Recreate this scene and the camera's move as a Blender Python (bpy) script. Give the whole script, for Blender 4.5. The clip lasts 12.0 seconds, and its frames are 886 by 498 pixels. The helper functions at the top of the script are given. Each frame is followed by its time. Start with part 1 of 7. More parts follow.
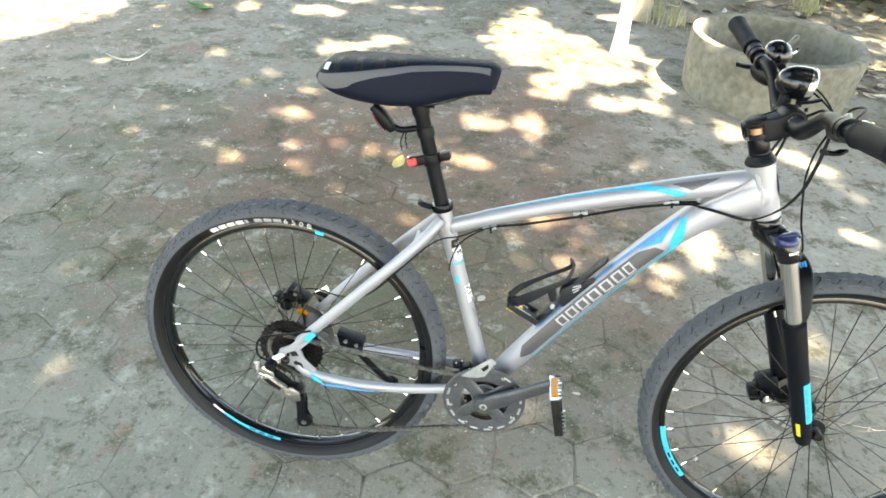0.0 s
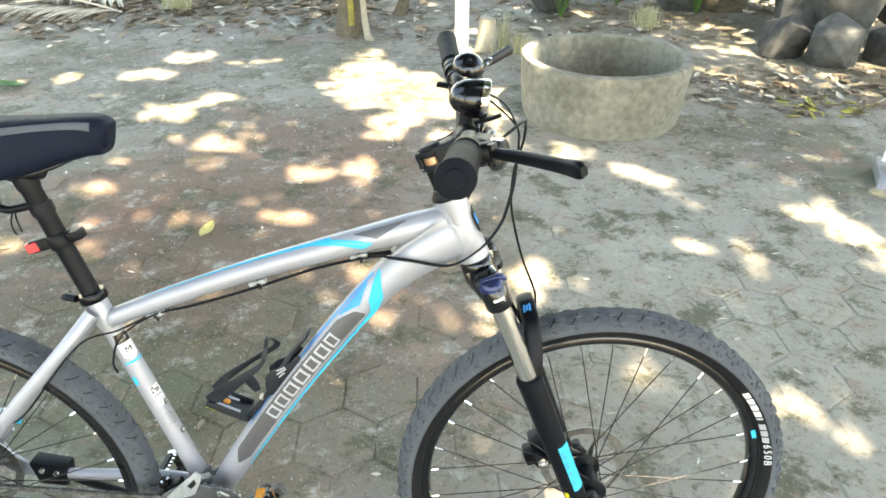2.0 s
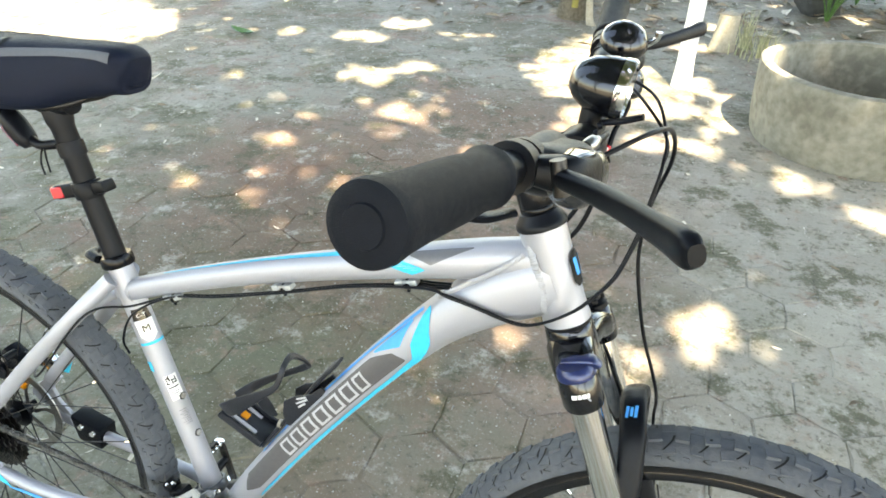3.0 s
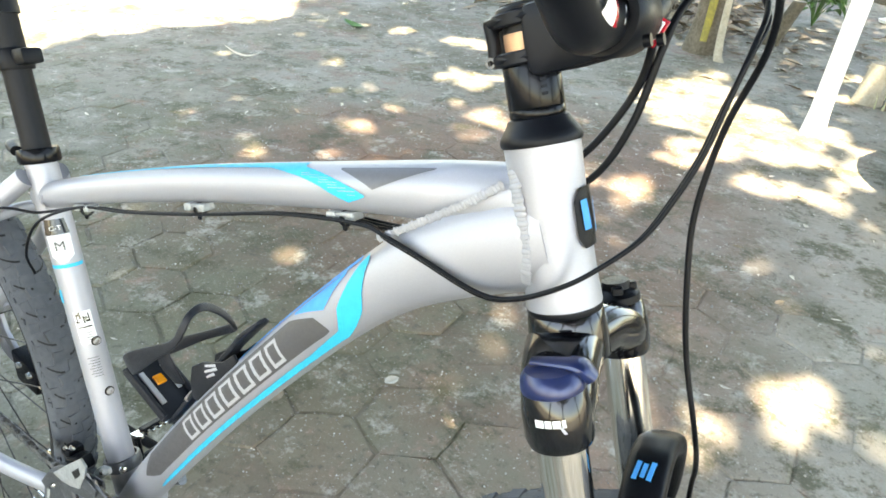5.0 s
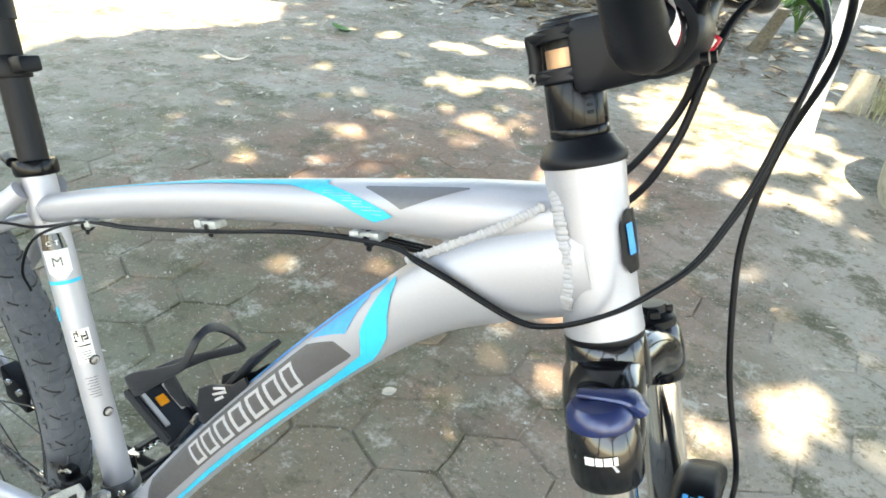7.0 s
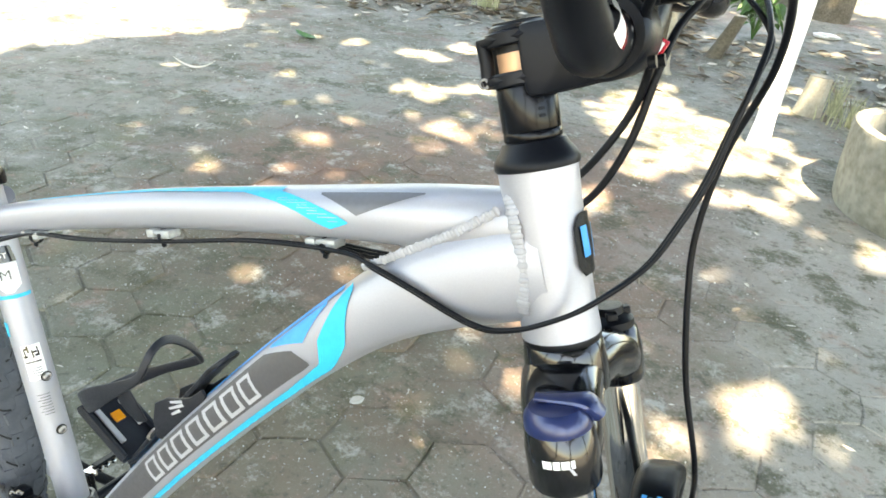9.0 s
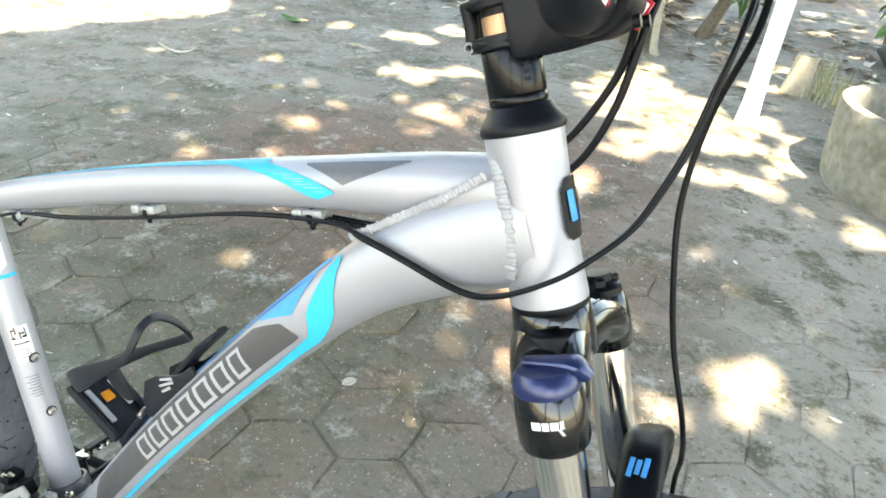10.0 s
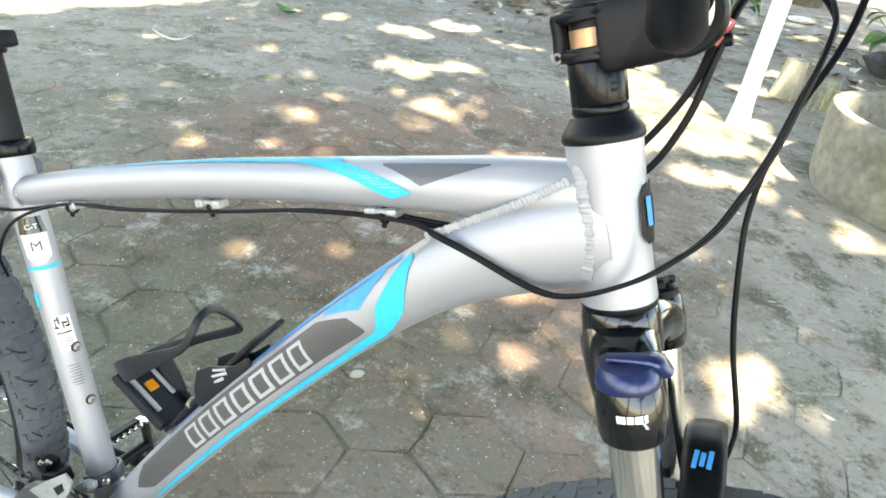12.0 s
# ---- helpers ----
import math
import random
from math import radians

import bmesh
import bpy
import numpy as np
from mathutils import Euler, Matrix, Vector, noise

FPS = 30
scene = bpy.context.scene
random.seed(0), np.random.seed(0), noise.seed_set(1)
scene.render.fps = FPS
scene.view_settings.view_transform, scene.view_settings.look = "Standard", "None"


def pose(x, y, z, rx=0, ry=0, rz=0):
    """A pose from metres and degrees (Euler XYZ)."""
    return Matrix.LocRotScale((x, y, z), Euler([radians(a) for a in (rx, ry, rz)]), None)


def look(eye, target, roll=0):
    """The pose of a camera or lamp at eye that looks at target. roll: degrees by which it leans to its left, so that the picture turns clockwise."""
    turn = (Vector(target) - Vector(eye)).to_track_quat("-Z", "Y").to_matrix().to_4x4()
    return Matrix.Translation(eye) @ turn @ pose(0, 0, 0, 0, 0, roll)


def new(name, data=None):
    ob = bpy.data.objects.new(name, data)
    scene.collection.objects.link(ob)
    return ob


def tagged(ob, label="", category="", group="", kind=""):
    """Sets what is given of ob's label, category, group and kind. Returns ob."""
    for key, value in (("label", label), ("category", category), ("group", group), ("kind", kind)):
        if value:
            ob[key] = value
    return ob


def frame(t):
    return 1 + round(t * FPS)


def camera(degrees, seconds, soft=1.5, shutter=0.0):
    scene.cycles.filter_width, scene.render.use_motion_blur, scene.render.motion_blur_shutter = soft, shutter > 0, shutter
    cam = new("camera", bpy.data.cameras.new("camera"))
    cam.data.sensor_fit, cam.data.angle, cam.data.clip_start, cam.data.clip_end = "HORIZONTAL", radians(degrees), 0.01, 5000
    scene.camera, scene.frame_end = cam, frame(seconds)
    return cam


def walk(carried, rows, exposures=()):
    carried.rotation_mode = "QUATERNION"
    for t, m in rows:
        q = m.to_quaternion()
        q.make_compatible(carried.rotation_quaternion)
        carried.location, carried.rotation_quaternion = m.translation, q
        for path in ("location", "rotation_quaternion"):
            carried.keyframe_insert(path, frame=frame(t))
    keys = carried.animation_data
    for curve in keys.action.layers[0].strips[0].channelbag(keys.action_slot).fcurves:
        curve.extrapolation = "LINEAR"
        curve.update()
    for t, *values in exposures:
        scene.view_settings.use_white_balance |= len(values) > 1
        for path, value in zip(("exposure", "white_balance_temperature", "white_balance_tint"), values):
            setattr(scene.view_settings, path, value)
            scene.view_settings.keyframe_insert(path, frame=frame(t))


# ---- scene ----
cam = camera(68.3, 12.0, soft=1.7)
PATH = [
    (0, (0.314, 0.194, 1.391), (0.145, 1.801, 0.212), 3.8),
    (0.5, (0.349, 0.21, 1.392), (0.344, 1.843, 0.237), 2.9),
    (1, (0.458, 0.27, 1.378), (0.733, 1.911, 0.269), 1.6),
    (1.5, (0.611, 0.337, 1.352), (0.658, 2.009, 0.255), 0.5),
    (2, (0.725, 0.43, 1.313), (0.753, 2.122, 0.247), -0.1),
    (2.5, (0.789, 0.607, 1.253), (0.634, 2.281, 0.17), 4.4),
    (2.7, (0.811, 0.661, 1.237), (0.472, 2.291, 0.128), 2.0),
    (4.3, (0.889, 0.894, 1.026), (-0.073, 2.322, 0.009), 5.7),
    (4.5, (0.89, 0.907, 1.022), (0.01, 2.39, 0.008), 5.5),
    (5, (0.886, 0.919, 1.016), (0.053, 2.419, -0.012), 4.8),
    (5.5, (0.878, 0.928, 1.017), (0.069, 2.447, -0.002), 4.5),
    (6, (0.866, 0.933, 1.018), (0.072, 2.461, 0.001), 4.6),
    (6.5, (0.853, 0.931, 1.013), (0.073, 2.465, -0.004), 5.5),
    (6.7, (0.846, 0.922, 1.014), (0.047, 2.447, -0.003), 5.6),
    (8.3, (0.851, 0.928, 1.015), (0.121, 2.51, 0.032), 6.1),
    (8.5, (0.849, 0.926, 1.015), (0.117, 2.51, 0.037), 6.4),
    (9, (0.853, 0.929, 1.013), (0.133, 2.511, 0.023), 6.1),
    (9.5, (0.859, 0.931, 1.003), (0.169, 2.504, -0.021), 6.0),
    (10, (0.858, 0.926, 1.003), (0.176, 2.502, -0.022), 5.8),
    (10.5, (0.852, 0.906, 1.011), (0.15, 2.485, 0.004), 6.8),
    (11, (0.839, 0.893, 1.025), (0.087, 2.484, 0.075), 6.8),
    (11.5, (0.841, 0.892, 1.024), (0.084, 2.467, 0.052), 7.0),
    (12, (0.807, 0.887, 1.009), (0.182, 2.48, -0.027), 7.9),
]
EXPOSURE = 3.06
walk(cam, [(t, look(eye, target, roll)) for t, eye, target, roll in PATH], [(0, EXPOSURE, 8900, 9), (2.0, EXPOSURE + 0.05, 8900, 9), (4.3, EXPOSURE + 0.04, 8550, 9), (12, EXPOSURE + 0.04, 8550, 9)])

# ---- daylight: high sun from behind the camera, blue sky ----
SUN = Vector((0.25, -0.50, 0.83)).normalized()
world = bpy.data.worlds.new("sky")
scene.world = world
world.use_nodes = True
wn = world.node_tree.nodes
sky = wn.new("ShaderNodeTexSky")
sky.sky_type = "NISHITA"
sky.sun_disc = False
sky.sun_elevation = math.asin(SUN.z)
sky.sun_rotation = math.atan2(SUN.x, SUN.y)
world.node_tree.links.new(sky.outputs["Color"], wn["Background"].inputs["Color"])
wn["Background"].inputs["Strength"].default_value = 0.15
sun_data = bpy.data.lights.new("sun", "SUN")
sun_data.energy = 4.5
sun_data.angle = radians(0.7)
sun_data.color = (1.0, 0.965, 0.91)
sun = new("sun", sun_data)
sun.matrix_world = look(SUN * 30, (0, 0, 0))

# ---- materials ----
def lin(h):
    """Linear colour from an sRGB hex string."""
    c = [int(h[i:i + 2], 16) / 255 for i in (0, 2, 4)]
    return tuple(v / 12.92 if v <= 0.04045 else ((v + 0.055) / 1.055) ** 2.4 for v in c) + (1.0,)


def material(name, base, rough=0.5, metal=0.0, coat=0.0, second=None, grain=60.0, blotch=6.0, amount=0.5, bump=0.0,
             bump_scale=200.0, spread=0.0, spec=0.5, sheen=0.0, placed=False):
    """A principled material: base and second colour mixed by blotches and grain, roughness varied, fine relief."""
    m = bpy.data.materials.new(name)
    m.use_nodes = True
    nt = m.node_tree
    n, l = nt.nodes, nt.links
    p = n["Principled BSDF"]
    p.inputs["Metallic"].default_value = metal
    p.inputs["Coat Weight"].default_value = coat
    p.inputs["Coat Roughness"].default_value = 0.08
    p.inputs["Specular IOR Level"].default_value = spec
    p.inputs["Sheen Weight"].default_value = sheen
    co = n.new("ShaderNodeNewGeometry" if placed else "ShaderNodeTexCoord")
    where = co.outputs["Position" if placed else "Object"]
    big = n.new("ShaderNodeTexNoise")
    big.inputs["Scale"].default_value = blotch
    big.inputs["Detail"].default_value = 5
    fine = n.new("ShaderNodeTexNoise")
    fine.inputs["Scale"].default_value = grain
    fine.inputs["Detail"].default_value = 3
    for t in (big, fine):
        l.new(where, t.inputs["Vector"])
    add = n.new("ShaderNodeMath")
    add.operation = "MULTIPLY_ADD"
    l.new(fine.outputs["Fac"], add.inputs[0])
    add.inputs[1].default_value = 0.5
    half = n.new("ShaderNodeMath")
    half.operation = "MULTIPLY"
    half.inputs[1].default_value = 0.5
    l.new(big.outputs["Fac"], half.inputs[0])
    l.new(half.outputs[0], add.inputs[2])
    ramp = n.new("ShaderNodeMapRange")
    ramp.inputs["From Min"].default_value = 0.38
    ramp.inputs["From Max"].default_value = 0.62
    ramp.inputs["To Max"].default_value = amount
    l.new(add.outputs[0], ramp.inputs["Value"])
    mix = n.new("ShaderNodeMix")
    mix.data_type = "RGBA"
    mix.inputs["A"].default_value = base
    mix.inputs["B"].default_value = second or tuple(v * 0.6 for v in base[:3]) + (1,)
    l.new(ramp.outputs["Result"], mix.inputs["Factor"])
    colour = mix.outputs["Result"]
    if spread:
        info = n.new("ShaderNodeObjectInfo")
        isl = n.new("ShaderNodeNewGeometry")
        su = n.new("ShaderNodeMath")
        l.new(info.outputs["Random"], su.inputs[0])
        l.new(isl.outputs["Random Per Island"], su.inputs[1])
        fr = n.new("ShaderNodeMath")
        fr.operation = "FRACT"
        l.new(su.outputs[0], fr.inputs[0])
        rv = n.new("ShaderNodeMapRange")
        rv.inputs["To Min"].default_value = 1 - spread
        rv.inputs["To Max"].default_value = 1 + spread
        l.new(fr.outputs[0], rv.inputs["Value"])
        hs = n.new("ShaderNodeHueSaturation")
        l.new(rv.outputs["Result"], hs.inputs["Value"])
        l.new(colour, hs.inputs["Color"])
        colour = hs.outputs["Color"]
    l.new(colour, p.inputs["Base Color"])
    rr = n.new("ShaderNodeMapRange")
    rr.inputs["To Min"].default_value = max(0.02, rough * 0.8)
    rr.inputs["To Max"].default_value = min(1.0, rough * 1.25)
    l.new(fine.outputs["Fac"], rr.inputs["Value"])
    l.new(rr.outputs["Result"], p.inputs["Roughness"])
    if bump:
        bt = n.new("ShaderNodeTexNoise")
        bt.inputs["Scale"].default_value = bump_scale
        bt.inputs["Detail"].default_value = 4
        l.new(where, bt.inputs["Vector"])
        bm_ = n.new("ShaderNodeBump")
        bm_.inputs["Strength"].default_value = bump
        bm_.inputs["Distance"].default_value = 0.004
        l.new(bt.outputs["Fac"], bm_.inputs["Height"])
        l.new(bm_.outputs["Normal"], p.inputs["Normal"])
    return m


SILVER = material("silver_paint", (0.375, 0.380, 0.412, 1), 0.46, 0.45, 0.12, (0.340, 0.345, 0.378, 1), 900, 9, 0.5)
WELD = material("weld_bead", (0.36, 0.366, 0.39, 1), 0.55, 0.35, 0.0, (0.31, 0.315, 0.335, 1), 500, 40, 0.6)
CYAN = material("cyan_decal", lin("00b6da"), 0.5, 0.0, 0.0, lin("00a6c8"), 200, 12, 0.5, spec=0.25)
BLUE = material("sky_blue_decal", lin("3aa0e8"), 0.5, 0.0, 0.0, lin("3090d8"), 200, 12, 0.5, spec=0.25)
GREYD = material("grey_decal", (0.085, 0.082, 0.085, 1), 0.42, 0.1, 0.1, (0.070, 0.068, 0.072, 1), 300, 14, 0.6)
LIGHTD = material("light_decal", (0.44, 0.44, 0.46, 1), 0.45, 0.1, 0.1, (0.37, 0.37, 0.39, 1), 300, 14, 0.6)
MIDD = material("mid_grey_decal", (0.12, 0.12, 0.128, 1), 0.42, 0.2, 0.1, (0.10, 0.10, 0.107, 1), 300, 14, 0.6)
WHITE = material("white_print", (0.78, 0.78, 0.76, 1), 0.5, 0, 0, (0.66, 0.66, 0.64, 1), 300, 20, 0.5)
RUBBER = material("tyre_rubber", (0.062, 0.069, 0.080, 1), 0.72, 0, 0, (0.098, 0.106, 0.118, 1), 120, 9, 0.8, 0.25, 500, spec=0.3)
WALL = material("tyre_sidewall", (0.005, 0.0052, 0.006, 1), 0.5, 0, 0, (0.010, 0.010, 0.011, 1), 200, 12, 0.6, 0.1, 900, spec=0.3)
PLASTIC = material("black_plastic", (0.0032, 0.0040, 0.0060, 1), 0.36, 0, 0, (0.006, 0.007, 0.010, 1), 240, 18, 0.6, 0.12, 1400, spec=0.16)
GRIP = material("grip_rubber", (0.0045, 0.0060, 0.0095, 1), 0.55, 0, 0, (0.008, 0.010, 0.015, 1), 300, 20, 0.7, 0.3, 1800, spec=0.10)
GLOSS = material("gloss_black_paint", (0.0035, 0.0040, 0.0055, 1), 0.14, 0, 0.5, (0.007, 0.0075, 0.010, 1), 300, 16, 0.4, spec=0.4)
SATIN = material("satin_black_anodised", (0.0030, 0.0036, 0.0050, 1), 0.17, 0, 0, (0.005, 0.006, 0.008, 1), 300, 20, 0.4, spec=0.2)
SMOKED = material("smoked_gloss_cover", (0.020, 0.021, 0.024, 1), 0.25, 0.2, 0.3, (0.010, 0.010, 0.012, 1), 60, 14, 0.8)
GREENP = material("green_plastic", (0.02, 0.22, 0.08, 1), 0.3, 0, 0.3, (0.015, 0.16, 0.06, 1), 60, 14, 0.6)
MATTE = material("matt_black_alloy", (0.0034, 0.0045, 0.0072, 1), 0.40, 0.0, 0, (0.0060, 0.0072, 0.0105, 1), 350, 20, 0.6, 0.05, 1500, spec=0.18)
CHROME = material("chrome", (0.86, 0.85, 0.83, 1), 0.10, 1.0, 0, (0.74, 0.73, 0.70, 1), 300, 15, 0.4)
STEEL = material("worn_steel", (0.50, 0.49, 0.47, 1), 0.33, 1.0, 0, (0.25, 0.23, 0.21, 1), 260, 30, 0.7, 0.1, 900)
DARKST = material("dark_steel", (0.060, 0.058, 0.058, 1), 0.36, 0.9, 0, (0.015, 0.014, 0.014, 1), 260, 30, 0.8, 0.15, 900)
GREASY = material("greasy_chain_steel", (0.34, 0.33, 0.31, 1), 0.36, 0.9, 0, (0.06, 0.055, 0.05, 1), 300, 60, 0.8, 0.1, 900)
CRANKM = material("grey_alloy", (0.115, 0.122, 0.132, 1), 0.36, 0.5, 0, (0.060, 0.063, 0.068, 1), 300, 20, 0.7, 0.08, 1200)
NAVY = material("navy_anodised", (0.010, 0.021, 0.090, 1), 0.30, 0.2, 0.3, (0.009, 0.018, 0.078, 1), 300, 20, 0.3)
ORANGE = material("orange_reflector", (0.75, 0.27, 0.01, 1), 0.25, 0, 0.5, (0.6, 0.2, 0.01, 1), 300, 60, 0.6)
YELLOW = material("yellow_print", (0.72, 0.62, 0.03, 1), 0.45, 0, 0, (0.6, 0.5, 0.04, 1), 300, 30, 0.5)
PALEY = material("pale_yellow_leaf", (0.44, 0.41, 0.16, 1), 0.65, 0, 0, (0.34, 0.30, 0.10, 1), 60, 9, 0.8, 0.2, 200)
DIMRED = material("dim_red_lens", (0.11, 0.008, 0.012, 1), 0.2, 0, 0.5, (0.05, 0.005, 0.008, 1), 300, 60, 0.6)
REDL = material("red_lens", (0.46, 0.010, 0.03, 1), 0.18, 0, 0.6, (0.45, 0.01, 0.015, 1), 300, 60, 0.5)
COPPER = material("raw_steerer_alloy", (0.50, 0.30, 0.18, 1), 0.45, 0.5, 0, (0.40, 0.24, 0.15, 1), 300, 30, 0.5)
SADDLE = material("navy_black_vinyl", (0.0045, 0.0072, 0.0180, 1), 0.55, 0, 0, (0.008, 0.012, 0.025, 1), 260, 12, 0.6, 0.3, 1300, spec=0.14)
SADGREY = material("grey_saddle_trim", (0.095, 0.100, 0.112, 1), 0.55, 0, 0, (0.070, 0.074, 0.084, 1), 400, 15, 0.6, 0.3, 1600)


def earth_material(name, base, second, grain=1.0):
    """Worn concrete or dusty soil: olive moss and brick-red dust in patches, pale scuffs, fine grit, and pale patches
    that paint in brighter light.
    """
    m = bpy.data.materials.new(name)
    m.use_nodes = True
    n, l = m.node_tree.nodes, m.node_tree.links
    p = n["Principled BSDF"]
    p.inputs["Specular IOR Level"].default_value = 0.3
    geo = n.new("ShaderNodeNewGeometry")

    def tex(scale, detail=5, rough=0.6):
        t = n.new("ShaderNodeTexNoise")
        t.inputs["Scale"].default_value, t.inputs["Detail"].default_value, t.inputs["Roughness"].default_value = scale, detail, rough
        l.new(geo.outputs["Position"], t.inputs["Vector"])
        return t.outputs["Fac"]

    def span(src, lo, hi, top=1.0):
        r = n.new("ShaderNodeMapRange")
        r.interpolation_type = "SMOOTHSTEP"
        r.inputs["From Min"].default_value, r.inputs["From Max"].default_value, r.inputs["To Max"].default_value = lo, hi, top
        l.new(src, r.inputs["Value"])
        return r.outputs["Result"]

    def over(a, b, fac):
        x = n.new("ShaderNodeMix")
        x.data_type = "RGBA"
        for v, name in ((a, "A"), (b, "B")):
            if isinstance(v, tuple):
                x.inputs[name].default_value = v
            else:
                l.new(v, x.inputs[name])
        l.new(fac, x.inputs["Factor"])
        return x.outputs["Result"]

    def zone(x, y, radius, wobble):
        """A round patch on the ground, for stains and for painted-in light, with a ragged edge: 0 at its middle, 1 at
        its edge.
        """
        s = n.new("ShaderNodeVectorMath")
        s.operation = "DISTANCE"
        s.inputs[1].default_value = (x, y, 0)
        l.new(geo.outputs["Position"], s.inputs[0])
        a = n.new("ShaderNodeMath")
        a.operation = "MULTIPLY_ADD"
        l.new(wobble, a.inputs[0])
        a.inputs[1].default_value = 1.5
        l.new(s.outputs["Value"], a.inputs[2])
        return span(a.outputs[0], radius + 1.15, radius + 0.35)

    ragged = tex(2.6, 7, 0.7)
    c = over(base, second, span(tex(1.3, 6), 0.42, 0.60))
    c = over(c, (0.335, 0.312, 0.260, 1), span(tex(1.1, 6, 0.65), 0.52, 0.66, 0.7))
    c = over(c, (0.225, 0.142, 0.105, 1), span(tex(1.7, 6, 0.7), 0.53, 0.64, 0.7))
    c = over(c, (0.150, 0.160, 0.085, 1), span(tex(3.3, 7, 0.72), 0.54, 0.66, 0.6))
    # Moss, red dust, pale dust; pale patches also paint brighter daylight into the ground.
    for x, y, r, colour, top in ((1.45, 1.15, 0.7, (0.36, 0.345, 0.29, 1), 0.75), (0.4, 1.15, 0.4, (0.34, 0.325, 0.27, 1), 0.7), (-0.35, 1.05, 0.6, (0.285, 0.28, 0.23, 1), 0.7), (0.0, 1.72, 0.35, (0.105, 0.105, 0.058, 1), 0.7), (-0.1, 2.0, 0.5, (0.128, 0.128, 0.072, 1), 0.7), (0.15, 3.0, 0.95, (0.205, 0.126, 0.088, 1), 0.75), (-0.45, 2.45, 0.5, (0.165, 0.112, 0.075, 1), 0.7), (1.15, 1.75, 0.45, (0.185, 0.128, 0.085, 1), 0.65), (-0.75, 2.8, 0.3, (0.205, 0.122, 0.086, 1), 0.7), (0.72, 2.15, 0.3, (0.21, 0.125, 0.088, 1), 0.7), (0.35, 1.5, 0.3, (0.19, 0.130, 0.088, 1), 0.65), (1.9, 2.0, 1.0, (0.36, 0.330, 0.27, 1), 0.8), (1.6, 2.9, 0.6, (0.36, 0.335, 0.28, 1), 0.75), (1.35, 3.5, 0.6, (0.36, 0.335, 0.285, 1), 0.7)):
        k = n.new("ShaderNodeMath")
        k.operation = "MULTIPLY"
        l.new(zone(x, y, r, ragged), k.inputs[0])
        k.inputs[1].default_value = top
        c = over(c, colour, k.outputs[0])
    c = over(c, (0.088, 0.086, 0.046, 1), span(tex(4.6, 8, 0.78), 0.50, 0.61, 0.85))
    c = over(c, (0.44, 0.415, 0.350, 1), span(tex(6.5, 8, 0.78), 0.53, 0.66, 0.75))
    c = over(c, (0.29, 0.185, 0.135, 1), span(tex(7.5, 8, 0.78), 0.54, 0.66, 0.65))
    c = over(c, (0.095, 0.086, 0.060, 1), span(tex(42 * grain, 4, 0.7), 0.53, 0.70, 0.7))
    c = over(c, (0.44, 0.41, 0.355, 1), span(tex(120 * grain, 3, 0.7), 0.58, 0.72, 0.65))
    c = over(c, (0.085, 0.078, 0.060, 1), span(tex(260, 2), 0.62, 0.76, 0.5))
    info = n.new("ShaderNodeObjectInfo")
    add = n.new("ShaderNodeMath")
    l.new(info.outputs["Random"], add.inputs[0])
    l.new(geo.outputs["Random Per Island"], add.inputs[1])
    fr = n.new("ShaderNodeMath")
    fr.operation = "FRACT"
    l.new(add.outputs[0], fr.inputs[0])
    val = n.new("ShaderNodeMapRange")
    val.inputs["To Min"].default_value, val.inputs["To Max"].default_value = 0.93, 1.07
    l.new(fr.outputs[0], val.inputs["Value"])
    hs = n.new("ShaderNodeHueSaturation")
    l.new(val.outputs["Result"], hs.inputs["Value"])
    l.new(c, hs.inputs["Color"])
    l.new(hs.outputs["Color"], p.inputs["Base Color"])
    l.new(span(tex(9), 0.3, 0.7, 1.0), p.inputs["Roughness"])
    rr = n.new("ShaderNodeMapRange")
    rr.inputs["To Min"].default_value, rr.inputs["To Max"].default_value = 0.62, 0.95
    l.new(tex(7), rr.inputs["Value"])
    l.new(rr.outputs["Result"], p.inputs["Roughness"])
    bp = n.new("ShaderNodeBump")
    bp.inputs["Strength"].default_value, bp.inputs["Distance"].default_value = 0.7, 0.005
    l.new(tex(95, 5, 0.7), bp.inputs["Height"])
    l.new(bp.outputs["Normal"], p.inputs["Normal"])
    return m


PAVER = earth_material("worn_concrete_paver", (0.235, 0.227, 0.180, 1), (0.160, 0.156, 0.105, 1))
SOIL = earth_material("dusty_soil", (0.270, 0.252, 0.204, 1), (0.175, 0.160, 0.115, 1), 0.6)
ALLOY = material("bright_alloy", (0.42, 0.44, 0.44, 1), 0.42, 0.35, 0.1, (0.26, 0.27, 0.27, 1), 260, 30, 0.7, 0.1, 900)
CAGEP = material("moulded_grey_black", (0.011, 0.013, 0.018, 1), 0.42, 0, 0, (0.018, 0.020, 0.026, 1), 240, 18, 0.6, 0.12, 1400, spec=0.3)
SAND = material("joint_sand", (0.30, 0.28, 0.225, 1), 0.95, 0, 0, (0.06, 0.055, 0.038, 1), 160, 6, 0.85, 0.6, 300, spec=0.15)
CONCRETE = material("weathered_concrete", (0.245, 0.235, 0.190, 1), 0.9, 0, 0, (0.125, 0.118, 0.090, 1), 26, 3.2, 0.85, 0.8, 38, spec=0.25)
ROCK = material("grey_rock", (0.092, 0.094, 0.090, 1), 0.85, 0, 0, (0.045, 0.045, 0.042, 1), 20, 4.0, 0.9, 0.7, 40, 0.25, spec=0.3)
BARK = material("fibrous_bark", (0.16, 0.135, 0.10, 1), 0.9, 0, 0, (0.075, 0.065, 0.045, 1), 60, 9, 0.9, 0.8, 60, spec=0.2)
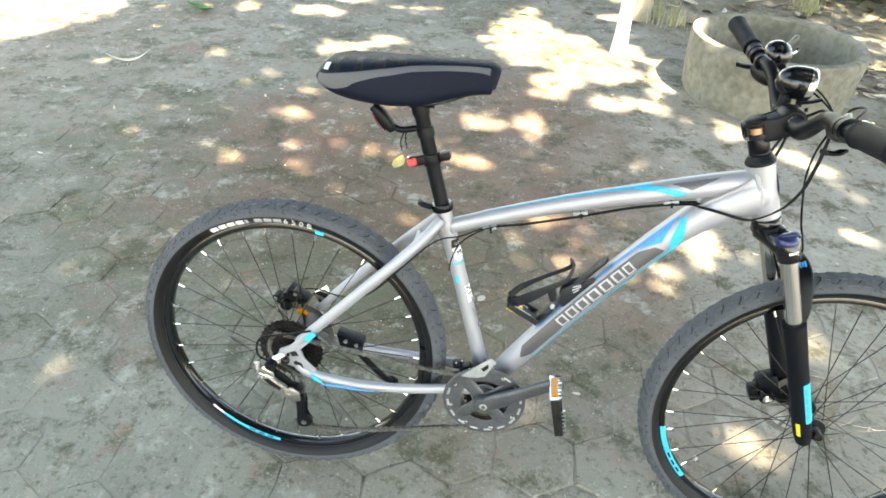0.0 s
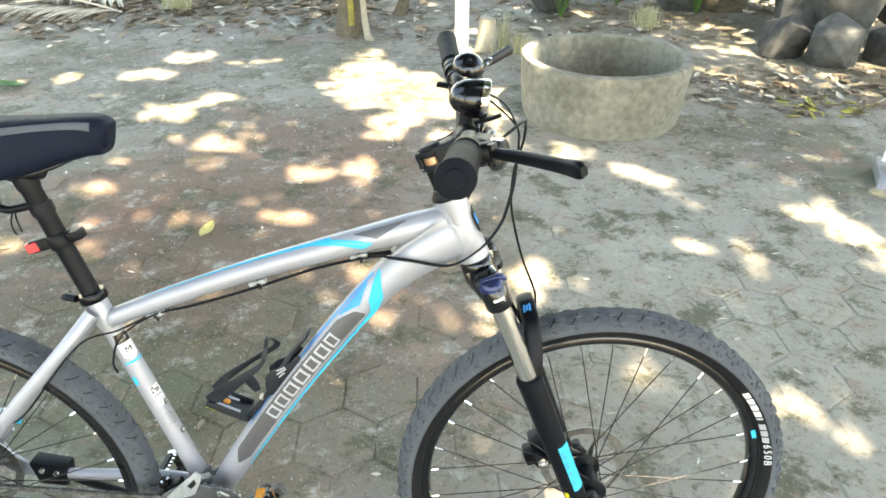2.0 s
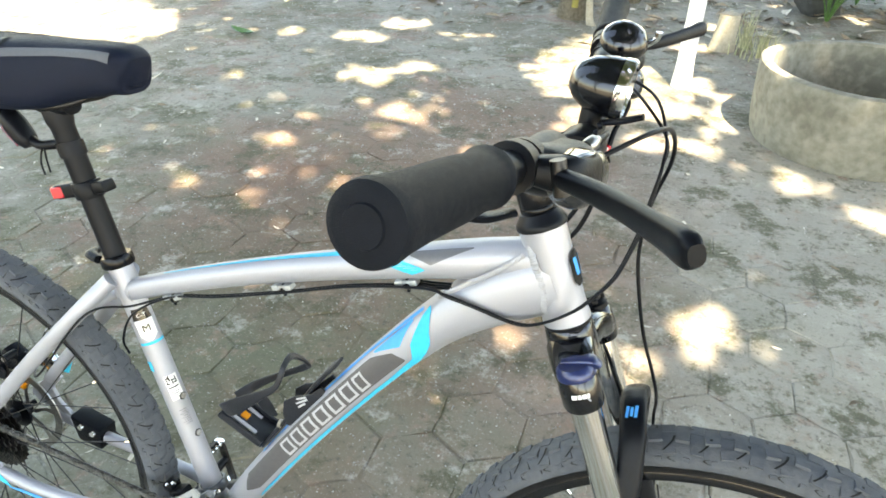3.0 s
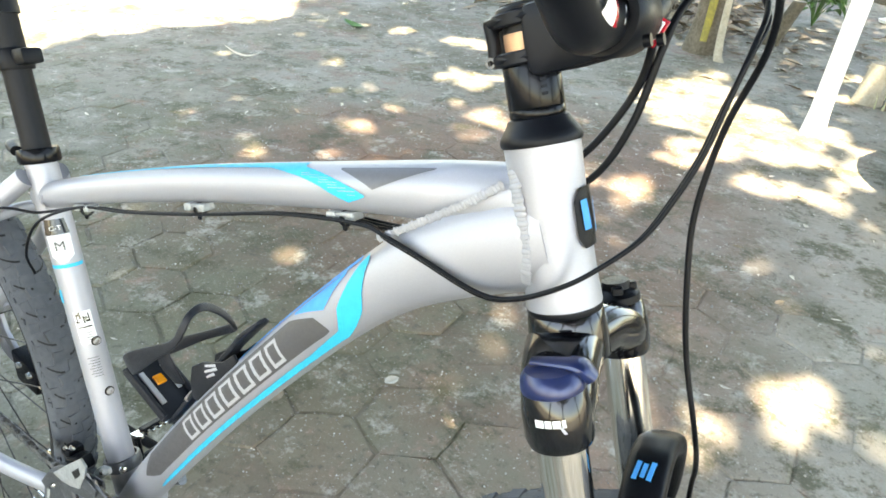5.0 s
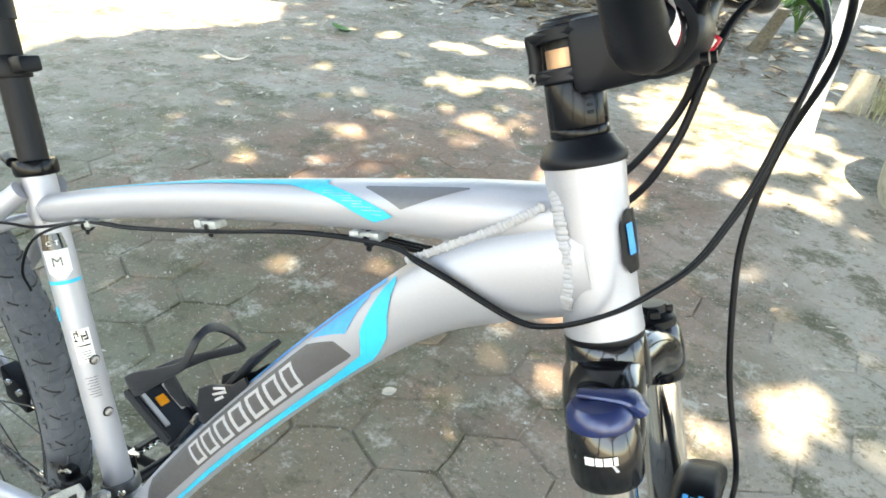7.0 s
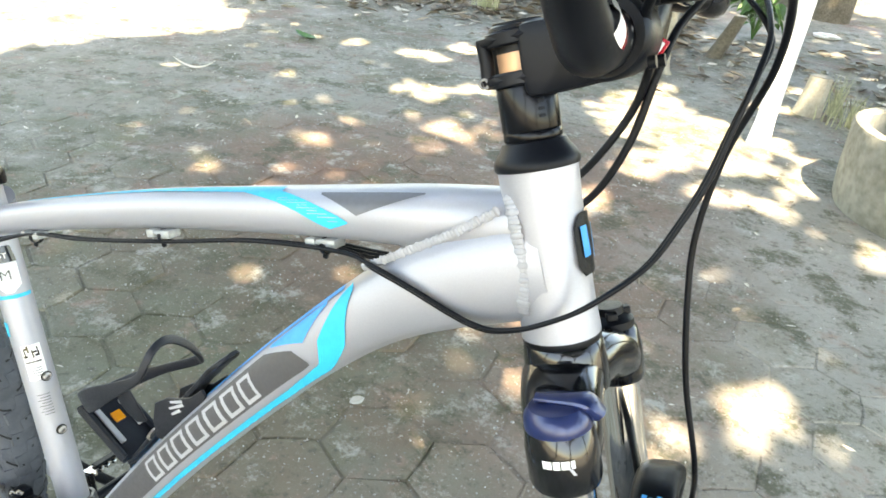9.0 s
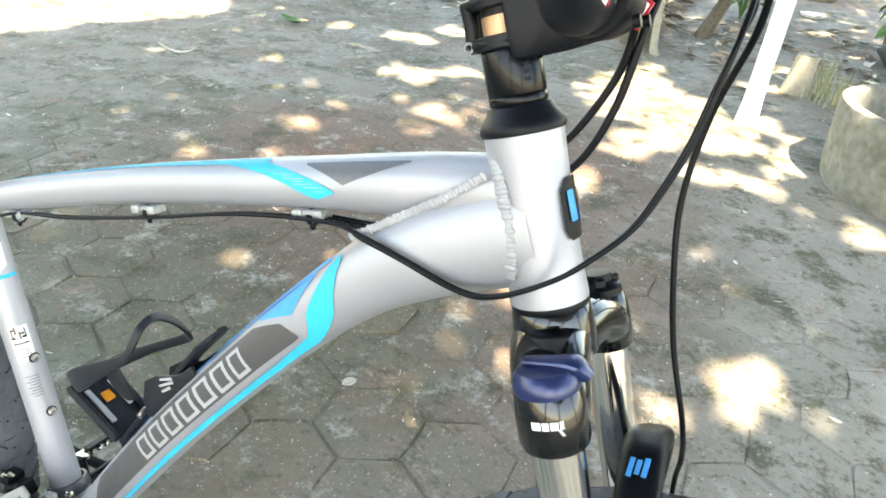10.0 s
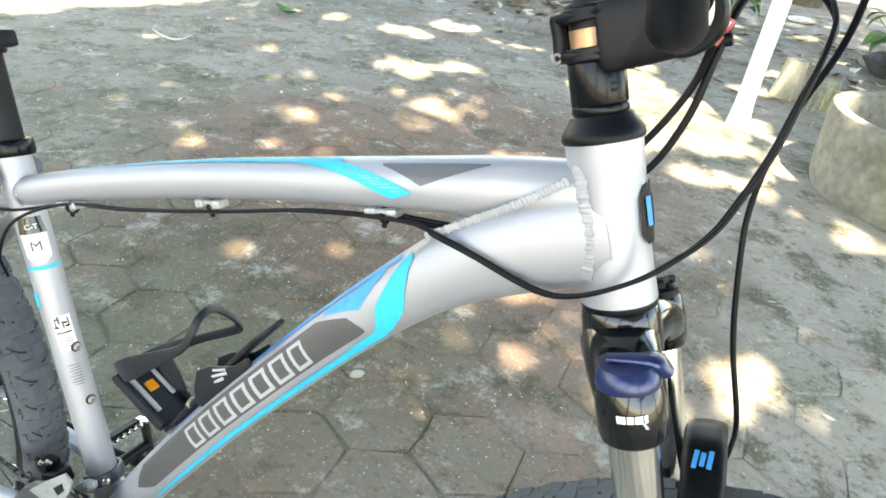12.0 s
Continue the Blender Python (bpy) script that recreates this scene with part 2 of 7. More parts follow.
CUTWOOD = material("cut_wood", (0.40, 0.36, 0.28, 1), 0.8, 0, 0, (0.26, 0.23, 0.17, 1), 80, 12, 0.8, 0.4, 80, spec=0.2)
MOSS = material("yellow_moss", (0.30, 0.25, 0.05, 1), 0.9, 0, 0, (0.18, 0.16, 0.05, 1), 60, 20, 0.9, 0.5, 90)
LIME = material("white_limewash", (0.80, 0.79, 0.75, 1), 0.8, 0, 0, (0.66, 0.64, 0.58, 1), 40, 8, 0.7, 0.3, 90, spec=0.3)
DRYLEAF = material("dry_leaf", (0.235, 0.190, 0.130, 1), 0.75, 0, 0, (0.135, 0.098, 0.062, 1), 60, 9, 0.8, 0.2, 200, 0.45)
PALELEAF = material("bleached_leaf", (0.62, 0.57, 0.47, 1), 0.7, 0, 0, (0.48, 0.42, 0.32, 1), 60, 9, 0.8, 0.2, 200, 0.2)
YELLEAF = material("yellow_leaf", (0.46, 0.40, 0.07, 1), 0.6, 0, 0, (0.33, 0.30, 0.06, 1), 60, 9, 0.8, 0.2, 200, 0.25)
GREENLEAF = material("green_leaf", (0.060, 0.145, 0.028, 1), 0.45, 0, 0, (0.035, 0.085, 0.018, 1), 60, 9, 0.8, 0.15, 200, 0.3)
CANOPY = material("canopy_leaf", (0.055, 0.105, 0.025, 1), 0.5, 0, 0, (0.035, 0.070, 0.016, 1), 60, 3, 0.8, 0, 200, 0.3)
GRASSM = material("dry_grass", (0.42, 0.40, 0.25, 1), 0.7, 0, 0, (0.24, 0.26, 0.13, 1), 60, 4, 0.9, 0, 200, 0.3)
STRAW = material("straw", (0.40, 0.30, 0.17, 1), 0.75, 0, 0, (0.24, 0.17, 0.09, 1), 60, 9, 0.9, 0.2, 200, 0.35)
PEBBLE = material("pale_grit", (0.40, 0.385, 0.345, 1), 0.85, 0, 0, (0.24, 0.225, 0.19, 1), 60, 5, 0.9, 0, 200, 0.4)
TIN = material("dull_tin", (0.42, 0.43, 0.44, 1), 0.45, 0.6, 0, (0.28, 0.28, 0.28, 1), 90, 9, 0.8, 0.2, 200)
PLASTBAG = material("blue_white_wrapper", (0.50, 0.56, 0.72, 1), 0.3, 0, 0.2, (0.20, 0.28, 0.50, 1), 90, 18, 0.9, 0.2, 200)


# ---- building helpers ----
def part(name, bm, mat, parent=None, label="", smooth=True, m=None):
    """Links a bmesh as one mesh object under a thing or part."""
    me = bpy.data.meshes.new(name)
    bm.to_mesh(me)
    bm.free()
    me.materials.append(mat)
    if smooth:
        for poly in me.polygons:
            poly.use_smooth = True
        try:
            me.set_sharp_from_angle(angle=radians(38))
        except AttributeError:
            pass
    return link(name, me, parent, label, m)


def link(name, me, parent=None, label="", m=None):
    ob = new(name, me)
    ob.parent = parent
    if m is not None:
        ob.matrix_basis = m
    if label:
        tagged(ob, label)
    return ob


def thing(name, m, label, category, group="", kind=""):
    ob = new(name)
    ob.empty_display_size = 0.05
    ob.matrix_basis = m
    return tagged(ob, label, category, group, kind)


def spline(points, per=8):
    """Points of a smooth curve through the given ones (any number of components)."""
    p = [np.array(q, float) for q in points]
    if len(p) < 3:
        return [p[0] + (p[-1] - p[0]) * i / per for i in range(per + 1)]
    out = []
    for i in range(len(p) - 1):
        a = p[i - 1] if i else 2 * p[0] - p[1]
        b, c = p[i], p[i + 1]
        d = p[i + 2] if i + 2 < len(p) else 2 * p[-1] - p[-2]
        for k in range(per):
            u = k / per
            out.append(0.5 * (2 * b + (c - a) * u + (2 * a - 5 * b + 4 * c - d) * u * u + (3 * b - a - 3 * c + d) * u ** 3))
    out.append(p[-1])
    return out


class Tube:
    """A tube along points (x, y, z, half width, half height); side: the direction of the half width."""

    def __init__(self, points, per=8, side=(0, 1, 0), power=2.0):
        q = spline([tuple(v) if len(v) > 4 else (*v, v[3]) for v in points], per)
        self.c = [Vector(v[:3]) for v in q]
        self.w = [v[3] for v in q]
        self.h = [v[4] if len(v) > 4 else v[3] for v in q]
        self.power = power
        self.t, self.b, self.n = [], [], []
        for i in range(len(self.c)):
            t = (self.c[min(i + 1, len(self.c) - 1)] - self.c[max(i - 1, 0)]).normalized()
            b = Vector(side)
            b = (b - b.dot(t) * t).normalized()
            self.t.append(t), self.b.append(b), self.n.append(b.cross(t) * -1)

    def at(self, s, a, off=0.0):
        """s: 0 to 1 along; a: degrees, 0 on the side away from side, 90 on top."""
        f = s * (len(self.c) - 1)
        i = min(int(f), len(self.c) - 2)
        k = f - i
        mixv = lambda v: v[i] * (1 - k) + v[i + 1] * k
        ca, sa = math.cos(radians(a)), math.sin(radians(a))
        e = 2 / self.power
        u = math.copysign(abs(ca) ** e, ca)
        v = math.copysign(abs(sa) ** e, sa)
        return mixv(self.c) - mixv(self.b) * (mixv(self.w) + off) * u + mixv(self.n) * (mixv(self.h) + off) * v

    def mesh(self, bm, n=20, caps=True, off=0.0, s0=0.0, s1=1.0):
        m = max(2, int(round((len(self.c) - 1) * (s1 - s0))))
        rings = [[bm.verts.new(self.at(s0 + (s1 - s0) * i / m, 360 * j / n, off)) for j in range(n)] for i in range(m + 1)]
        for r0, r1 in zip(rings, rings[1:]):
            for j in range(n):
                bm.faces.new((r0[j], r0[(j + 1) % n], r1[(j + 1) % n], r1[j]))
        if caps:
            bm.faces.new(rings[0][::-1])
            bm.faces.new(rings[-1])
        return bm

    def decal(self, bm, rows, n=8, off=0.0006):
        """A thin print on the tube: rows (s, lowest angle, highest angle)."""
        fine = []
        for p, q in zip(rows, rows[1:]):
            m = max(1, int(abs(q[0] - p[0]) * (len(self.c) - 1) + 0.99))
            fine += [tuple(u + (v - u) * k / m for u, v in zip(p, q)) for k in range(m)]
        rows = fine + [rows[-1]]
        grid = [[bm.verts.new(self.at(s, a0 + (a1 - a0) * j / n, off)) for j in range(n + 1)] for s, a0, a1 in rows]
        for r0, r1 in zip(grid, grid[1:]):
            for j in range(n):
                bm.faces.new((r0[j], r1[j], r1[j + 1], r0[j + 1]))
        return bm

    def find(self, x):
        """The share of the length at which the centre line reaches x."""
        best = min(range(len(self.c)), key=lambda i: abs(self.c[i].x - x))
        return best / (len(self.c) - 1)


def pipe(points, r, n=10, per=8, side=(0, 1, 0), bm=None):
    bm = bm or bmesh.new()
    return Tube([(*p, r) for p in points], per, side).mesh(bm, n)


def cyl(bm, a, b, r, r2=None, n=20, bevel=0.0):
    """A cylinder or cone from a to b, with rounded rims."""
    a, b = Vector(a), Vector(b)
    r2 = r if r2 is None else r2
    t = (b - a).normalized()
    side = t.orthogonal().normalized()
    other = t.cross(side)
    length = (b - a).length
    prof = [(0, 0), (0, r - bevel), (bevel, r), (length - bevel, r2), (length, r2 - bevel), (length, 0)] if bevel else \
        [(0, 0), (0, r), (length, r2), (length, 0)]
    return lathe(bm, a, t, side, other, prof, n)


def lathe(bm, o, t, side, other, prof, n=24):
    rings = []
    for d, r in prof:
        if r < 1e-6:
            rings.append([bm.verts.new(o + t * d)])
        else:
            rings.append([bm.verts.new(o + t * d + (side * math.cos(2 * math.pi * j / n) + other * math.sin(2 * math.pi * j / n)) * r)
                          for j in range(n)])
    for r0, r1 in zip(rings, rings[1:]):
        for j in range(n):
            k = (j + 1) % n
            f = [r0[j % len(r0)], r0[k % len(r0)], r1[k % len(r1)], r1[j % len(r1)]]
            f = [v for i, v in enumerate(f) if v not in f[:i]]
            if len(f) > 2:
                bm.faces.new(f[::-1])
    return bm


def turned(prof, o, axis, n=24, bm=None):
    """A turned body: profile (distance along axis, radius) from o."""
    t = Vector(axis).normalized()
    side = t.orthogonal().normalized()
    return lathe(bm or bmesh.new(), Vector(o), t, side, t.cross(side), prof, n)


def box(bm, size, m=None, bevel=0.0, seg=2):
    """A box of that size, bevelled, at the pose m."""
    r = bmesh.ops.create_cube(bm, size=1.0, matrix=Matrix.Diagonal((*size, 1)))
    if bevel:
        edges = list({e for v in r["verts"] for e in v.link_edges})
        out = bmesh.ops.bevel(bm, geom=edges, offset=bevel, segments=seg, affect="EDGES", profile=0.6)
        verts = list({v for f in out["faces"] for v in f.verts} | {v for v in r["verts"] if v.is_valid})
    else:
        verts = r["verts"]
    if m is not None:
        bmesh.ops.transform(bm, matrix=m, verts=verts)
    return bm


def plate(outline, y0, y1, bevel=0.0, bm=None):
    """A flat plate: outline (x, z), from y0 to y1."""
    bm = bm or bmesh.new()
    lo = [bm.verts.new((x, y0, z)) for x, z in outline]
    hi = [bm.verts.new((x, y1, z)) for x, z in outline]
    fs = [bm.faces.new(lo), bm.faces.new(hi[::-1])]
    for i in range(len(lo)):
        j = (i + 1) % len(lo)
        fs.append(bm.faces.new((lo[j], lo[i], hi[i], hi[j])))
    bmesh.ops.recalc_face_normals(bm, faces=fs)
    if bevel:
        bmesh.ops.bevel(bm, geom=list({e for f in fs for e in f.edges}), offset=bevel, segments=2, affect="EDGES", profile=0.6)
    return bm


def along(a, b, up=(0, 1, 0)):
    """A pose at a whose x axis points to b and whose y axis is near up."""
    x = (Vector(b) - Vector(a)).normalized()
    y = Vector(up)
    y = (y - y.dot(x) * x).normalized()
    return Matrix.Translation(a) @ Matrix((x, y, x.cross(y))).transposed().to_4x4()


def words(text, size, depth=0.0003):
    """The mesh of a word in the built-in font, centred."""
    cu = bpy.data.curves.new("word", "FONT")
    cu.body, cu.size, cu.extrude, cu.align_x, cu.align_y = text, size, depth, "CENTER", "CENTER"
    ob = bpy.data.objects.new("word", cu)
    me = bpy.data.meshes.new_from_object(ob)
    bpy.data.objects.remove(ob)
    return me

# ---- the yard's plan ----
def laid(x, y):
    """A place of the yard as paced out by eye, carried to where it truly lies."""
    return x + 0.0256 - 0.0181 * x + 0.0057 * (y - 2.7), y + 0.0302 + 0.0207 * x - 0.005 * (y - 2.7)


def unlaid(x, y):
    u, v = x, y
    for _ in range(4):
        a, b = laid(u, v)
        u, v = u + x - a, v + y - b
    return u, v


# ---- the ground ----
def mound(x, y):
    """Height of the soil: level under the paving, slightly banked and uneven beyond it."""
    d = max(0.0, y - 5.0, -x - 5.0, x - 3.4, -1.6 - y)
    dust = 0.0085 * min(1.0, max(0.0, (y - 2.5) / 1.4)) + 0.006 * noise.noise(Vector((x * 1.7, y * 1.7, 4))) * min(1.0, max(0.0, (y - 1.9) / 1.0))
    return -0.0036 + 0.0028 * noise.noise(Vector((x * 3.1, y * 3.1, 9))) + dust + min(0.5, 0.035 * d) + 0.02 * min(1, d) * noise.noise(Vector((x * 0.9, y * 0.9, 0)))


def build_ground():
    bm = bmesh.new()
    xs = [-400, -120, -40, -16, -10] + [-7 + 0.125 * i for i in range(113)] + [10, 16, 40, 120, 400]
    ys = [-400, -120, -40, -16, -8, -4] + [-2 + 0.125 * i for i in range(97)] + [12, 16, 40, 120, 400]
    grid = [[bm.verts.new((x, y, mound(x, y))) for x in xs] for y in ys]
    for r0, r1 in zip(grid, grid[1:]):
        for j in range(len(xs) - 1):
            bm.faces.new((r0[j], r0[j + 1], r1[j + 1], r1[j]))
    ob = part("ground", bm, SOIL)
    tagged(ob, "dusty grey-brown bare soil around the paved yard", "ground", kind="structure")
    return ob


ground = build_ground()


# ---- planter ring, white post, trunks, stump, rocks ----
def concrete_ring(x, y):
    t = thing("concrete_planter", pose(x, y, 0), "weathered grey concrete planter ring standing empty on the paving", "planter")
    n, bm = 72, bmesh.new()
    prof = [(0.415, 0.0), (0.425, 0.02), (0.437, 0.12), (0.447, 0.24), (0.452, 0.315), (0.448, 0.332), (0.435, 0.338), (0.408, 0.336),
            (0.398, 0.326), (0.392, 0.22), (0.378, 0.06), (0.374, 0.03)]
    rings = []
    for k, (r, z) in enumerate(prof):
        ring = []
        for j in range(n):
            a = 2 * math.pi * j / n
            d = 0.006 * noise.noise(Vector((math.cos(a) * 2.2, math.sin(a) * 2.2, z * 6))) + 0.003 * noise.noise(Vector((math.cos(a) * 9, math.sin(a) * 9, z * 20 + k)))
            ring.append(bm.verts.new(((r + d) * math.cos(a), (r + d) * math.sin(a), z + (0.5 * d if z > 0.05 else 0))))
        rings.append(ring)
    for r0, r1 in zip(rings, rings[1:]):
        for j in range(n):
            bm.faces.new((r0[j], r0[(j + 1) % n], r1[(j + 1) % n], r1[j]))
    part("ring_wall", bm, CONCRETE, t)
    bm = bmesh.new()
    c = bm.verts.new((0, 0, 0.05))
    ring = [bm.verts.new((0.385 * math.cos(2 * math.pi * j / 40), 0.385 * math.sin(2 * math.pi * j / 40), 0.04 + 0.012 * noise.noise(Vector((j, 0, 0))))) for j in range(40)]
    for j in range(40):
        bm.faces.new((c, ring[j], ring[(j + 1) % 40]))
    part("soil_fill", bm, SOIL, t, "dark damp soil")
    return t


concrete_ring(1.655, 3.87)


def rough_log(name, mat, x, y, r0, r1, h, label, category, lean=(0, 0), wob=0.08, seed=0, cut=None):
    t = thing(name, pose(x, y, -0.01), label, category)
    n, m, bm = 28, 14, bmesh.new()
    rings = []
    for i in range(m + 1):
        u = i / m
        r = r0 + (r1 - r0) * u + r0 * 0.35 * math.exp(-u * h / 0.09)
        ring = []
        for j in range(n):
            a = 2 * math.pi * j / n
            rr = r * (1 + wob * noise.noise(Vector((math.cos(a) * 1.8 + seed, math.sin(a) * 1.8, u * h * 1.5))) + wob * 0.5 * noise.noise(Vector((math.cos(a) * 7, math.sin(a) * 7 + seed, u * h * 0.8))))
            ring.append(bm.verts.new((rr * math.cos(a) + lean[0] * u * h, rr * math.sin(a) + lean[1] * u * h, u * h)))
        rings.append(ring)
    for a, b in zip(rings, rings[1:]):
        for j in range(n):
            bm.faces.new((a[j], a[(j + 1) % n], b[(j + 1) % n], b[j]))
    bm.faces.new(rings[-1])
    part("trunk", bm, mat, t)
    if cut:
        bm = bmesh.new()
        top = [bm.verts.new((r1 * 0.9 * math.cos(2 * math.pi * j / n) + lean[0] * h, r1 * 0.9 * math.sin(2 * math.pi * j / n) + lean[1] * h, h + 0.004)) for j in range(n)]
        bm.faces.new(top)
        part("cut_face", bm, cut, t, "pale sawn top")
    return t


rough_log("white_post", LIME, 0.888, 4.39, 0.042, 0.040, 1.7, "white limewashed round wooden post set in the ground", "post", (0.0, 0.02), 0.05)
palm = rough_log("palm_tree", BARK, 0.065, 5.63, 0.105, 0.09, 3.4, "grey-brown fibrous palm trunk with a mossy yellow streak", "tree", (0.02, 0.05), 0.10, 3)
bm = bmesh.new()
Tube([(0.015, -0.118, 0.12, 0.022, 0.006), (0.02, -0.112, 0.6, 0.026, 0.006), (0.03, -0.06, 1.4, 0.02, 0.006), (0.05, 0.02, 2.4, 0.008, 0.004)], 8, (1, 0, 0)).mesh(bm, 10)
part("moss_streak", bm, MOSS, palm, "yellow moss streak")
t = thing("pale_root_stick", pose(0.2, 5.46, 0), "pale bleached root leaning beside the palm trunk", "root")
part("root", Tube([(0.03, -0.03, 0.0, 0.034, 0.030), (0.0, 0.0, 0.07, 0.026), (-0.02, 0.03, 0.3, 0.022), (-0.03, 0.06, 0.8, 0.02), (-0.01, 0.1, 1.5, 0.014)], 6, (1, 0, 0)).mesh(bmesh.new(), 12), CUTWOOD, t)
rough_log("tree_stump", CUTWOOD, 1.09, 5.16, 0.060, 0.055, 0.24, "short sawn tree stump of pale grey wood", "stump", (0.05, 0), 0.12, 7, CUTWOOD)
rough_log("dark_log", BARK, 0.40, 6.10, 0.055, 0.045, 0.36, "brown split log leaning near the palm trunk", "log", (0.35, 0.1), 0.12, 9, CUTWOOD)


def rock(x, y, z, size, seed, turn):
    """A broken block: the hull of scattered corners, its edges slightly worn."""
    rnd = random.Random(seed)
    bm = bmesh.new()
    for _ in range(15):
        d = Vector((rnd.uniform(-1, 1), rnd.uniform(-1, 1), rnd.uniform(-1, 1)))
        k = max(abs(v) for v in d)
        bm.verts.new(Vector((d.x / k * size[0], d.y / k * size[1], d.z / k * size[2])) * rnd.uniform(0.8, 1.0))
    hull = bmesh.ops.convex_hull(bm, input=bm.verts)
    bmesh.ops.delete(bm, geom=[v for v in bm.verts if not v.link_faces], context="VERTS")
    bmesh.ops.bevel(bm, geom=bm.edges[:], offset=0.008, segments=1, affect="EDGES")
    ob = part("rock", bm, ROCK, None, "", False, pose(x, y, z, rnd.uniform(-15, 15), rnd.uniform(-15, 15), turn))
    tagged(ob, "angular broken grey rock in a loose pile", "rock", "rock pile")
    return ob


for i, (x, y, z, sx, sy, sz) in enumerate([
        (3.22, 4.98, 0.08, 0.17, 0.16, 0.18), (3.46, 4.72, 0.10, 0.19, 0.16, 0.21), (3.88, 4.76, 0.12, 0.24, 0.18, 0.22),
        (4.35, 4.85, 0.14, 0.30, 0.26, 0.24), (3.40, 5.22, 0.24, 0.22, 0.22, 0.24), (3.70, 5.18, 0.30, 0.34, 0.26, 0.24),
        (4.20, 5.25, 0.34, 0.34, 0.28, 0.26), (4.75, 5.10, 0.20, 0.30, 0.30, 0.28),
        (3.45, 5.50, 0.52, 0.34, 0.28, 0.24), (4.00, 5.60, 0.58, 0.36, 0.30, 0.26)]):
    rock(x, y, z, (sx, sy, sz), i + 5, 37 * i)
ob = rock(1.75, 6.25, 0.10, (0.20, 0.16, 0.13), 44, 20)
tagged(ob, "pale lump of rock among dry leaves", "rock", "rocks behind the planter")
ob = rock(2.9, 6.3, 0.14, (0.26, 0.2, 0.2), 45, 80)
tagged(ob, "pale lump of rock among dry leaves", "rock", "rocks behind the planter")


rough_log("bare_tree", BARK, 3.25, 6.25, 0.17, 0.14, 3.2, "rough grey-brown tree trunk behind the planter", "tree", (0.08, 0.0), 0.12, 13)
rough_log("bare_tree", BARK, 4.22, 4.46, 0.12, 0.10, 2.6, "grey tree trunk rising beside the rocks", "tree", (0.05, 0.05), 0.12, 17)


# ---- litter: dry leaves, grit, twigs ----
def leaf_mesh(bm, m, length, width, curl, n=4):
    """A pointed, folded, curled leaf."""
    mid, left, right = [], [], []
    for i in range(n + 1):
        u = i / n
        w = width * math.sin(math.pi * min(1, u * 0.96 + 0.02)) ** 0.8 * 0.5
        z = curl * length * (u - 0.5) ** 2 * 1.6
        mid.append(bm.verts.new(m @ Vector((length * (u - 0.5), 0, z))))
        left.append(bm.verts.new(m @ Vector((length * (u - 0.5), w, z + w * 0.45))))
        right.append(bm.verts.new(m @ Vector((length * (u - 0.5), -w, z + w * 0.45))))
    for i in range(n):
        bm.faces.new((mid[i], mid[i + 1], left[i + 1], left[i]))
        bm.faces.new((mid[i + 1], mid[i], right[i], right[i + 1]))
    return bm


def litter(name, mat, count, area, size, seed, label, category):
    rnd = random.Random(seed)
    bm = bmesh.new()
    for _ in range(count):
        x, y = area(rnd)
        s = rnd.uniform(*size)
        leaf_mesh(bm, pose(x, y, max(mound(x, y), 0 if inside(x, y) else -1) + 0.004 + rnd.uniform(0, 0.012), rnd.uniform(-20, 20), rnd.uniform(-14, 14), rnd.uniform(0, 360)),
                  s, s * rnd.uniform(0.22, 0.5), rnd.uniform(-0.3, 0.5), 3)
    ob = part(name, bm, mat)
    tagged(ob, label, category, kind="stuff")


def inside(x, y):
    return -4.4 < x < 3.3 and -1.5 < y < 4.9


def band(x0, x1, y0, y1):
    return lambda r: (r.uniform(x0, x1), r.triangular(y0, y1, (y0 + y1) / 2))


litter("dry_leaves", DRYLEAF, 900, band(-4.5, 5.0, 5.0, 7.6), (0.05, 0.15), 1, "brown dry leaves lying thick on the soil", "leaf litter")
litter("dry_leaves", DRYLEAF, 900, band(-3.4, 0.2, 5.7, 8.0), (0.08, 0.20), 8, "large brown dry leaves lying thick at the back", "leaf litter")
litter("dry_leaves", DRYLEAF, 420, band(2.3, 4.6, 3.7, 4.9), (0.04, 0.12), 2, "brown dry leaves heaped along the rocks", "leaf litter")
litter("pale_leaves", PALELEAF, 170, band(-4.0, 4.6, 4.9, 7.0), (0.05, 0.15), 3, "bleached pale dry leaves scattered on the soil", "leaf litter")
litter("pale_leaves", PALELEAF, 110, band(2.3, 4.6, 3.8, 4.7), (0.04, 0.10), 4, "bleached pale dry leaves along the rocks", "leaf litter")
litter("yellow_leaves", YELLEAF, 60, band(2.7, 3.9, 3.75, 4.15), (0.05, 0.11), 5, "yellow fallen leaves at the edge of the paving", "leaf litter")
litter("small_leaves", DRYLEAF, 170, band(-4.0, 3.2, 1.2, 5.0), (0.012, 0.05), 6, "small brown leaf scraps on the paving", "leaf litter")
litter("pale_scraps", PALELEAF, 220, band(-4.0, 3.2, 1.0, 5.0), (0.008, 0.035), 7, "tiny pale scraps and petals on the paving", "leaf litter")


def single_leaf(name, mat, x, y, length, width, turn, label, curl=0.3):
    bm = leaf_mesh(bmesh.new(), Matrix.Identity(4), length, width, curl, 8)
    ob = part(name, bm, mat, None, "", True, pose(x, y, 0.008, 0, 0, turn))
    tagged(ob, label, "leaf")


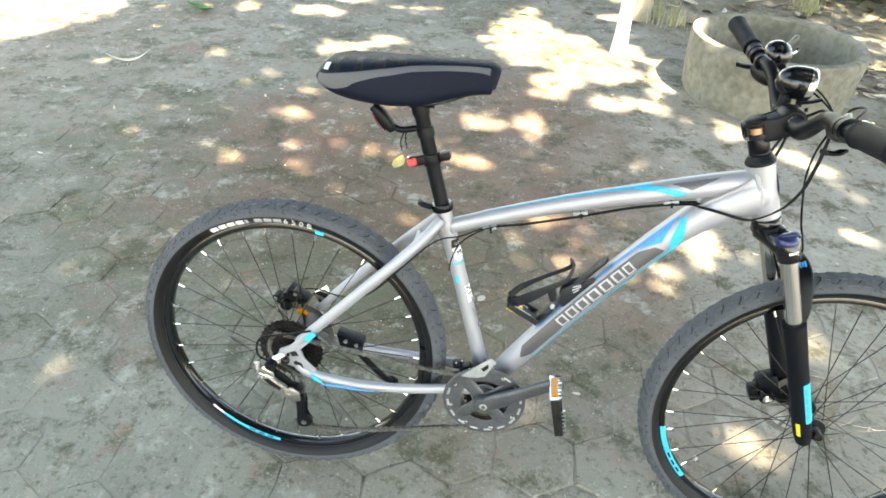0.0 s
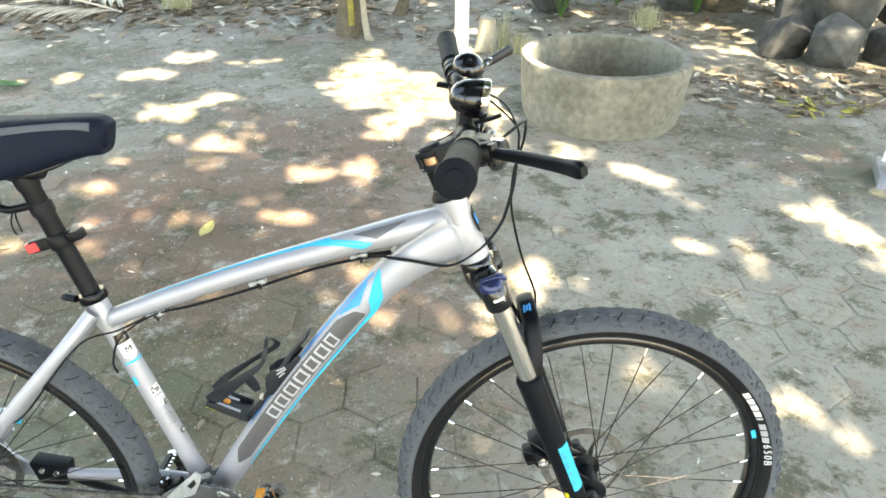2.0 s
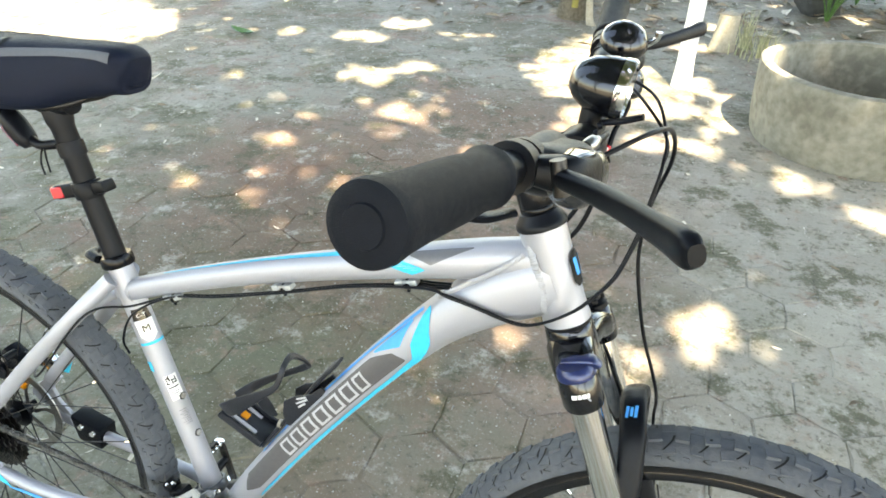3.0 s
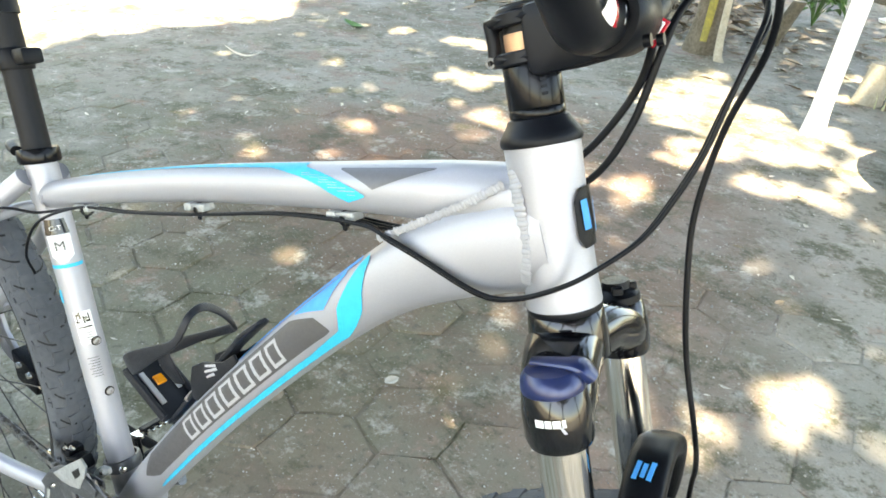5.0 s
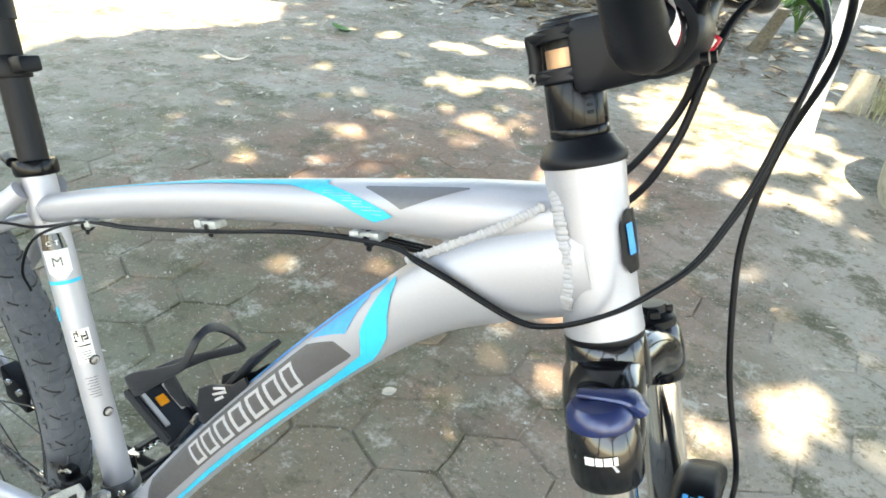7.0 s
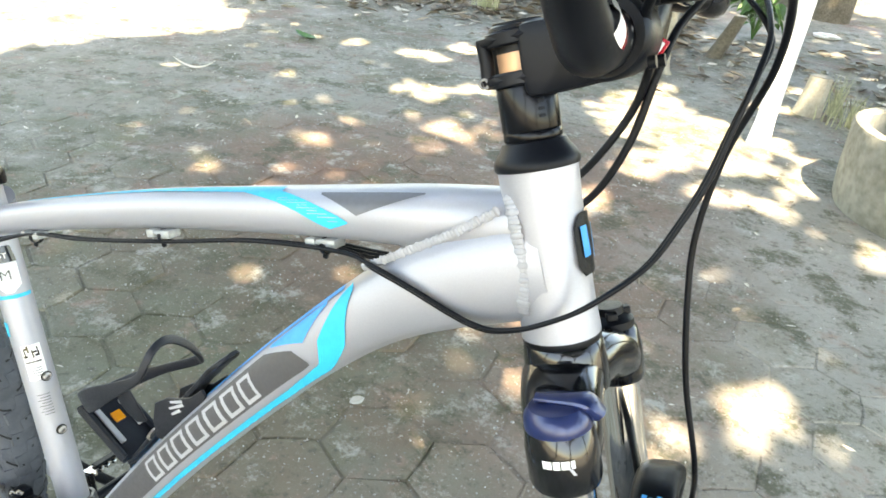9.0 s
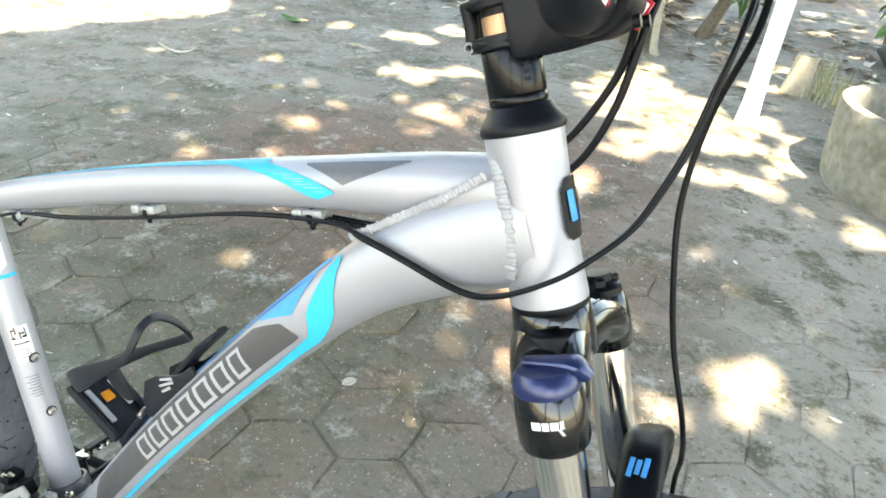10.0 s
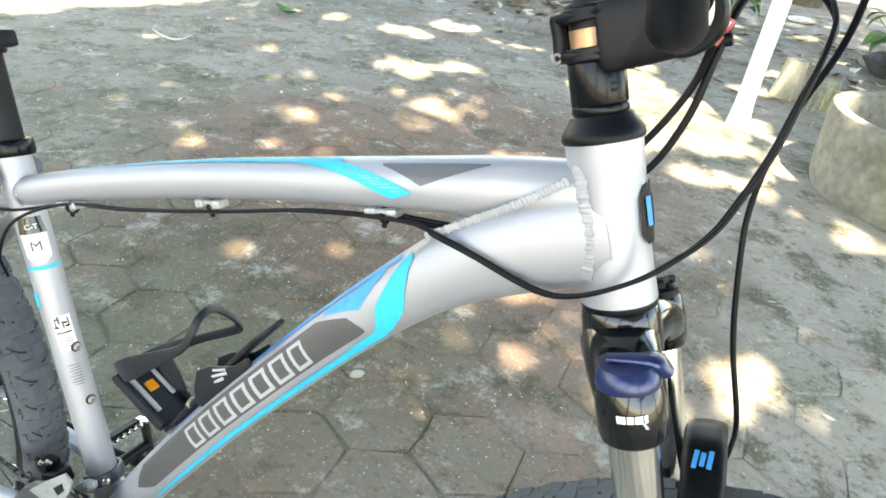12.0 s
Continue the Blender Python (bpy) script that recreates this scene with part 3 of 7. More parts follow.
single_leaf("curled_leaf", PALELEAF, -1.90, 3.46, 0.22, 0.035, 30, "long curled pale dry leaf on the paving", 0.6)
single_leaf("green_leaf", GREENLEAF, -1.96, 4.47, 0.24, 0.08, -20, "fresh green leaf on the paving")
single_leaf("yellow_leaf", PALEY, -0.191, 2.625, 0.120, 0.050, 84, "small pale yellow leaf lying on the paving")
single_leaf("pale_leaf", PALELEAF, 0.262, 1.79, 0.035, 0.026, 60, "small pale grey leaf on the paving")

rnd = random.Random(11)
bm = bmesh.new()
for _ in range(11000):
    x, y = rnd.uniform(-3.6, 3.2), rnd.triangular(0.2, 4.9, 1.8)
    s = rnd.uniform(0.0010, 0.0036) * (1.8 if rnd.random() < 0.05 else 1)
    if rnd.random() < 0.55:
        # gathered in the joints between the pavers
        j = round((y - 1.72) / 0.172)
        x0 = 0.46 + (0.1035 if j % 2 else 0)
        if rnd.random() < 0.5:
            x = x0 + 0.207 * round((x - x0) / 0.207) + rnd.gauss(0, 0.006)
            y = 1.72 + 0.172 * j + rnd.uniform(-0.055, 0.055)
        else:
            k = round((x - x0) / 0.207) * 0.207 + x0
            u, up = rnd.uniform(-1, 1), rnd.choice((-1, 1))
            x = k + 0.1035 + 0.1035 * u
            y = 1.72 + 0.172 * j + up * (0.115 - 0.0575 * abs(u)) + rnd.gauss(0, 0.006)
    r = [bm.verts.new((x + s * math.cos(k * 2.1 + x * 50), y + s * math.sin(k * 2.1 + x * 50), 0.0035)) for k in range(3)]
    top = bm.verts.new((x, y, 0.0035 + s * 1.3))
    for k in range(3):
        bm.faces.new((r[k], r[(k + 1) % 3], top))
for _ in range(5000):
    x, y = rnd.uniform(-3.6, 3.4), rnd.uniform(3.4, 6.6)
    s, z = rnd.uniform(0.002, 0.007), max(mound(x, y), 0.0) + 0.001
    r = [bm.verts.new((x + s * math.cos(k * 2.1 + x * 50), y + s * math.sin(k * 2.1 + x * 50), z)) for k in range(3)]
    top = bm.verts.new((x, y, z + s * 0.9))
    for k in range(3):
        bm.faces.new((r[k], r[(k + 1) % 3], top))
ob = part("grit", bm, PEBBLE, None, "", False)
tagged(ob, "pale grit and crumbs strewn over the paving", "grit", kind="stuff")


# ---- plants at the back ----
def broad_plant(x, y, seed, count, height, label):
    t = thing("leafy_plant", pose(x, y, mound(x, y)), label, "plant", "plants behind the planter")
    rnd = random.Random(seed)
    stems, leaves = bmesh.new(), bmesh.new()
    for _ in range(count):
        a = rnd.uniform(0, 2 * math.pi)
        h = height * rnd.uniform(0.35, 1)
        d = h * rnd.uniform(0.3, 0.75)
        tip = Vector((d * math.cos(a), d * math.sin(a), h))
        Tube([(0, 0, 0, 0.005), (tip.x * 0.35, tip.y * 0.35, h * 0.6, 0.004), (*tip, 0.0025)], 4, (math.sin(a), -math.cos(a), 0.2)).mesh(stems, 6)
        for _k in range(2):
            s = rnd.uniform(0.10, 0.2)
            leaf_mesh(leaves, Matrix.Translation(tip + Vector((rnd.uniform(-.05, .05), rnd.uniform(-.05, .05), rnd.uniform(-.06, .02)))) @ pose(0, 0, 0, rnd.uniform(-35, 35), rnd.uniform(5, 50), math.degrees(a) + rnd.uniform(-40, 40)),
                      s, s * 0.5, -0.4, 5)
    tagged(part("stalk", stems, GREENLEAF, t), kind="stuff")
    tagged(part("foliage", leaves, GREENLEAF, t), kind="stuff")


broad_plant(1.78, 5.95, 3, 16, 0.40, "green broad-leaved plant behind the planter")
broad_plant(2.05, 6.55, 4, 26, 0.55, "green broad-leaved plant behind the planter")
broad_plant(2.7, 6.9, 8, 26, 0.6, "green broad-leaved plant near the rocks")
broad_plant(-1.1, 7.0, 5, 22, 0.5, "green broad-leaved plant at the back of the yard")
broad_plant(0.6, 7.1, 6, 22, 0.45, "green broad-leaved plant at the back of the yard")
broad_plant(2.95, 6.0, 12, 30, 0.7, "dark green broad-leaved plant at the foot of a trunk")
broad_plant(3.7, 6.1, 13, 34, 0.9, "dark green broad-leaved plant behind the rocks")
broad_plant(2.35, 6.35, 14, 30, 0.5, "green broad-leaved plant behind the planter")
broad_plant(4.6, 5.9, 15, 34, 1.1, "dark green broad-leaved plant behind the rocks")
broad_plant(3.9, 6.9, 9, 34, 1.1, "green broad-leaved plant behind the rocks")


def grass_tuft(x, y, count, height, seed):
    rnd = random.Random(seed)
    bm = bmesh.new()
    for _ in range(count):
        a, d, h = rnd.uniform(0, 6.28), abs(rnd.gauss(0, 0.07)), height * rnd.uniform(0.4, 1)
        bx, by = d * math.cos(a), d * math.sin(a)
        lx, ly = rnd.gauss(0, 0.25) * h, rnd.gauss(0, 0.25) * h
        w = rnd.uniform(0.002, 0.005)
        pts = [(bx, by, 0), (bx + lx * 0.3, by + ly * 0.3, h * 0.55), (bx + lx, by + ly, h)]
        v = [bm.verts.new((p[0] + w * s * (1 - i * 0.4), p[1], p[2])) for i, p in enumerate(pts[:2]) for s in (-1, 1)] + [bm.verts.new(pts[2])]
        bm.faces.new((v[0], v[1], v[3], v[2]))
        bm.faces.new((v[2], v[3], v[4]))
    ob = part("grass_tuft", bm, GRASSM, None, "", False, pose(x, y, mound(x, y) + 0.005))
    tagged(ob, "tuft of dry yellow-green grass beside the stump", "grass", kind="stuff")


grass_tuft(1.30, 5.05, 42, 0.22, 21)
grass_tuft(1.22, 5.22, 34, 0.28, 22)
grass_tuft(-1.55, 6.4, 120, 0.2, 23)
grass_tuft(2.45, 5.7, 120, 0.2, 24)

# dry palm frond at the back
t = thing("palm_frond", pose(-2.45, 6.35, 0.06, 0, 0, 165), "dry bleached palm frond lying on the leaf litter", "palm frond")
rib, blades = pipe([(-0.5, 0, 0.02), (0, 0, 0.10), (0.5, 0.05, 0.06)], 0.009, 8), bmesh.new()
rnd = random.Random(31)
for i in range(34):
    u = i / 33 - 0.5
    for s in (-1, 1):
        leaf_mesh(blades, pose(u + 0.12, s * 0.17, 0.06 - 0.02 * s, 0, 12 * rnd.random(), s * rnd.uniform(48, 66)), 0.42, 0.022, -0.2, 4)
part("rib", rib, PALELEAF, t)
tagged(part("foliage", blades, PALELEAF, t), kind="stuff")

# dustpan with its rod, broom and wrapper
t = thing("dustpan", pose(2.88, 2.98, 0, 0, 0, -25), "dull grey tin dustpan with a long white handle", "dustpan")
bm = bmesh.new()
box(bm, (0.24, 0.22, 0.004), pose(0, -0.06, 0.008, 3), 0.001, 1)
box(bm, (0.24, 0.004, 0.07), pose(0, 0.05, 0.04), 0.001, 1)
for s in (-1, 1):
    box(bm, (0.004, 0.2, 0.05), pose(s * 0.118, -0.04, 0.03), 0.001, 1)
part("pan", bm, TIN, t)
part("handle", pipe([(-0.09, 0.05, 0.05), (-0.04, 0.12, 0.3), (0.02, 0.19, 0.56)], 0.011, 10), LIME, t, "white painted rod")
t = thing("broom", pose(2.72, 2.52, 0.03, 0, 0, 6), "brown palm-rib broom lying on the paving", "broom")
rnd = random.Random(41)
bm = bmesh.new()
for i in range(170):
    a = rnd.gauss(0, 0.20)
    L = rnd.uniform(0.35, 0.55)
    z = rnd.uniform(0, 0.04)
    pts = [(0.5, rnd.gauss(0, 0.012), 0.02 + z), (0.5 - L * 0.5, 0.10 * a + L * 0.4 * a, 0.015 + z), (0.5 - L, L * a * 1.2, 0.004 + z * 0.4)]
    Tube([(*p, 0.0022 - 0.0007 * k) for k, p in enumerate(pts)], 2, (0, 1, 0)).mesh(bm, 4)
part("bristles", bm, STRAW, t)
part("binding", turned([(0, 0), (0, 0.028), (0.06, 0.03), (0.06, 0)], (0.44, 0, 0.03), (1, 0, 0), 16), STRAW, t)
bm = bmesh.new()
bmesh.ops.create_icosphere(bm, subdivisions=3, radius=1)
for v in bm.verts:
    v.co = Vector((v.co.x * 0.09, v.co.y * 0.05, v.co.z * 0.02 + 0.02)) * (1 + 0.35 * noise.noise(v.co * 3.1)) 
ob = part("plastic_wrapper", bm, PLASTBAG, None, "", False, pose(2.83, 2.72, 0.0, 0, 0, 20))
tagged(ob, "crumpled blue and white plastic wrapper", "wrapper")

# low concrete footing at the back, with a bottle and a paper scrap
t = thing("concrete_footing", pose(0.35, 8.65, 0.0, 0, 0, 38), "low weathered concrete footing behind the yard", "footing")
bm = bmesh.new()
box(bm, (4.6, 0.9, 0.44), pose(2.3, 0.5, 0.20), 0.015, 2)
part("slab", bm, CONCRETE, t)
ob = part("plastic_bottle", turned([(0, 0), (0, 0.03), (0.004, 0.034), (0.15, 0.034), (0.18, 0.014), (0.21, 0.013), (0.21, 0)], (0, 0, 0), (0, 0, 1), 20), GREENP, None, "", True, pose(1.75, 9.95, 0.42))
tagged(ob, "small green plastic bottle standing on the concrete footing", "bottle")
bm = bmesh.new()
bmesh.ops.create_icosphere(bm, subdivisions=3, radius=1)
for v in bm.verts:
    v.co = Vector((v.co.x * 0.10, v.co.y * 0.06, v.co.z * 0.025 + 0.02)) * (1 + 0.45 * noise.noise(v.co * 2.7))
ob = part("paper_scrap", bm, LIME, None, "", False, pose(1.17, 7.62, mound(1.17, 7.62), 0, 0, 10))
tagged(ob, "crumpled white paper scrap on the soil", "scrap")


for ob in list(scene.collection.all_objects):
    if ob.parent is None and ob.type in {"MESH", "EMPTY"} and (ob.location.x, ob.location.y) != (0, 0):
        ob.location.x, ob.location.y = laid(ob.location.x, ob.location.y)


# ---- unseen trees round the yard, whose crowns shade it ----
GAPS_NEAR = [(1.07, 2.20, .085, .11), (.91, 2.0, .042, .075), (.48, 1.73, .04, .03), (1.73, 2.37, .045, .06), (1.91, 2.40, .025, .03),
             (1.69, 1.59, .075, .05), (1.79, 1.50, .035, .055), (1.34, 1.69, .05, .05), (1.06, 1.29, .08, .04), (.15, 3.10, .09, .085), (.39, 3.13, .08, .12),
             (.05, 2.69, .037, .05), (.20, 2.70, .046, .05), (.47, 2.27, .024, .06), (.56, 2.02, .025, .045), (-1.45, 2.09, .015, .012), (-1.65, 2.74, .025, .015), (-.8, 2.98, .04, .045)]
GAPS_BACK = [(.18, 4.36, .20, .13), (.38, 4.38, .20, .15), (.58, 4.13, .20, .14), (.76, 4.0, .16, .11), (.90, 3.97, .14, .09), (1.03, 3.94, .11, .08), (1.04, 3.5, .11, .055), (.80, 3.53, .10, .05), (.48, 3.53, .11, .06),
             (.57, 4.30, .27, .28), (.34, 4.08, .18, .22), (.69, 3.90, .19, .20), (.53, 3.70, .17, .10), (.81, 3.44, .10, .09), (1.08, 3.72, .07, .10), (1.05, 3.40, .04, .05),
             (.92, 4.25, .16, .16), (.27, 4.62, .22, .22), (.14, 4.32, .10, .14), (-1.15, 4.60, .18, .15), (-1.0, 4.99, .2, .14), (-.57, 4.12, .15, .12), (-.80, 3.92, .14, .14),
             (-.39, 3.44, .055, .09), (-1.49, 3.65, .06, .06), (-2.02, 3.40, .06, .05), (-1.64, 4.56, .08, .10), (.30, 4.95, .1, .08), (.95, 5.0, .13, .07), (-.5, 4.86, .2, .07)]
GAPS_SIDE = [(2.31, 2.64, .14, .065), (2.38, 2.48, .09, .08), (2.47, 2.25, .13, .08), (1.37, 3.23, .045, .10), (1.50, 3.21, .09, .05), (1.63, 3.06, .09, .055), (1.75, 2.93, .10, .05),
             (1.83, 2.80, .055, .035), (1.19, 4.09, .10, .13), (1.17, 3.86, .07, .13), (2.75, 2.3, .15, .07), (1.95, 5.95, .11, .12), (1.0, 5.5, .12, .09)]
rnd = random.Random(77)
FLECKS = [(rnd.uniform(-3.2, 2.8), rnd.triangular(2.2, 6.2, 4.2), rnd.uniform(.006, .030), rnd.uniform(.006, .020)) for _ in range(150)]
FLECKS = [f for f in FLECKS if not (-0.9 < f[0] < 1.5 and f[1] < 2.6) and not (f[0] > 1.9 and f[1] > 3.5)]


def sunlit(x, y):
    """Whether the crowns are open towards the sun above this place on the ground."""
    x, y = unlaid(x, y)
    x, y = x - (x - 0.6) * 0.0125, y - (y - 0.5) * 0.0125
    if y > 2.5 and x < -2.75 + 0.18 * (y - 2.6) - 1.6 * max(0.0, y - 4.5) + 0.25 * noise.noise(Vector((x * 4, y * 4, 3))):
        return True
    w = 0.25 * noise.noise(Vector((x * 9, y * 9, 1)))
    for gaps, ease in ((GAPS_NEAR, 0.035), (GAPS_BACK, 0.03), (GAPS_SIDE, 0.03), (FLECKS, 0.0)):
        for gx, gy, rx, ry in gaps:
            if ((x - gx) / (rx + ease)) ** 2 + ((y - gy) / (ry + ease)) ** 2 < 1 + w:
                return True
    return False


def shade_tree(x, y, height, spread, count, seed, label, reach=(0, 0)):
    """A tapered trunk with limbs and a crown of separate leaves."""
    t = thing("shade_tree", pose(x, y, mound(x, y)), label, "tree", "trees round the yard")
    rnd = random.Random(seed)
    part("trunk", Tube([(0, 0, -0.1, 0.20), (0.03, 0.02, 0.4, 0.15), (-0.02, 0.05, 1.8, 0.13), (0.05, 0.0, height * 0.7, 0.10), (0.1, 0.02, height, 0.05)], 6, (1, 0, 0)).mesh(bmesh.new(), 14), BARK, t)
    limbs = bmesh.new()
    for k in range(9):
        for _ in range(30):
            a = k * 2.4 + rnd.uniform(-.6, .6)
            d = spread * rnd.uniform(0.45, 0.9)
            z0 = height * rnd.uniform(0.55, 0.8)
            tip = Vector((x + reach[0] + d * math.cos(a), y + reach[1] + d * math.sin(a), height))
            mid = Vector((x + reach[0] * 0.5 + d * 0.5 * math.cos(a), y + reach[1] * 0.5 + d * 0.5 * math.sin(a), z0 + 0.45))
            if not any(sunlit(q.x - SUN.x / SUN.z * q.z, q.y - SUN.y / SUN.z * q.z) for q in (mid.lerp(tip, i / 10) for i in range(11))):
                break
        else:
            continue
        Tube([(0.05, 0.0, z0, 0.06), (reach[0] * 0.5 + d * 0.5 * math.cos(a), reach[1] * 0.5 + d * 0.5 * math.sin(a), z0 + 0.45, 0.04), (reach[0] + d * math.cos(a), reach[1] + d * math.sin(a), height + rnd.uniform(-.2, .5), 0.015)], 5, (0.3, 0.2, 1)).mesh(limbs, 8)
    part("limbs", limbs, BARK, t)
    crown = bmesh.new()
    made = 0
    while made < count:
        a, q = rnd.uniform(0, 6.2832), math.sqrt(rnd.random())
        edge = 1 + 0.22 * noise.noise(Vector((math.cos(a) * 1.5 + seed, math.sin(a) * 1.5, 0)))
        px, py = reach[0] + q * spread * edge * math.cos(a), reach[1] + q * spread * edge * math.sin(a)
        pz = height + rnd.triangular(-0.5, 1.1, 0.2) * (1 - 0.5 * q * q)
        made += 1
        gx, gy = x + px - SUN.x / SUN.z * pz, y + py - SUN.y / SUN.z * pz
        s = rnd.uniform(0.12, 0.22)
        if sunlit(gx, gy):
            if rnd.random() > (0.07 if gy < 2.4 else 0.13):
                continue
            s *= 0.45
        leaf_mesh(crown, pose(px, py, pz, rnd.uniform(-40, 40), rnd.uniform(-40, 40), rnd.uniform(0, 360)), s, s * 0.5, -0.3, 2)
    part("crown", crown, CANOPY, t)


OVER = "unseen leafy shade tree with a spreading green crown over the yard"
shade_tree(4.4, -2.6, 4.4, 3.4, 12000, 1, OVER, (-0.6, 0.8))
shade_tree(-2.2, -2.9, 4.4, 3.2, 12000, 2, OVER, (0.4, 1.0))
shade_tree(1.2, -3.4, 5.0, 3.4, 13000, 3, OVER, (0, 1.4))
shade_tree(6.8, 1.6, 4.5, 2.3, 5500, 4, OVER, (-3.2, 0.2))
# Two trees added far left, out of view, to hold back skylight.
shade_tree(-8.5, 1.5, 4.2, 3.4, 9000, 9, OVER, (1.5, 1.0))
shade_tree(-9.0, 6.5, 4.2, 3.4, 7000, 10, "unseen leafy tree with a green crown far behind the yard")
shade_tree(-4.7, 0.6, 4.5, 2.8, 13000, 8, OVER, (3.2, 2.2))
shade_tree(1.2, 8.6, 4.3, 3.0, 12000, 5, "leafy tree with a green crown behind the yard", (0.2, -4.4))
shade_tree(-4.6, 9.5, 4.6, 2.8, 6000, 6, "unseen leafy tree with a green crown far behind the yard")
shade_tree(5.2, 9.8, 4.4, 2.6, 4000, 7, "leafy tree with a green crown behind the rocks")


# ---- the bicycle: x forward, y to its left, z up, leaning on its stand ----
bike = thing("mountain_bike", pose(0, 1.154, 0.004, -8.4, 0, 0), "silver hardtail mountain bike with cyan decals parked on its kickstand", "bicycle")
RA, FA, BB = Vector((-0.122, 0, 0.331)), Vector((0.998, 0, 0.331)), Vector((0.317, 0, 0.280))
AXIS = Vector((-0.356, 0, 0.934)).normalized()
HEAD = Vector((0.788, 0, 0.770))
RIGHT = (0, -1, 0)

# frame
seat_t = Tube([(*BB, 0.0160), (0.256, 0, 0.497, 0.0157), (0.194, 0, 0.716, 0.0160)], 10)
top_t = Tube([(0.196, 0, 0.668, 0.0150, 0.0150), (0.30, 0, 0.708, 0.0155, 0.0155), (0.43, 0, 0.752, 0.017, 0.0165), (0.53, 0, 0.781, 0.019, 0.0175),
              (0.62, 0, 0.805, 0.021, 0.019), (0.69, 0, 0.822, 0.022, 0.0215), (0.755, 0, 0.836, 0.021, 0.0225)], 10, power=2.3)
down_t = Tube([(0.322, 0, 0.285, 0.026, 0.020), (0.352, 0, 0.338, 0.025, 0.022), (0.41, 0, 0.427, 0.025, 0.0235), (0.482, 0, 0.530, 0.026, 0.0240), (0.567, 0, 0.640, 0.0265, 0.0245),
               (0.622, 0, 0.705, 0.027, 0.0255), (0.664, 0, 0.748, 0.0275, 0.0285), (0.708, 0, 0.783, 0.0275, 0.0345), (0.745, 0, 0.805, 0.0265, 0.037), (0.772, 0, 0.818, 0.0245, 0.038)], 10, power=2.3)
head_t = Tube([(*(HEAD + AXIS * 0.003), 0.0250), (*(HEAD + AXIS * 0.03), 0.0236), (*(HEAD + AXIS * 0.075), 0.0234), (*(HEAD + AXIS * 0.109), 0.0240)], 8)
frame_ob = part("frame", seat_t.mesh(bmesh.new(), 24), SILVER, bike, "satin silver alloy frame")
part("top_tube", top_t.mesh(bmesh.new(), 28), SILVER, frame_ob)
part("down_tube", down_t.mesh(bmesh.new(), 28), SILVER, frame_ob)
part("head_tube", head_t.mesh(bmesh.new(), 32), SILVER, frame_ob)
part("bottom_bracket_shell", turned([(0, 0), (0, .020), (.003, .0225), (.067, .0225), (.07, .020), (.07, 0)], (BB.x, -.035, BB.z), (0, 1, 0), 28), SILVER, frame_ob)
for s in (-1, 1):
    part("seat_stay", Tube([(0.196, s * 0.018, 0.694, 0.010, 0.011), (0.15, s * 0.045, 0.640, 0.0095, 0.0115), (0.06, s * 0.060, 0.545, 0.009, 0.0115), (-0.07, s * 0.066, 0.404, 0.009, 0.011), (-0.092, s * 0.068, 0.380, 0.007, 0.010)], 8).mesh(bmesh.new(), 16), SILVER, frame_ob)
    part("chain_stay", Tube([(0.300, s * 0.028, 0.284, 0.010, 0.013), (0.235, s * 0.045, 0.290, 0.009, 0.0125), (0.13, s * 0.060, 0.283, 0.009, 0.012), (0.02, s * 0.066, 0.283, 0.009, 0.0115), (-0.07, s * 0.068, 0.297, 0.0085, 0.0115), (-0.098, s * 0.068, 0.316, 0.007, 0.010)], 8).mesh(bmesh.new(), 16), SILVER, frame_ob)
    part("dropout", plate([(-0.075, 0.405), (-0.060, 0.392), (-0.088, 0.362), (-0.080, 0.335), (-0.055, 0.308), (-0.078, 0.296), (-0.105, 0.312), (-0.130, 0.318), (-0.142, 0.335), (-0.134, 0.355), (-0.112, 0.368)], s * 0.0655, s * 0.0725, 0.002), SILVER, frame_ob)
part("stay_bridge", pipe([(0.145, -0.045, 0.632), (0.150, 0, 0.640), (0.145, 0.045, 0.632)], 0.007, 10, 4, (1, 0, 0)), SILVER, frame_ob)


def bead(points, r=0.0027, step=0.0027):
    """A scaled weld bead along points."""
    q = spline(points, 40)
    bm, last = bmesh.new(), None
    for a, b in zip(q, q[1:]):
        p = Vector(a)
        if last is not None and (p - last).length < step:
            continue
        last = p
        d = (Vector(b) - p).normalized()
        k = 1 + 0.16 * math.sin(len(bm.verts) * 1.7)
        m = along(p, p + d, (0.1, 1, 0.2)) @ Matrix.Diagonal((r * 0.95, r * 0.40 * k, r * 1.5 * k, 1))
        bmesh.ops.create_uvsphere(bm, u_segments=8, v_segments=6, radius=1, matrix=m)
    return bm


for s in (-1, 1):
    part("weld", bead([(0.655, s * 0.0262, 0.7815), (0.685, s * 0.0276, 0.8035), (0.713, s * 0.0272, 0.824), (0.739, s * 0.0225, 0.8465)], 0.0021, 0.0023), WELD, frame_ob, "scaled weld bead")
    part("weld", bead([(0.7365, s * 0.008, 0.866), (0.7425, s * 0.0195, 0.853), (0.7540, s * 0.0235, 0.830), (0.7625, s * 0.0245, 0.805), (0.7655, s * 0.0215, 0.788), (0.767, s * 0.010, 0.778)], 0.0029), WELD, frame_ob, "scaled weld bead")
    part("weld", bead([(0.224, s * 0.004, 0.692), (0.218, s * 0.0135, 0.683), (0.2165, s * 0.0155, 0.672), (0.2205, s * 0.0125, 0.663)], 0.0022, 0.003), WELD, frame_ob, "scaled weld bead")

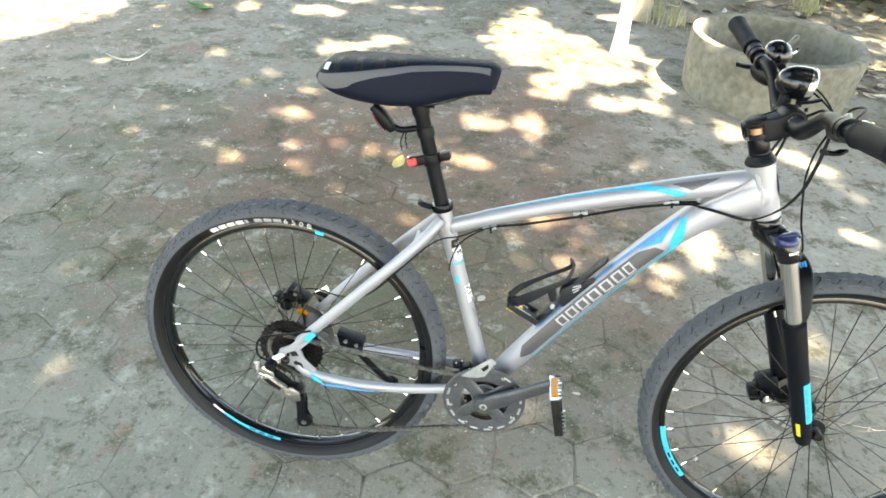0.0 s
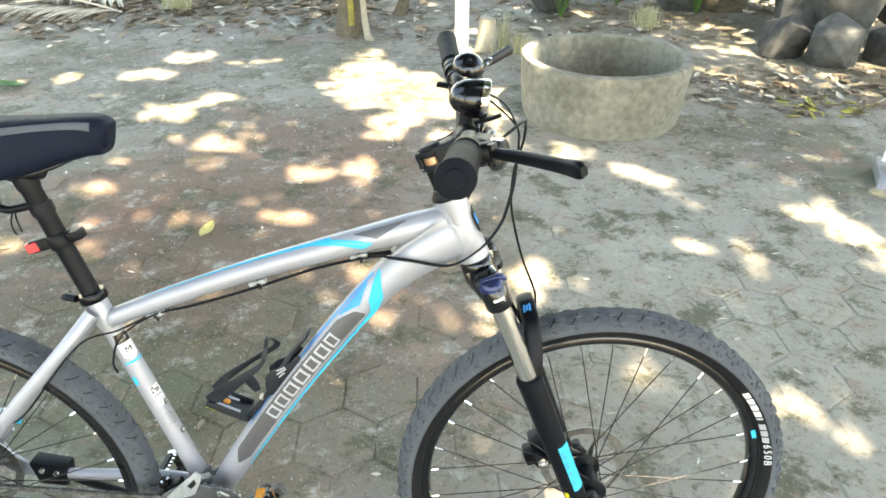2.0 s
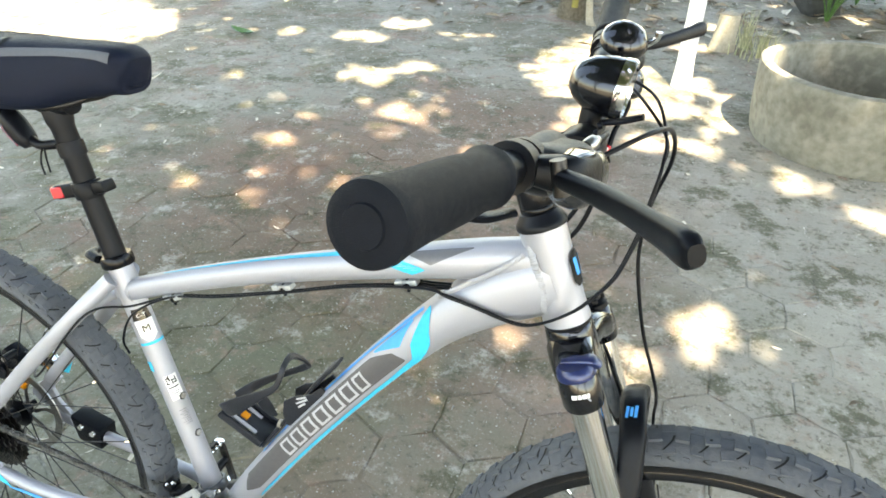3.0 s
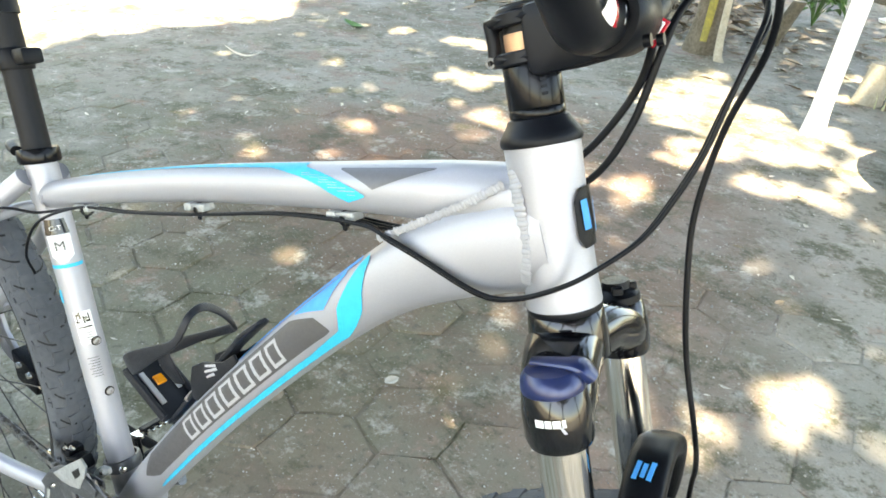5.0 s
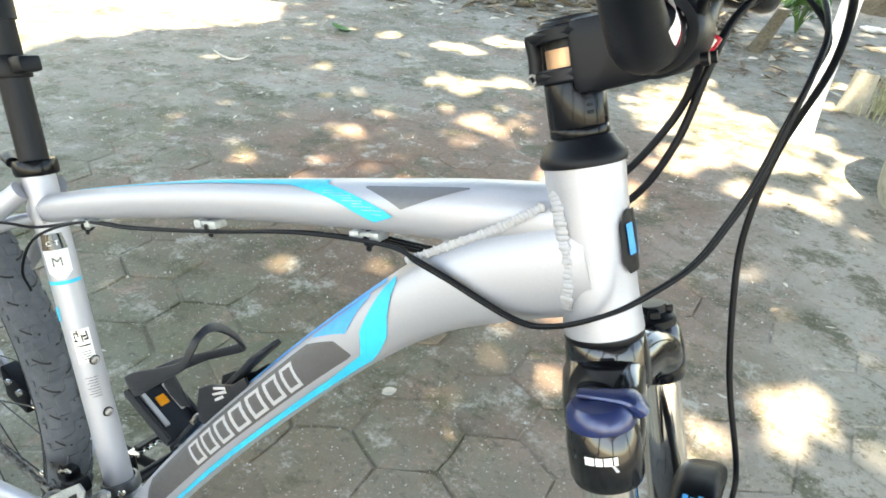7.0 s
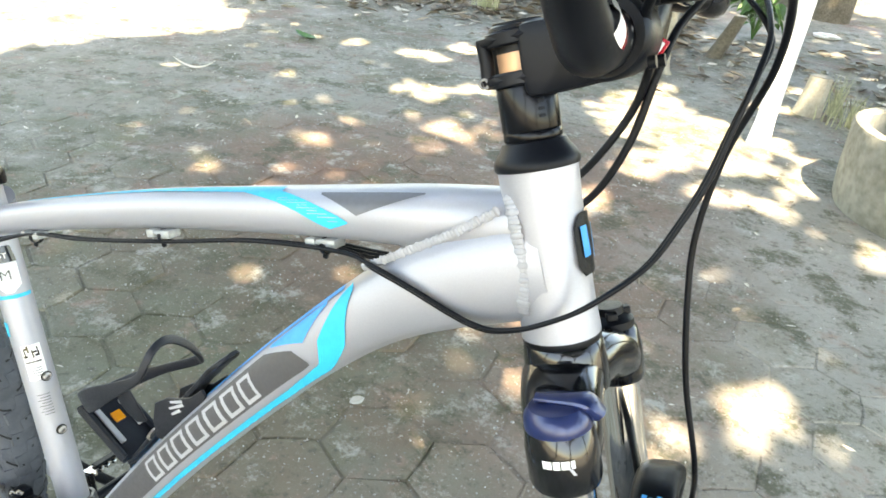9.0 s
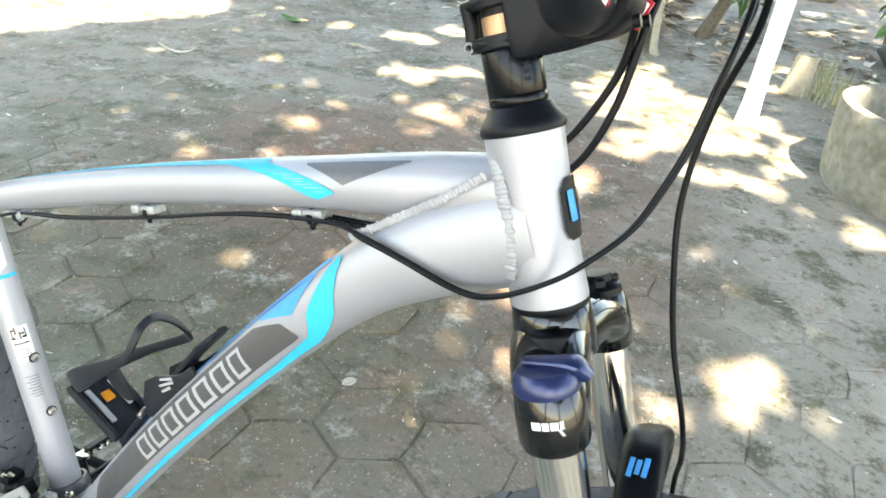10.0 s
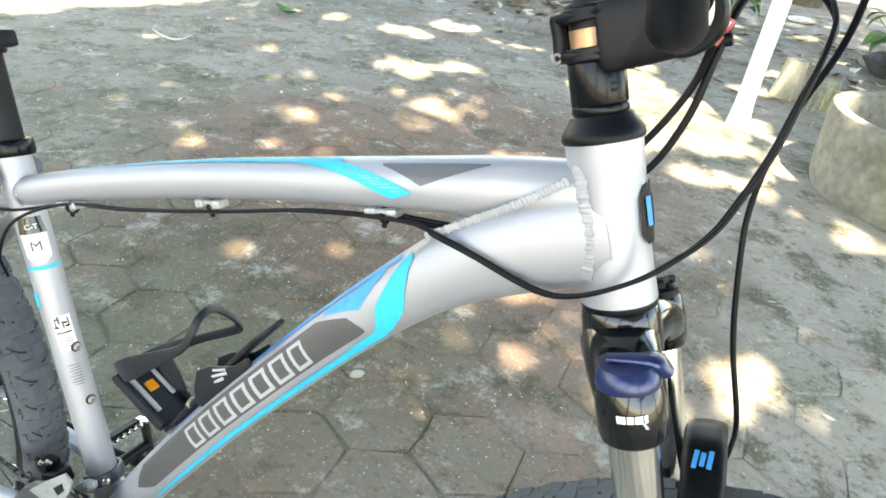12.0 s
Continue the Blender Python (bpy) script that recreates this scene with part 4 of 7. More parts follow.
# painted decals on the frame
s_of = top_t.find
part("decal", top_t.decal(bmesh.new(), [(s_of(0.28), 74, 80), (s_of(0.42), 66, 82), (s_of(0.543), 57, 82), (s_of(0.576), 57, 80)], 6), CYAN, frame_ob, "cyan edge stripe")
part("decal", top_t.decal(bmesh.new(), [(s_of(0.543), 58, 60), (s_of(0.573), 28, 60), (s_of(0.620), -20, 13), (s_of(0.638), -6, -4)], 10, 0.0009), CYAN, frame_ob, "cyan chevron")
part("decal", top_t.decal(bmesh.new(), [(s_of(0.613), 50, 56), (s_of(0.646), 6, 56), (s_of(0.692), 52, 56)], 10), MIDD, frame_ob, "grey wedge")
for k in range(9):
    u = k / 8
    a = 38 - 42 * u
    x = 0.560 + (60 - a) * 0.00098
    part("hatch", top_t.decal(bmesh.new(), [(s_of(x - 0.006), a, a + 1.0), (s_of(x + 0.008), a, a + 1.0)], 1, 0.0013), SILVER, frame_ob, "fine silver hatching")
d_of = down_t.find
part("decal", down_t.decal(bmesh.new(), [(d_of(0.384), 2, 6), (d_of(0.398), -20, 42), (d_of(0.586), -20, 42), (d_of(0.606), -20, 14), (d_of(0.613), -18, -12)], 10), GREYD, frame_ob, "grey panel")
part("decal", down_t.decal(bmesh.new(), [(d_of(0.385), -52, -46), (d_of(0.40), -53, -41), (d_of(0.44), -53, -38), (d_of(0.588), -54, -36), (d_of(0.616), -52, -26), (d_of(0.628), -40, 4), (d_of(0.640), -20, 26), (d_of(0.650), 14, 48), (d_of(0.660), 44, 58)], 10, 0.0009), CYAN, frame_ob, "cyan stripe")
part("decal", down_t.decal(bmesh.new(), [(d_of(0.590), 46, 52), (d_of(0.616), 14, 54), (d_of(0.630), 38, 56), (d_of(0.640), 50, 58)], 8), BLUE, frame_ob, "sky-blue wedge")
part("decal", down_t.decal(bmesh.new(), [(d_of(0.42), 66, 72), (d_of(0.55), 62, 74), (d_of(0.65), 58, 72)], 5), BLUE, frame_ob, "sky-blue edge stripe")
# the maker's mark: a row of plain slanted frames
s0, s1 = d_of(0.449), d_of(0.574)
for k in range(7):
    a, b = s0 + (s1 - s0) * (k + 0.08) / 7, s0 + (s1 - s0) * (k + 0.86) / 7
    w = (b - a) * 0.20
    bm = bmesh.new()
    for r in ([(a, -14, 30), (a + w, -14, 30)], [(b - w, -14, 30), (b, -14, 30)], [(a, -14.5, -7.5), (b, -14.5, -7.5)], [(a, 23.5, 30.5), (b, 23.5, 30.5)]):
        down_t.decal(bm, r, 3, 0.0011)
    part("mark", bm, LIGHTD, frame_ob, "light grey plain mark")
TURN = -50
def print_on(rows, n, off, mat, label, name="decal"):
    part(name, seat_t.decal(bmesh.new(), [(s, a0 + TURN, a1 + TURN) for s, a0, a1 in rows], n, off), mat, frame_ob, label)


print_on([(0.722, -70, 62), (0.731, -70, 62)], 14, 0.0006, CYAN, "cyan ring")
print_on([(0.63, 50, 78), (0.665, 46, 78)], 6, 0.0006, CYAN, "cyan dash")
print_on([(0.736, -12, 12), (0.752, -42, 42), (0.806, -44, 44)], 8, 0.0006, WHITE, "white size shield")
print_on([(0.808, -46, 46), (0.846, -36, 36)], 8, 0.0009, GLOSS, "black band of the size shield")
me = words("M", 0.015)
me.materials.append(GLOSS)
nrm = (seat_t.at(0.778, TURN, 1) - seat_t.at(0.778, TURN, 0)).normalized()
upv = (Vector((0.194, 0, 0.716)) - BB).normalized()
me2 = words("C-T", 0.0075)
me2.materials.append(WHITE)
link("size_letters", me2, frame_ob, "white letters on the black band", Matrix.Translation(seat_t.at(0.824, TURN, 0.0016)) @ Matrix((upv.cross(nrm), upv, nrm)).transposed().to_4x4())
link("size_letter", me, frame_ob, "black size letter", Matrix.Translation(seat_t.at(0.778, TURN, 0.0014)) @ Matrix((upv.cross(nrm), upv, nrm)).transposed().to_4x4())
print_on([(0.515, -44, 20), (0.605, -44, 20)], 10, 0.0006, WHITE, "white sticker")
for z0, z1, a0, a1 in ((0.575, 0.598, -34, -30), (0.575, 0.580, -34, -20), (0.584, 0.589, -28, -12), (0.572, 0.592, -16, -11), (0.586, 0.604, -4, 2), (0.594, 0.599, -4, 12), (0.574, 0.598, 8, 12), (0.574, 0.579, 2, 16), (0.560, 0.5635, -36, 14)):
    print_on([(z0, a0, a1), (z1, a0 + 2, a1 + 2)], 3, 0.001, GLOSS, "black print", "print_bar")
for k in range(12):
    z0 = 0.545 - 0.0065 * k if k < 4 else 0.475 - 0.0075 * (k - 4)
    print_on([(z0, -30, 12 - 9 * (k % 2)), (z0 + 0.0016, -30, 12 - 9 * (k % 2))], 3, 0.0010, GREYD, "fine grey print", "print_bar")
for s in (0.518, 0.372):
    n_ = (seat_t.at(s, -86, 1) - seat_t.at(s, -86, 0)).normalized()
    bolt = part("bottle_boss", turned([(0, 0), (0, .0050), (.0008, .0052), (.0010, .0044), (.0030, .0042), (.0036, .0034), (.0036, .0018), (.0016, .0016), (.0016, 0)], seat_t.at(s, -86, -0.0005), n_, 16), STEEL, frame_ob, "small steel bolt with a hex socket")
    part("boss_ring", turned([(0, 0.0044), (0, .0058), (.0009, .0056), (.0010, .0044)], seat_t.at(s, -86, -0.0002), n_, 18), DARKST, bolt, "dark boss rim")
part("decal", plate([(-0.078, 0.398), (-0.058, 0.420), (-0.048, 0.412), (-0.068, 0.389)], -0.0765, -0.0758), CYAN, frame_ob, "cyan patch")
part("decal", plate([(-0.070, 0.306), (-0.052, 0.296), (-0.035, 0.276), (-0.060, 0.286)], -0.0772, -0.0764), CYAN, frame_ob, "cyan patch")
part("decal", plate([(-0.045, 0.2735), (0.03, 0.2725), (0.09, 0.2755), (0.03, 0.278), (-0.02, 0.279)], -0.0756, -0.0748), BLUE, frame_ob, "sky-blue stripe")
part("decal", plate([(-0.075, 0.398), (-0.055, 0.420), (-0.035, 0.430), (-0.050, 0.400)], 0.0752, 0.076), CYAN, frame_ob, "cyan patch")
badge_t = Tube([(*(HEAD + AXIS * 0.042), 0.0240), (*(HEAD + AXIS * 0.080), 0.0237)], 4)
badge = part("head_badge", badge_t.decal(bmesh.new(), [(0, 246, 294), (0.2, 236, 304), (0.8, 236, 304), (1, 250, 290)], 12, 0.0014), PLASTIC, frame_ob, "black head badge")
part("decal", badge_t.decal(bmesh.new(), [(0.2, 244, 262), (0.75, 244, 258)], 4, 0.0022), BLUE, frame_ob, "blue badge stroke")
part("decal", badge_t.decal(bmesh.new(), [(0.3, 276, 292), (0.8, 280, 294)], 4, 0.0022), BLUE, frame_ob, "blue badge stroke")

# ---- wheels ----
RIM_IN, RIM_OUT, TYRE = 0.2835, 0.300, 0.344


def fit_r(r):
    """Radii drawn for a smaller rim, carried over to this wheel's rim and tyre."""
    return float(np.interp(r, (0.0, 0.20, 0.2645, 0.286, 0.345), (0.0, 0.20, RIM_IN, RIM_OUT, TYRE)))


def ringed(prof, n=96, bm=None):
    """A ring about the y axis: profile (radius, y), closed."""
    bm = bm or bmesh.new()
    prof = [(fit_r(r), y) for r, y in prof]
    rings = [[bm.verts.new((r * math.cos(2 * math.pi * j / n), y, r * math.sin(2 * math.pi * j / n))) for r, y in prof] for j in range(n)]
    for j in range(n):
        a, b = rings[j], rings[(j + 1) % n]
        for k in range(len(prof)):
            q = (k + 1) % len(prof)
            bm.faces.new((a[k], a[q], b[q], b[k]))
    return bm


def arc_print(r0, r1, a0, a1, y, n=12, bm=None):
    """A flat printed arc on the side of a wheel, degrees from the x axis upwards."""
    bm = bm or bmesh.new()
    r0, r1 = fit_r(r0), fit_r(r1)
    rows = []
    for i in range(n + 1):
        a = radians(a0 + (a1 - a0) * i / n)
        rows.append([bm.verts.new((r * math.cos(a), y + (r - r0) / max(r1 - r0, 1e-6) * 0, r * math.sin(a))) for r in (r0, r1)])
    for p, q in zip(rows, rows[1:]):
        bm.faces.new((p[0], q[0], q[1], p[1]))
    return bm


bm = bmesh.new()
cyl(bm, (0, 0, 0), (1, 0, 0), 0.0010, n=6)
spoke_mesh = bpy.data.meshes.new("spoke")
bm.to_mesh(spoke_mesh)
spoke_mesh.materials.append(DARKST)
bm = bmesh.new()
cyl(bm, (0, 0, 0), (0.013, 0, 0), 0.0021, 0.0026, 8)
nipple_mesh = bpy.data.meshes.new("spoke_nipple")
bm.to_mesh(nipple_mesh)
nipple_mesh.materials.append(CHROME)

# a tread block pattern: shoulder, side and centre blocks
bm = bmesh.new()
for j in range(76):
    a = 2 * math.pi * j / 76
    for y, rr, sx, sy, off in ((-0.0190, 0.3340, 0.013, 0.010, 0.0), (0.0190, 0.3340, 0.013, 0.010, 0.5), (-0.0068, 0.3415, 0.0142, 0.0125, 0.5), (0.0068, 0.3415, 0.0142, 0.0125, 0.0), (-0.0252, 0.3235, 0.007, 0.004, 0.4), (0.0252, 0.3235, 0.007, 0.004, 0.9)):
        aa = a + off * 2 * math.pi / 76
        tilt = 34 * (abs(y) > 0.015) * (1 if y > 0 else -1) + 28 * (abs(y) > 0.022) * (1 if y > 0 else -1)
        m = Matrix.Rotation(-aa, 4, "Y") @ Matrix.Translation((fit_r(rr), y, 0)) @ Matrix.Rotation(radians(tilt), 4, "Z") @ Matrix.Rotation(radians(7 if j % 2 else -7), 4, "X")
        vs = [bm.verts.new(m @ Vector((dx, dy * k, dz * k))) for dx, k in ((-0.006, 1.10), (0.0006, 0.94)) for dy, dz in ((-sy / 2, -sx / 2), (sy / 2, -sx / 2), (sy / 2, sx / 2), (-sy / 2, sx / 2))]
        for f in ((4, 5, 6, 7), (0, 1, 5, 4), (1, 2, 6, 5), (2, 3, 7, 6), (3, 0, 4, 7)):
            bm.faces.new([vs[i] for i in f])
tread_mesh = bpy.data.meshes.new("tread_blocks")
bm.to_mesh(tread_mesh)
tread_mesh.materials.append(RUBBER)


# dark curved strips laid on the rubber for the grooves between the blocks, and for the crescents moulded along the
# shoulder
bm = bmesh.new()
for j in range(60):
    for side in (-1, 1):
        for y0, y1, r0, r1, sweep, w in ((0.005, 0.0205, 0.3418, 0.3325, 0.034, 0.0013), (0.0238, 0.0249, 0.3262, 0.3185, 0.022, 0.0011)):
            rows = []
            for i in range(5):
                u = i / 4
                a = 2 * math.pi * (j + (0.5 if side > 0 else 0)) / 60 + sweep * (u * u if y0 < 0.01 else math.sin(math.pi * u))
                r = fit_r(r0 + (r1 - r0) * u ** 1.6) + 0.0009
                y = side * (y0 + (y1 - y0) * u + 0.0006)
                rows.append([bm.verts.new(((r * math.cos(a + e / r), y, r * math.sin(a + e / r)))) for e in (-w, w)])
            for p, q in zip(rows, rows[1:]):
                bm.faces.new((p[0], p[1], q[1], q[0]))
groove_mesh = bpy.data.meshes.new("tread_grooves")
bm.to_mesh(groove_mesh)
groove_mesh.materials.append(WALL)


def wheel(name, c, turn, rear):
    w = part(name, ringed([(0.286, -0.0115), (0.282, -0.0128), (0.270, -0.0125), (0.2655, -0.008), (0.2645, 0), (0.2655, 0.008), (0.270, 0.0125), (0.282, 0.0128), (0.286, 0.0115), (0.280, 0)]),
             GLOSS, bike, "black alloy rim", m=Matrix.Translation(c) @ Matrix.Rotation(radians(turn), 4, "Y"))
    part("tyre", ringed([(0.2845, -0.0105), (0.289, -0.0165), (0.2985, -0.0222), (0.309, -0.0252), (0.319, -0.0250), (0.3285, -0.0222), (0.3374, -0.0154), (0.3410, -0.0075), (0.3416, 0),
                         (0.3410, 0.0075), (0.3374, 0.0154), (0.3285, 0.0222), (0.319, 0.0250), (0.309, 0.0252), (0.2985, 0.0222), (0.289, 0.0165), (0.2845, 0.0105), (0.282, 0)]), RUBBER, w, "dusty black tyre")
    part("sidewall", ringed([(0.2855, -0.0128), (0.2895, -0.0175), (0.2985, -0.02285), (0.3085, -0.02575), (0.3085, -0.0248), (0.2985, -0.0218), (0.2895, -0.0160)], 96), WALL, w, "glossier black sidewall")
    tagged(link("tread", tread_mesh, w), kind="stuff")
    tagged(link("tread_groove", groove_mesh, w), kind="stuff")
    hub = turned([(0, 0), (0, 0.006), (0.014, 0.006), (0.014, 0.013), (0.017, 0.028 if rear else 0.024), (0.021, 0.028 if rear else 0.024), (0.026, 0.014), (0.074, 0.014), (0.079, 0.027), (0.083, 0.027), (0.086, 0.013), (0.098, 0.013), (0.098, 0.006), (0.112, 0.006), (0.112, 0)], (0, -0.056, 0), (0, 1, 0), 28)
    part("hub", hub, MATTE, w, "black alloy hub")
    for k in range(32):
        a = 2 * math.pi * k / 32
        side = -1 if k % 2 else 1
        cross = 38 * (1 if (k // 2) % 2 else -1)
        b = a + radians(cross)
        p0 = Vector((0.026 * math.cos(b), side * (0.035 if side < 0 else 0.025), 0.026 * math.sin(b)))
        p1 = Vector((RIM_IN * math.cos(a), side * 0.003, RIM_IN * math.sin(a)))
        m = along(p0, p1, (0.02, 1, 0.01))
        link("spoke", spoke_mesh, w, m=m @ Matrix.Diagonal(((p1 - p0).length, 1, 1, 1)))
        q = p1 + (p0 - p1).normalized() * 0.014
        link("spoke_nipple", nipple_mesh, w, m=along(q, p1, (0.02, 1, 0.01)))
    # brake disc on the left side
    bm = ringed([(0.080, 0.0365), (0.080, 0.0385), (0.066, 0.0385), (0.066, 0.0365)], 64)
    for k in range(6):
        a = k * math.pi / 3
        Tube([(0.020 * math.cos(a), 0.0375, 0.020 * math.sin(a), 0.001, 0.005), (0.045 * math.cos(a + .25), 0.0375, 0.045 * math.sin(a + .25), 0.001, 0.004), (0.067 * math.cos(a + .2), 0.0375, 0.067 * math.sin(a + .2), 0.001, 0.006)], 3, (0, 1, 0)).mesh(bm, 6)
    part("brake_disc", bm, STEEL, w, "steel brake disc")
    return w


def rim_print(w, c, turn, a0, a1, r0, r1, y, mat, label, n=14):
    """Prints on the wheel; angles are those of the parked wheel."""
    part("decal", arc_print(r0, r1, a0 + turn, a1 + turn, y, n), mat, w, label)


rear = wheel("rear_wheel", RA, 0, True)
front = wheel("front_wheel", FA, 4, False)
YR, YT = -0.01345, -0.0262


def tyre_print(w, turn, a0, a1, flip):
    """The tyre's mark as plain bars, with its readable size."""
    k, step = a0, (a1 - a0) / 11
    for i in range(8):
        bm = bmesh.new()
        g = 0.35 if i == 4 else 0.82
        rows = []
        for u in range(3):
            a = radians(k + turn + step * g * u / 2)
            rows.append([bm.verts.new((fit_r(r) * math.cos(a), y, fit_r(r) * math.sin(a))) for r, y in ((0.2915, -0.0200), (0.2985, -0.02365), (0.3045, -0.02535))])
        for p, q in zip(rows, rows[1:]):
            for b in range(2):
                bm.faces.new((p[b], q[b], q[b + 1], p[b + 1]))
        part("mark", bm, WHITE if i < 4 else LIGHTD, w, "white plain mark")
        k += step
    for i, ch in enumerate("650B"):
        a = k + turn + step * (i * 0.8 + 0.3)
        me = words(ch, 0.0175, 0.0002)
        me.materials.append(WHITE)
        ca, sa = math.cos(radians(a)), math.sin(radians(a))
        out, tan = Vector((ca, -0.38, sa)).normalized(), Vector((sa, 0, -ca))
        m = Matrix((tan, out, tan.cross(out))).transposed().to_4x4()
        link("size_print", me, w, "white tyre size", Matrix.Translation((fit_r(0.298) * ca, -0.0246, fit_r(0.298) * sa)) @ m)


tyre_print(rear, 0, 121, 80, False)
tyre_print(front, 4, 39, 8, False)
rim_print(rear, RA, 0, 232, 262, 0.2705, 0.2815, YR, CYAN, "cyan rim decal")
for k in range(3):
    rim_print(rear, RA, 0, 246.5 + 4.5 * k, 249.5 + 4.5 * k, 0.2735, 0.2785, YR - 0.0004, GLOSS, "dark plain mark", 4)
rim_print(rear, RA, 0, 226, 233, 0.272, 0.280, YR, WHITE, "white rim decal", 4)
rim_print(rear, RA, 0, 75.5, 79, 0.2735, 0.2835, YR, CYAN, "cyan rim dash", 3)
rim_print(front, FA, 4, 194, 224, 0.2680, 0.2828, YR, CYAN, "cyan rim decal")
for k in range(3):
    rim_print(front, FA, 4, 209 + 4.5 * k, 212 + 4.5 * k, 0.2735, 0.2785, YR - 0.0004, GLOSS, "dark plain mark", 4)
rim_print(front, FA, 4, 18.5, 22, 0.2735, 0.2835, YR, CYAN, "cyan rim dash", 3)

# ---- drive train ----
bm = bmesh.new()
for k, r in enumerate((0.072, 0.064, 0.057, 0.050, 0.044, 0.038, 0.033, 0.029, 0.025)):
    teeth = int(r / 0.0020)
    y = -0.022 - 0.0042 * k
    n = teeth * 2
    o0 = [bm.verts.new(((r + (0.0022 if j % 2 else -0.0022)) * math.cos(2 * math.pi * j / n), y, (r + (0.0022 if j % 2 else -0.0022)) * math.sin(2 * math.pi * j / n))) for j in range(n)]
    o1 = [bm.verts.new((v.co.x, y - 0.0018, v.co.z)) for v in o0]
    bm.faces.new(o0), bm.faces.new(o1[::-1])
    for j in range(n):
        bm.faces.new((o0[j], o0[(j + 1) % n], o1[(j + 1) % n], o1[j]))
part("cassette", bm, DARKST, rear, "dark oily sprocket cassette", False)
part("axle_nut", turned([(0, 0), (0, 0.009), (0.006, 0.011), (0.012, 0.007), (0.014, 0)], (RA.x, -0.072, RA.z), RIGHT, 20), DARKST, bike, "dark axle nut")
CR = Vector((BB.x, -0.050, BB.z))


def chainring(r, y, inner, name, mat, label):
    teeth = int(2 * math.pi * r / 0.0127)
    n = teeth * 4
    bm = bmesh.new()
    prof = [r + (0.0028 if j % 4 in (1, 2) else -0.0022) for j in range(n)]
    loops = []
    for yy, rad in ((y, None), (y - 0.0025, None)):
        loops.append([bm.verts.new((prof[j] * math.cos(2 * math.pi * j / n), yy, prof[j] * math.sin(2 * math.pi * j / n))) for j in range(n)])
        loops.append([bm.verts.new((inner * math.cos(2 * math.pi * j / n), yy, inner * math.sin(2 * math.pi * j / n))) for j in range(n)])
    for a, b in ((0, 1), (2, 3), (0, 2), (1, 3)):
        for j in range(n):
            k = (j + 1) % n
            bm.faces.new((loops[a][j], loops[a][k], loops[b][k], loops[b][j]))
    return bm


crank = part("crankset", chainring(0.083, -0.002, 0.064, "", None, ""), STEEL, bike, "grey steel chainring with a dark alloy crank arm", False, Matrix.Translation(CR))
part("middle_chainring", chainring(0.064, 0.006, 0.046, "", None, ""), STEEL, crank, "worn steel chainring", False)
part("small_chainring", chainring(0.045, 0.014, 0.030, "", None, ""), DARKST, crank, "dark small chainring", False)
bm = bmesh.new()
for k in range(4):
    a = k * math.pi / 2 + 0.75
    Tube([(0.012 * math.cos(a), -0.006, 0.012 * math.sin(a), 0.004, 0.016), (0.038 * math.cos(a), -0.006, 0.038 * math.sin(a), 0.0035, 0.013), (0.070 * math.cos(a), -0.005, 0.070 * math.sin(a), 0.003, 0.017)], 5, (0, 1, 0), 3).mesh(bm, 14)
part("spider", bm, CRANKM, crank, "grey alloy spider")
bm = ringed([(0.088, -0.0065), (0.086, -0.0085), (0.052, -0.0075), (0.052, -0.006)], 72)
part("chain_guard", bm, CRANKM, crank, "smoked grey guard ring")
for k in range(16):
    a = k * math.pi / 8 + 0.1
    part("guard_slot", Tube([(0.0785 * math.cos(a), -0.0088, 0.0785 * math.sin(a), 0.0006, 0.0026), (0.0785 * math.cos(a + 0.22), -0.0088, 0.0785 * math.sin(a + 0.22), 0.0006, 0.0026)], 3, (0, 1, 0)).mesh(bmesh.new(), 8), ALLOY, crank, "worn bright slot in the guard ring")
for k in range(8):
    a = k * math.pi / 4 + 0.3
    part("ring_bolt", turned([(0, 0), (0, .0045), (.0015, .005), (.003, .0038), (.003, 0)], (0.074 * math.cos(a), -0.007, 0.074 * math.sin(a)), RIGHT, 12), CHROME, crank, "bright bolt")
PED = Vector((0.143, 0, 0.096))
arm = Tube([(-0.006, -0.020, -0.006, 0.008, 0.019), (0.02, -0.021, 0.0135, 0.008, 0.0185), (0.075, -0.027, 0.050, 0.007, 0.0145), (0.125, -0.033, 0.084, 0.0065, 0.014), (0.150, -0.034, 0.100, 0.006, 0.012)], 7, (0, 1, 0), 2.8)
part("crank_arm", arm.mesh(bmesh.new(), 18), CRANKM, crank, "dark grey alloy crank arm")
part("crank_boss", turned([(0, 0), (0, .0215), (.012, .021), (.016, .018), (.017, .010), (.013, .009), (.013, 0)], (0, -0.012, 0), RIGHT, 26), CRANKM, crank)
part("crank_bolt", turned([(0, 0), (0, .0085), (.004, .0085), (.006, .006), (.003, .004), (.003, 0)], (0, -0.025, 0), RIGHT, 18), STEEL, crank, "steel crank bolt")
part("crank_arm", Tube([(0, 0.118, 0, 0.007, 0.017), (-0.07, 0.126, -0.047, 0.007, 0.014), (-0.145, 0.132, -0.098, 0.006, 0.012)], 7, (0, 1, 0), 2.8).mesh(bmesh.new(), 16), CRANKM, crank, "dark grey alloy crank arm")


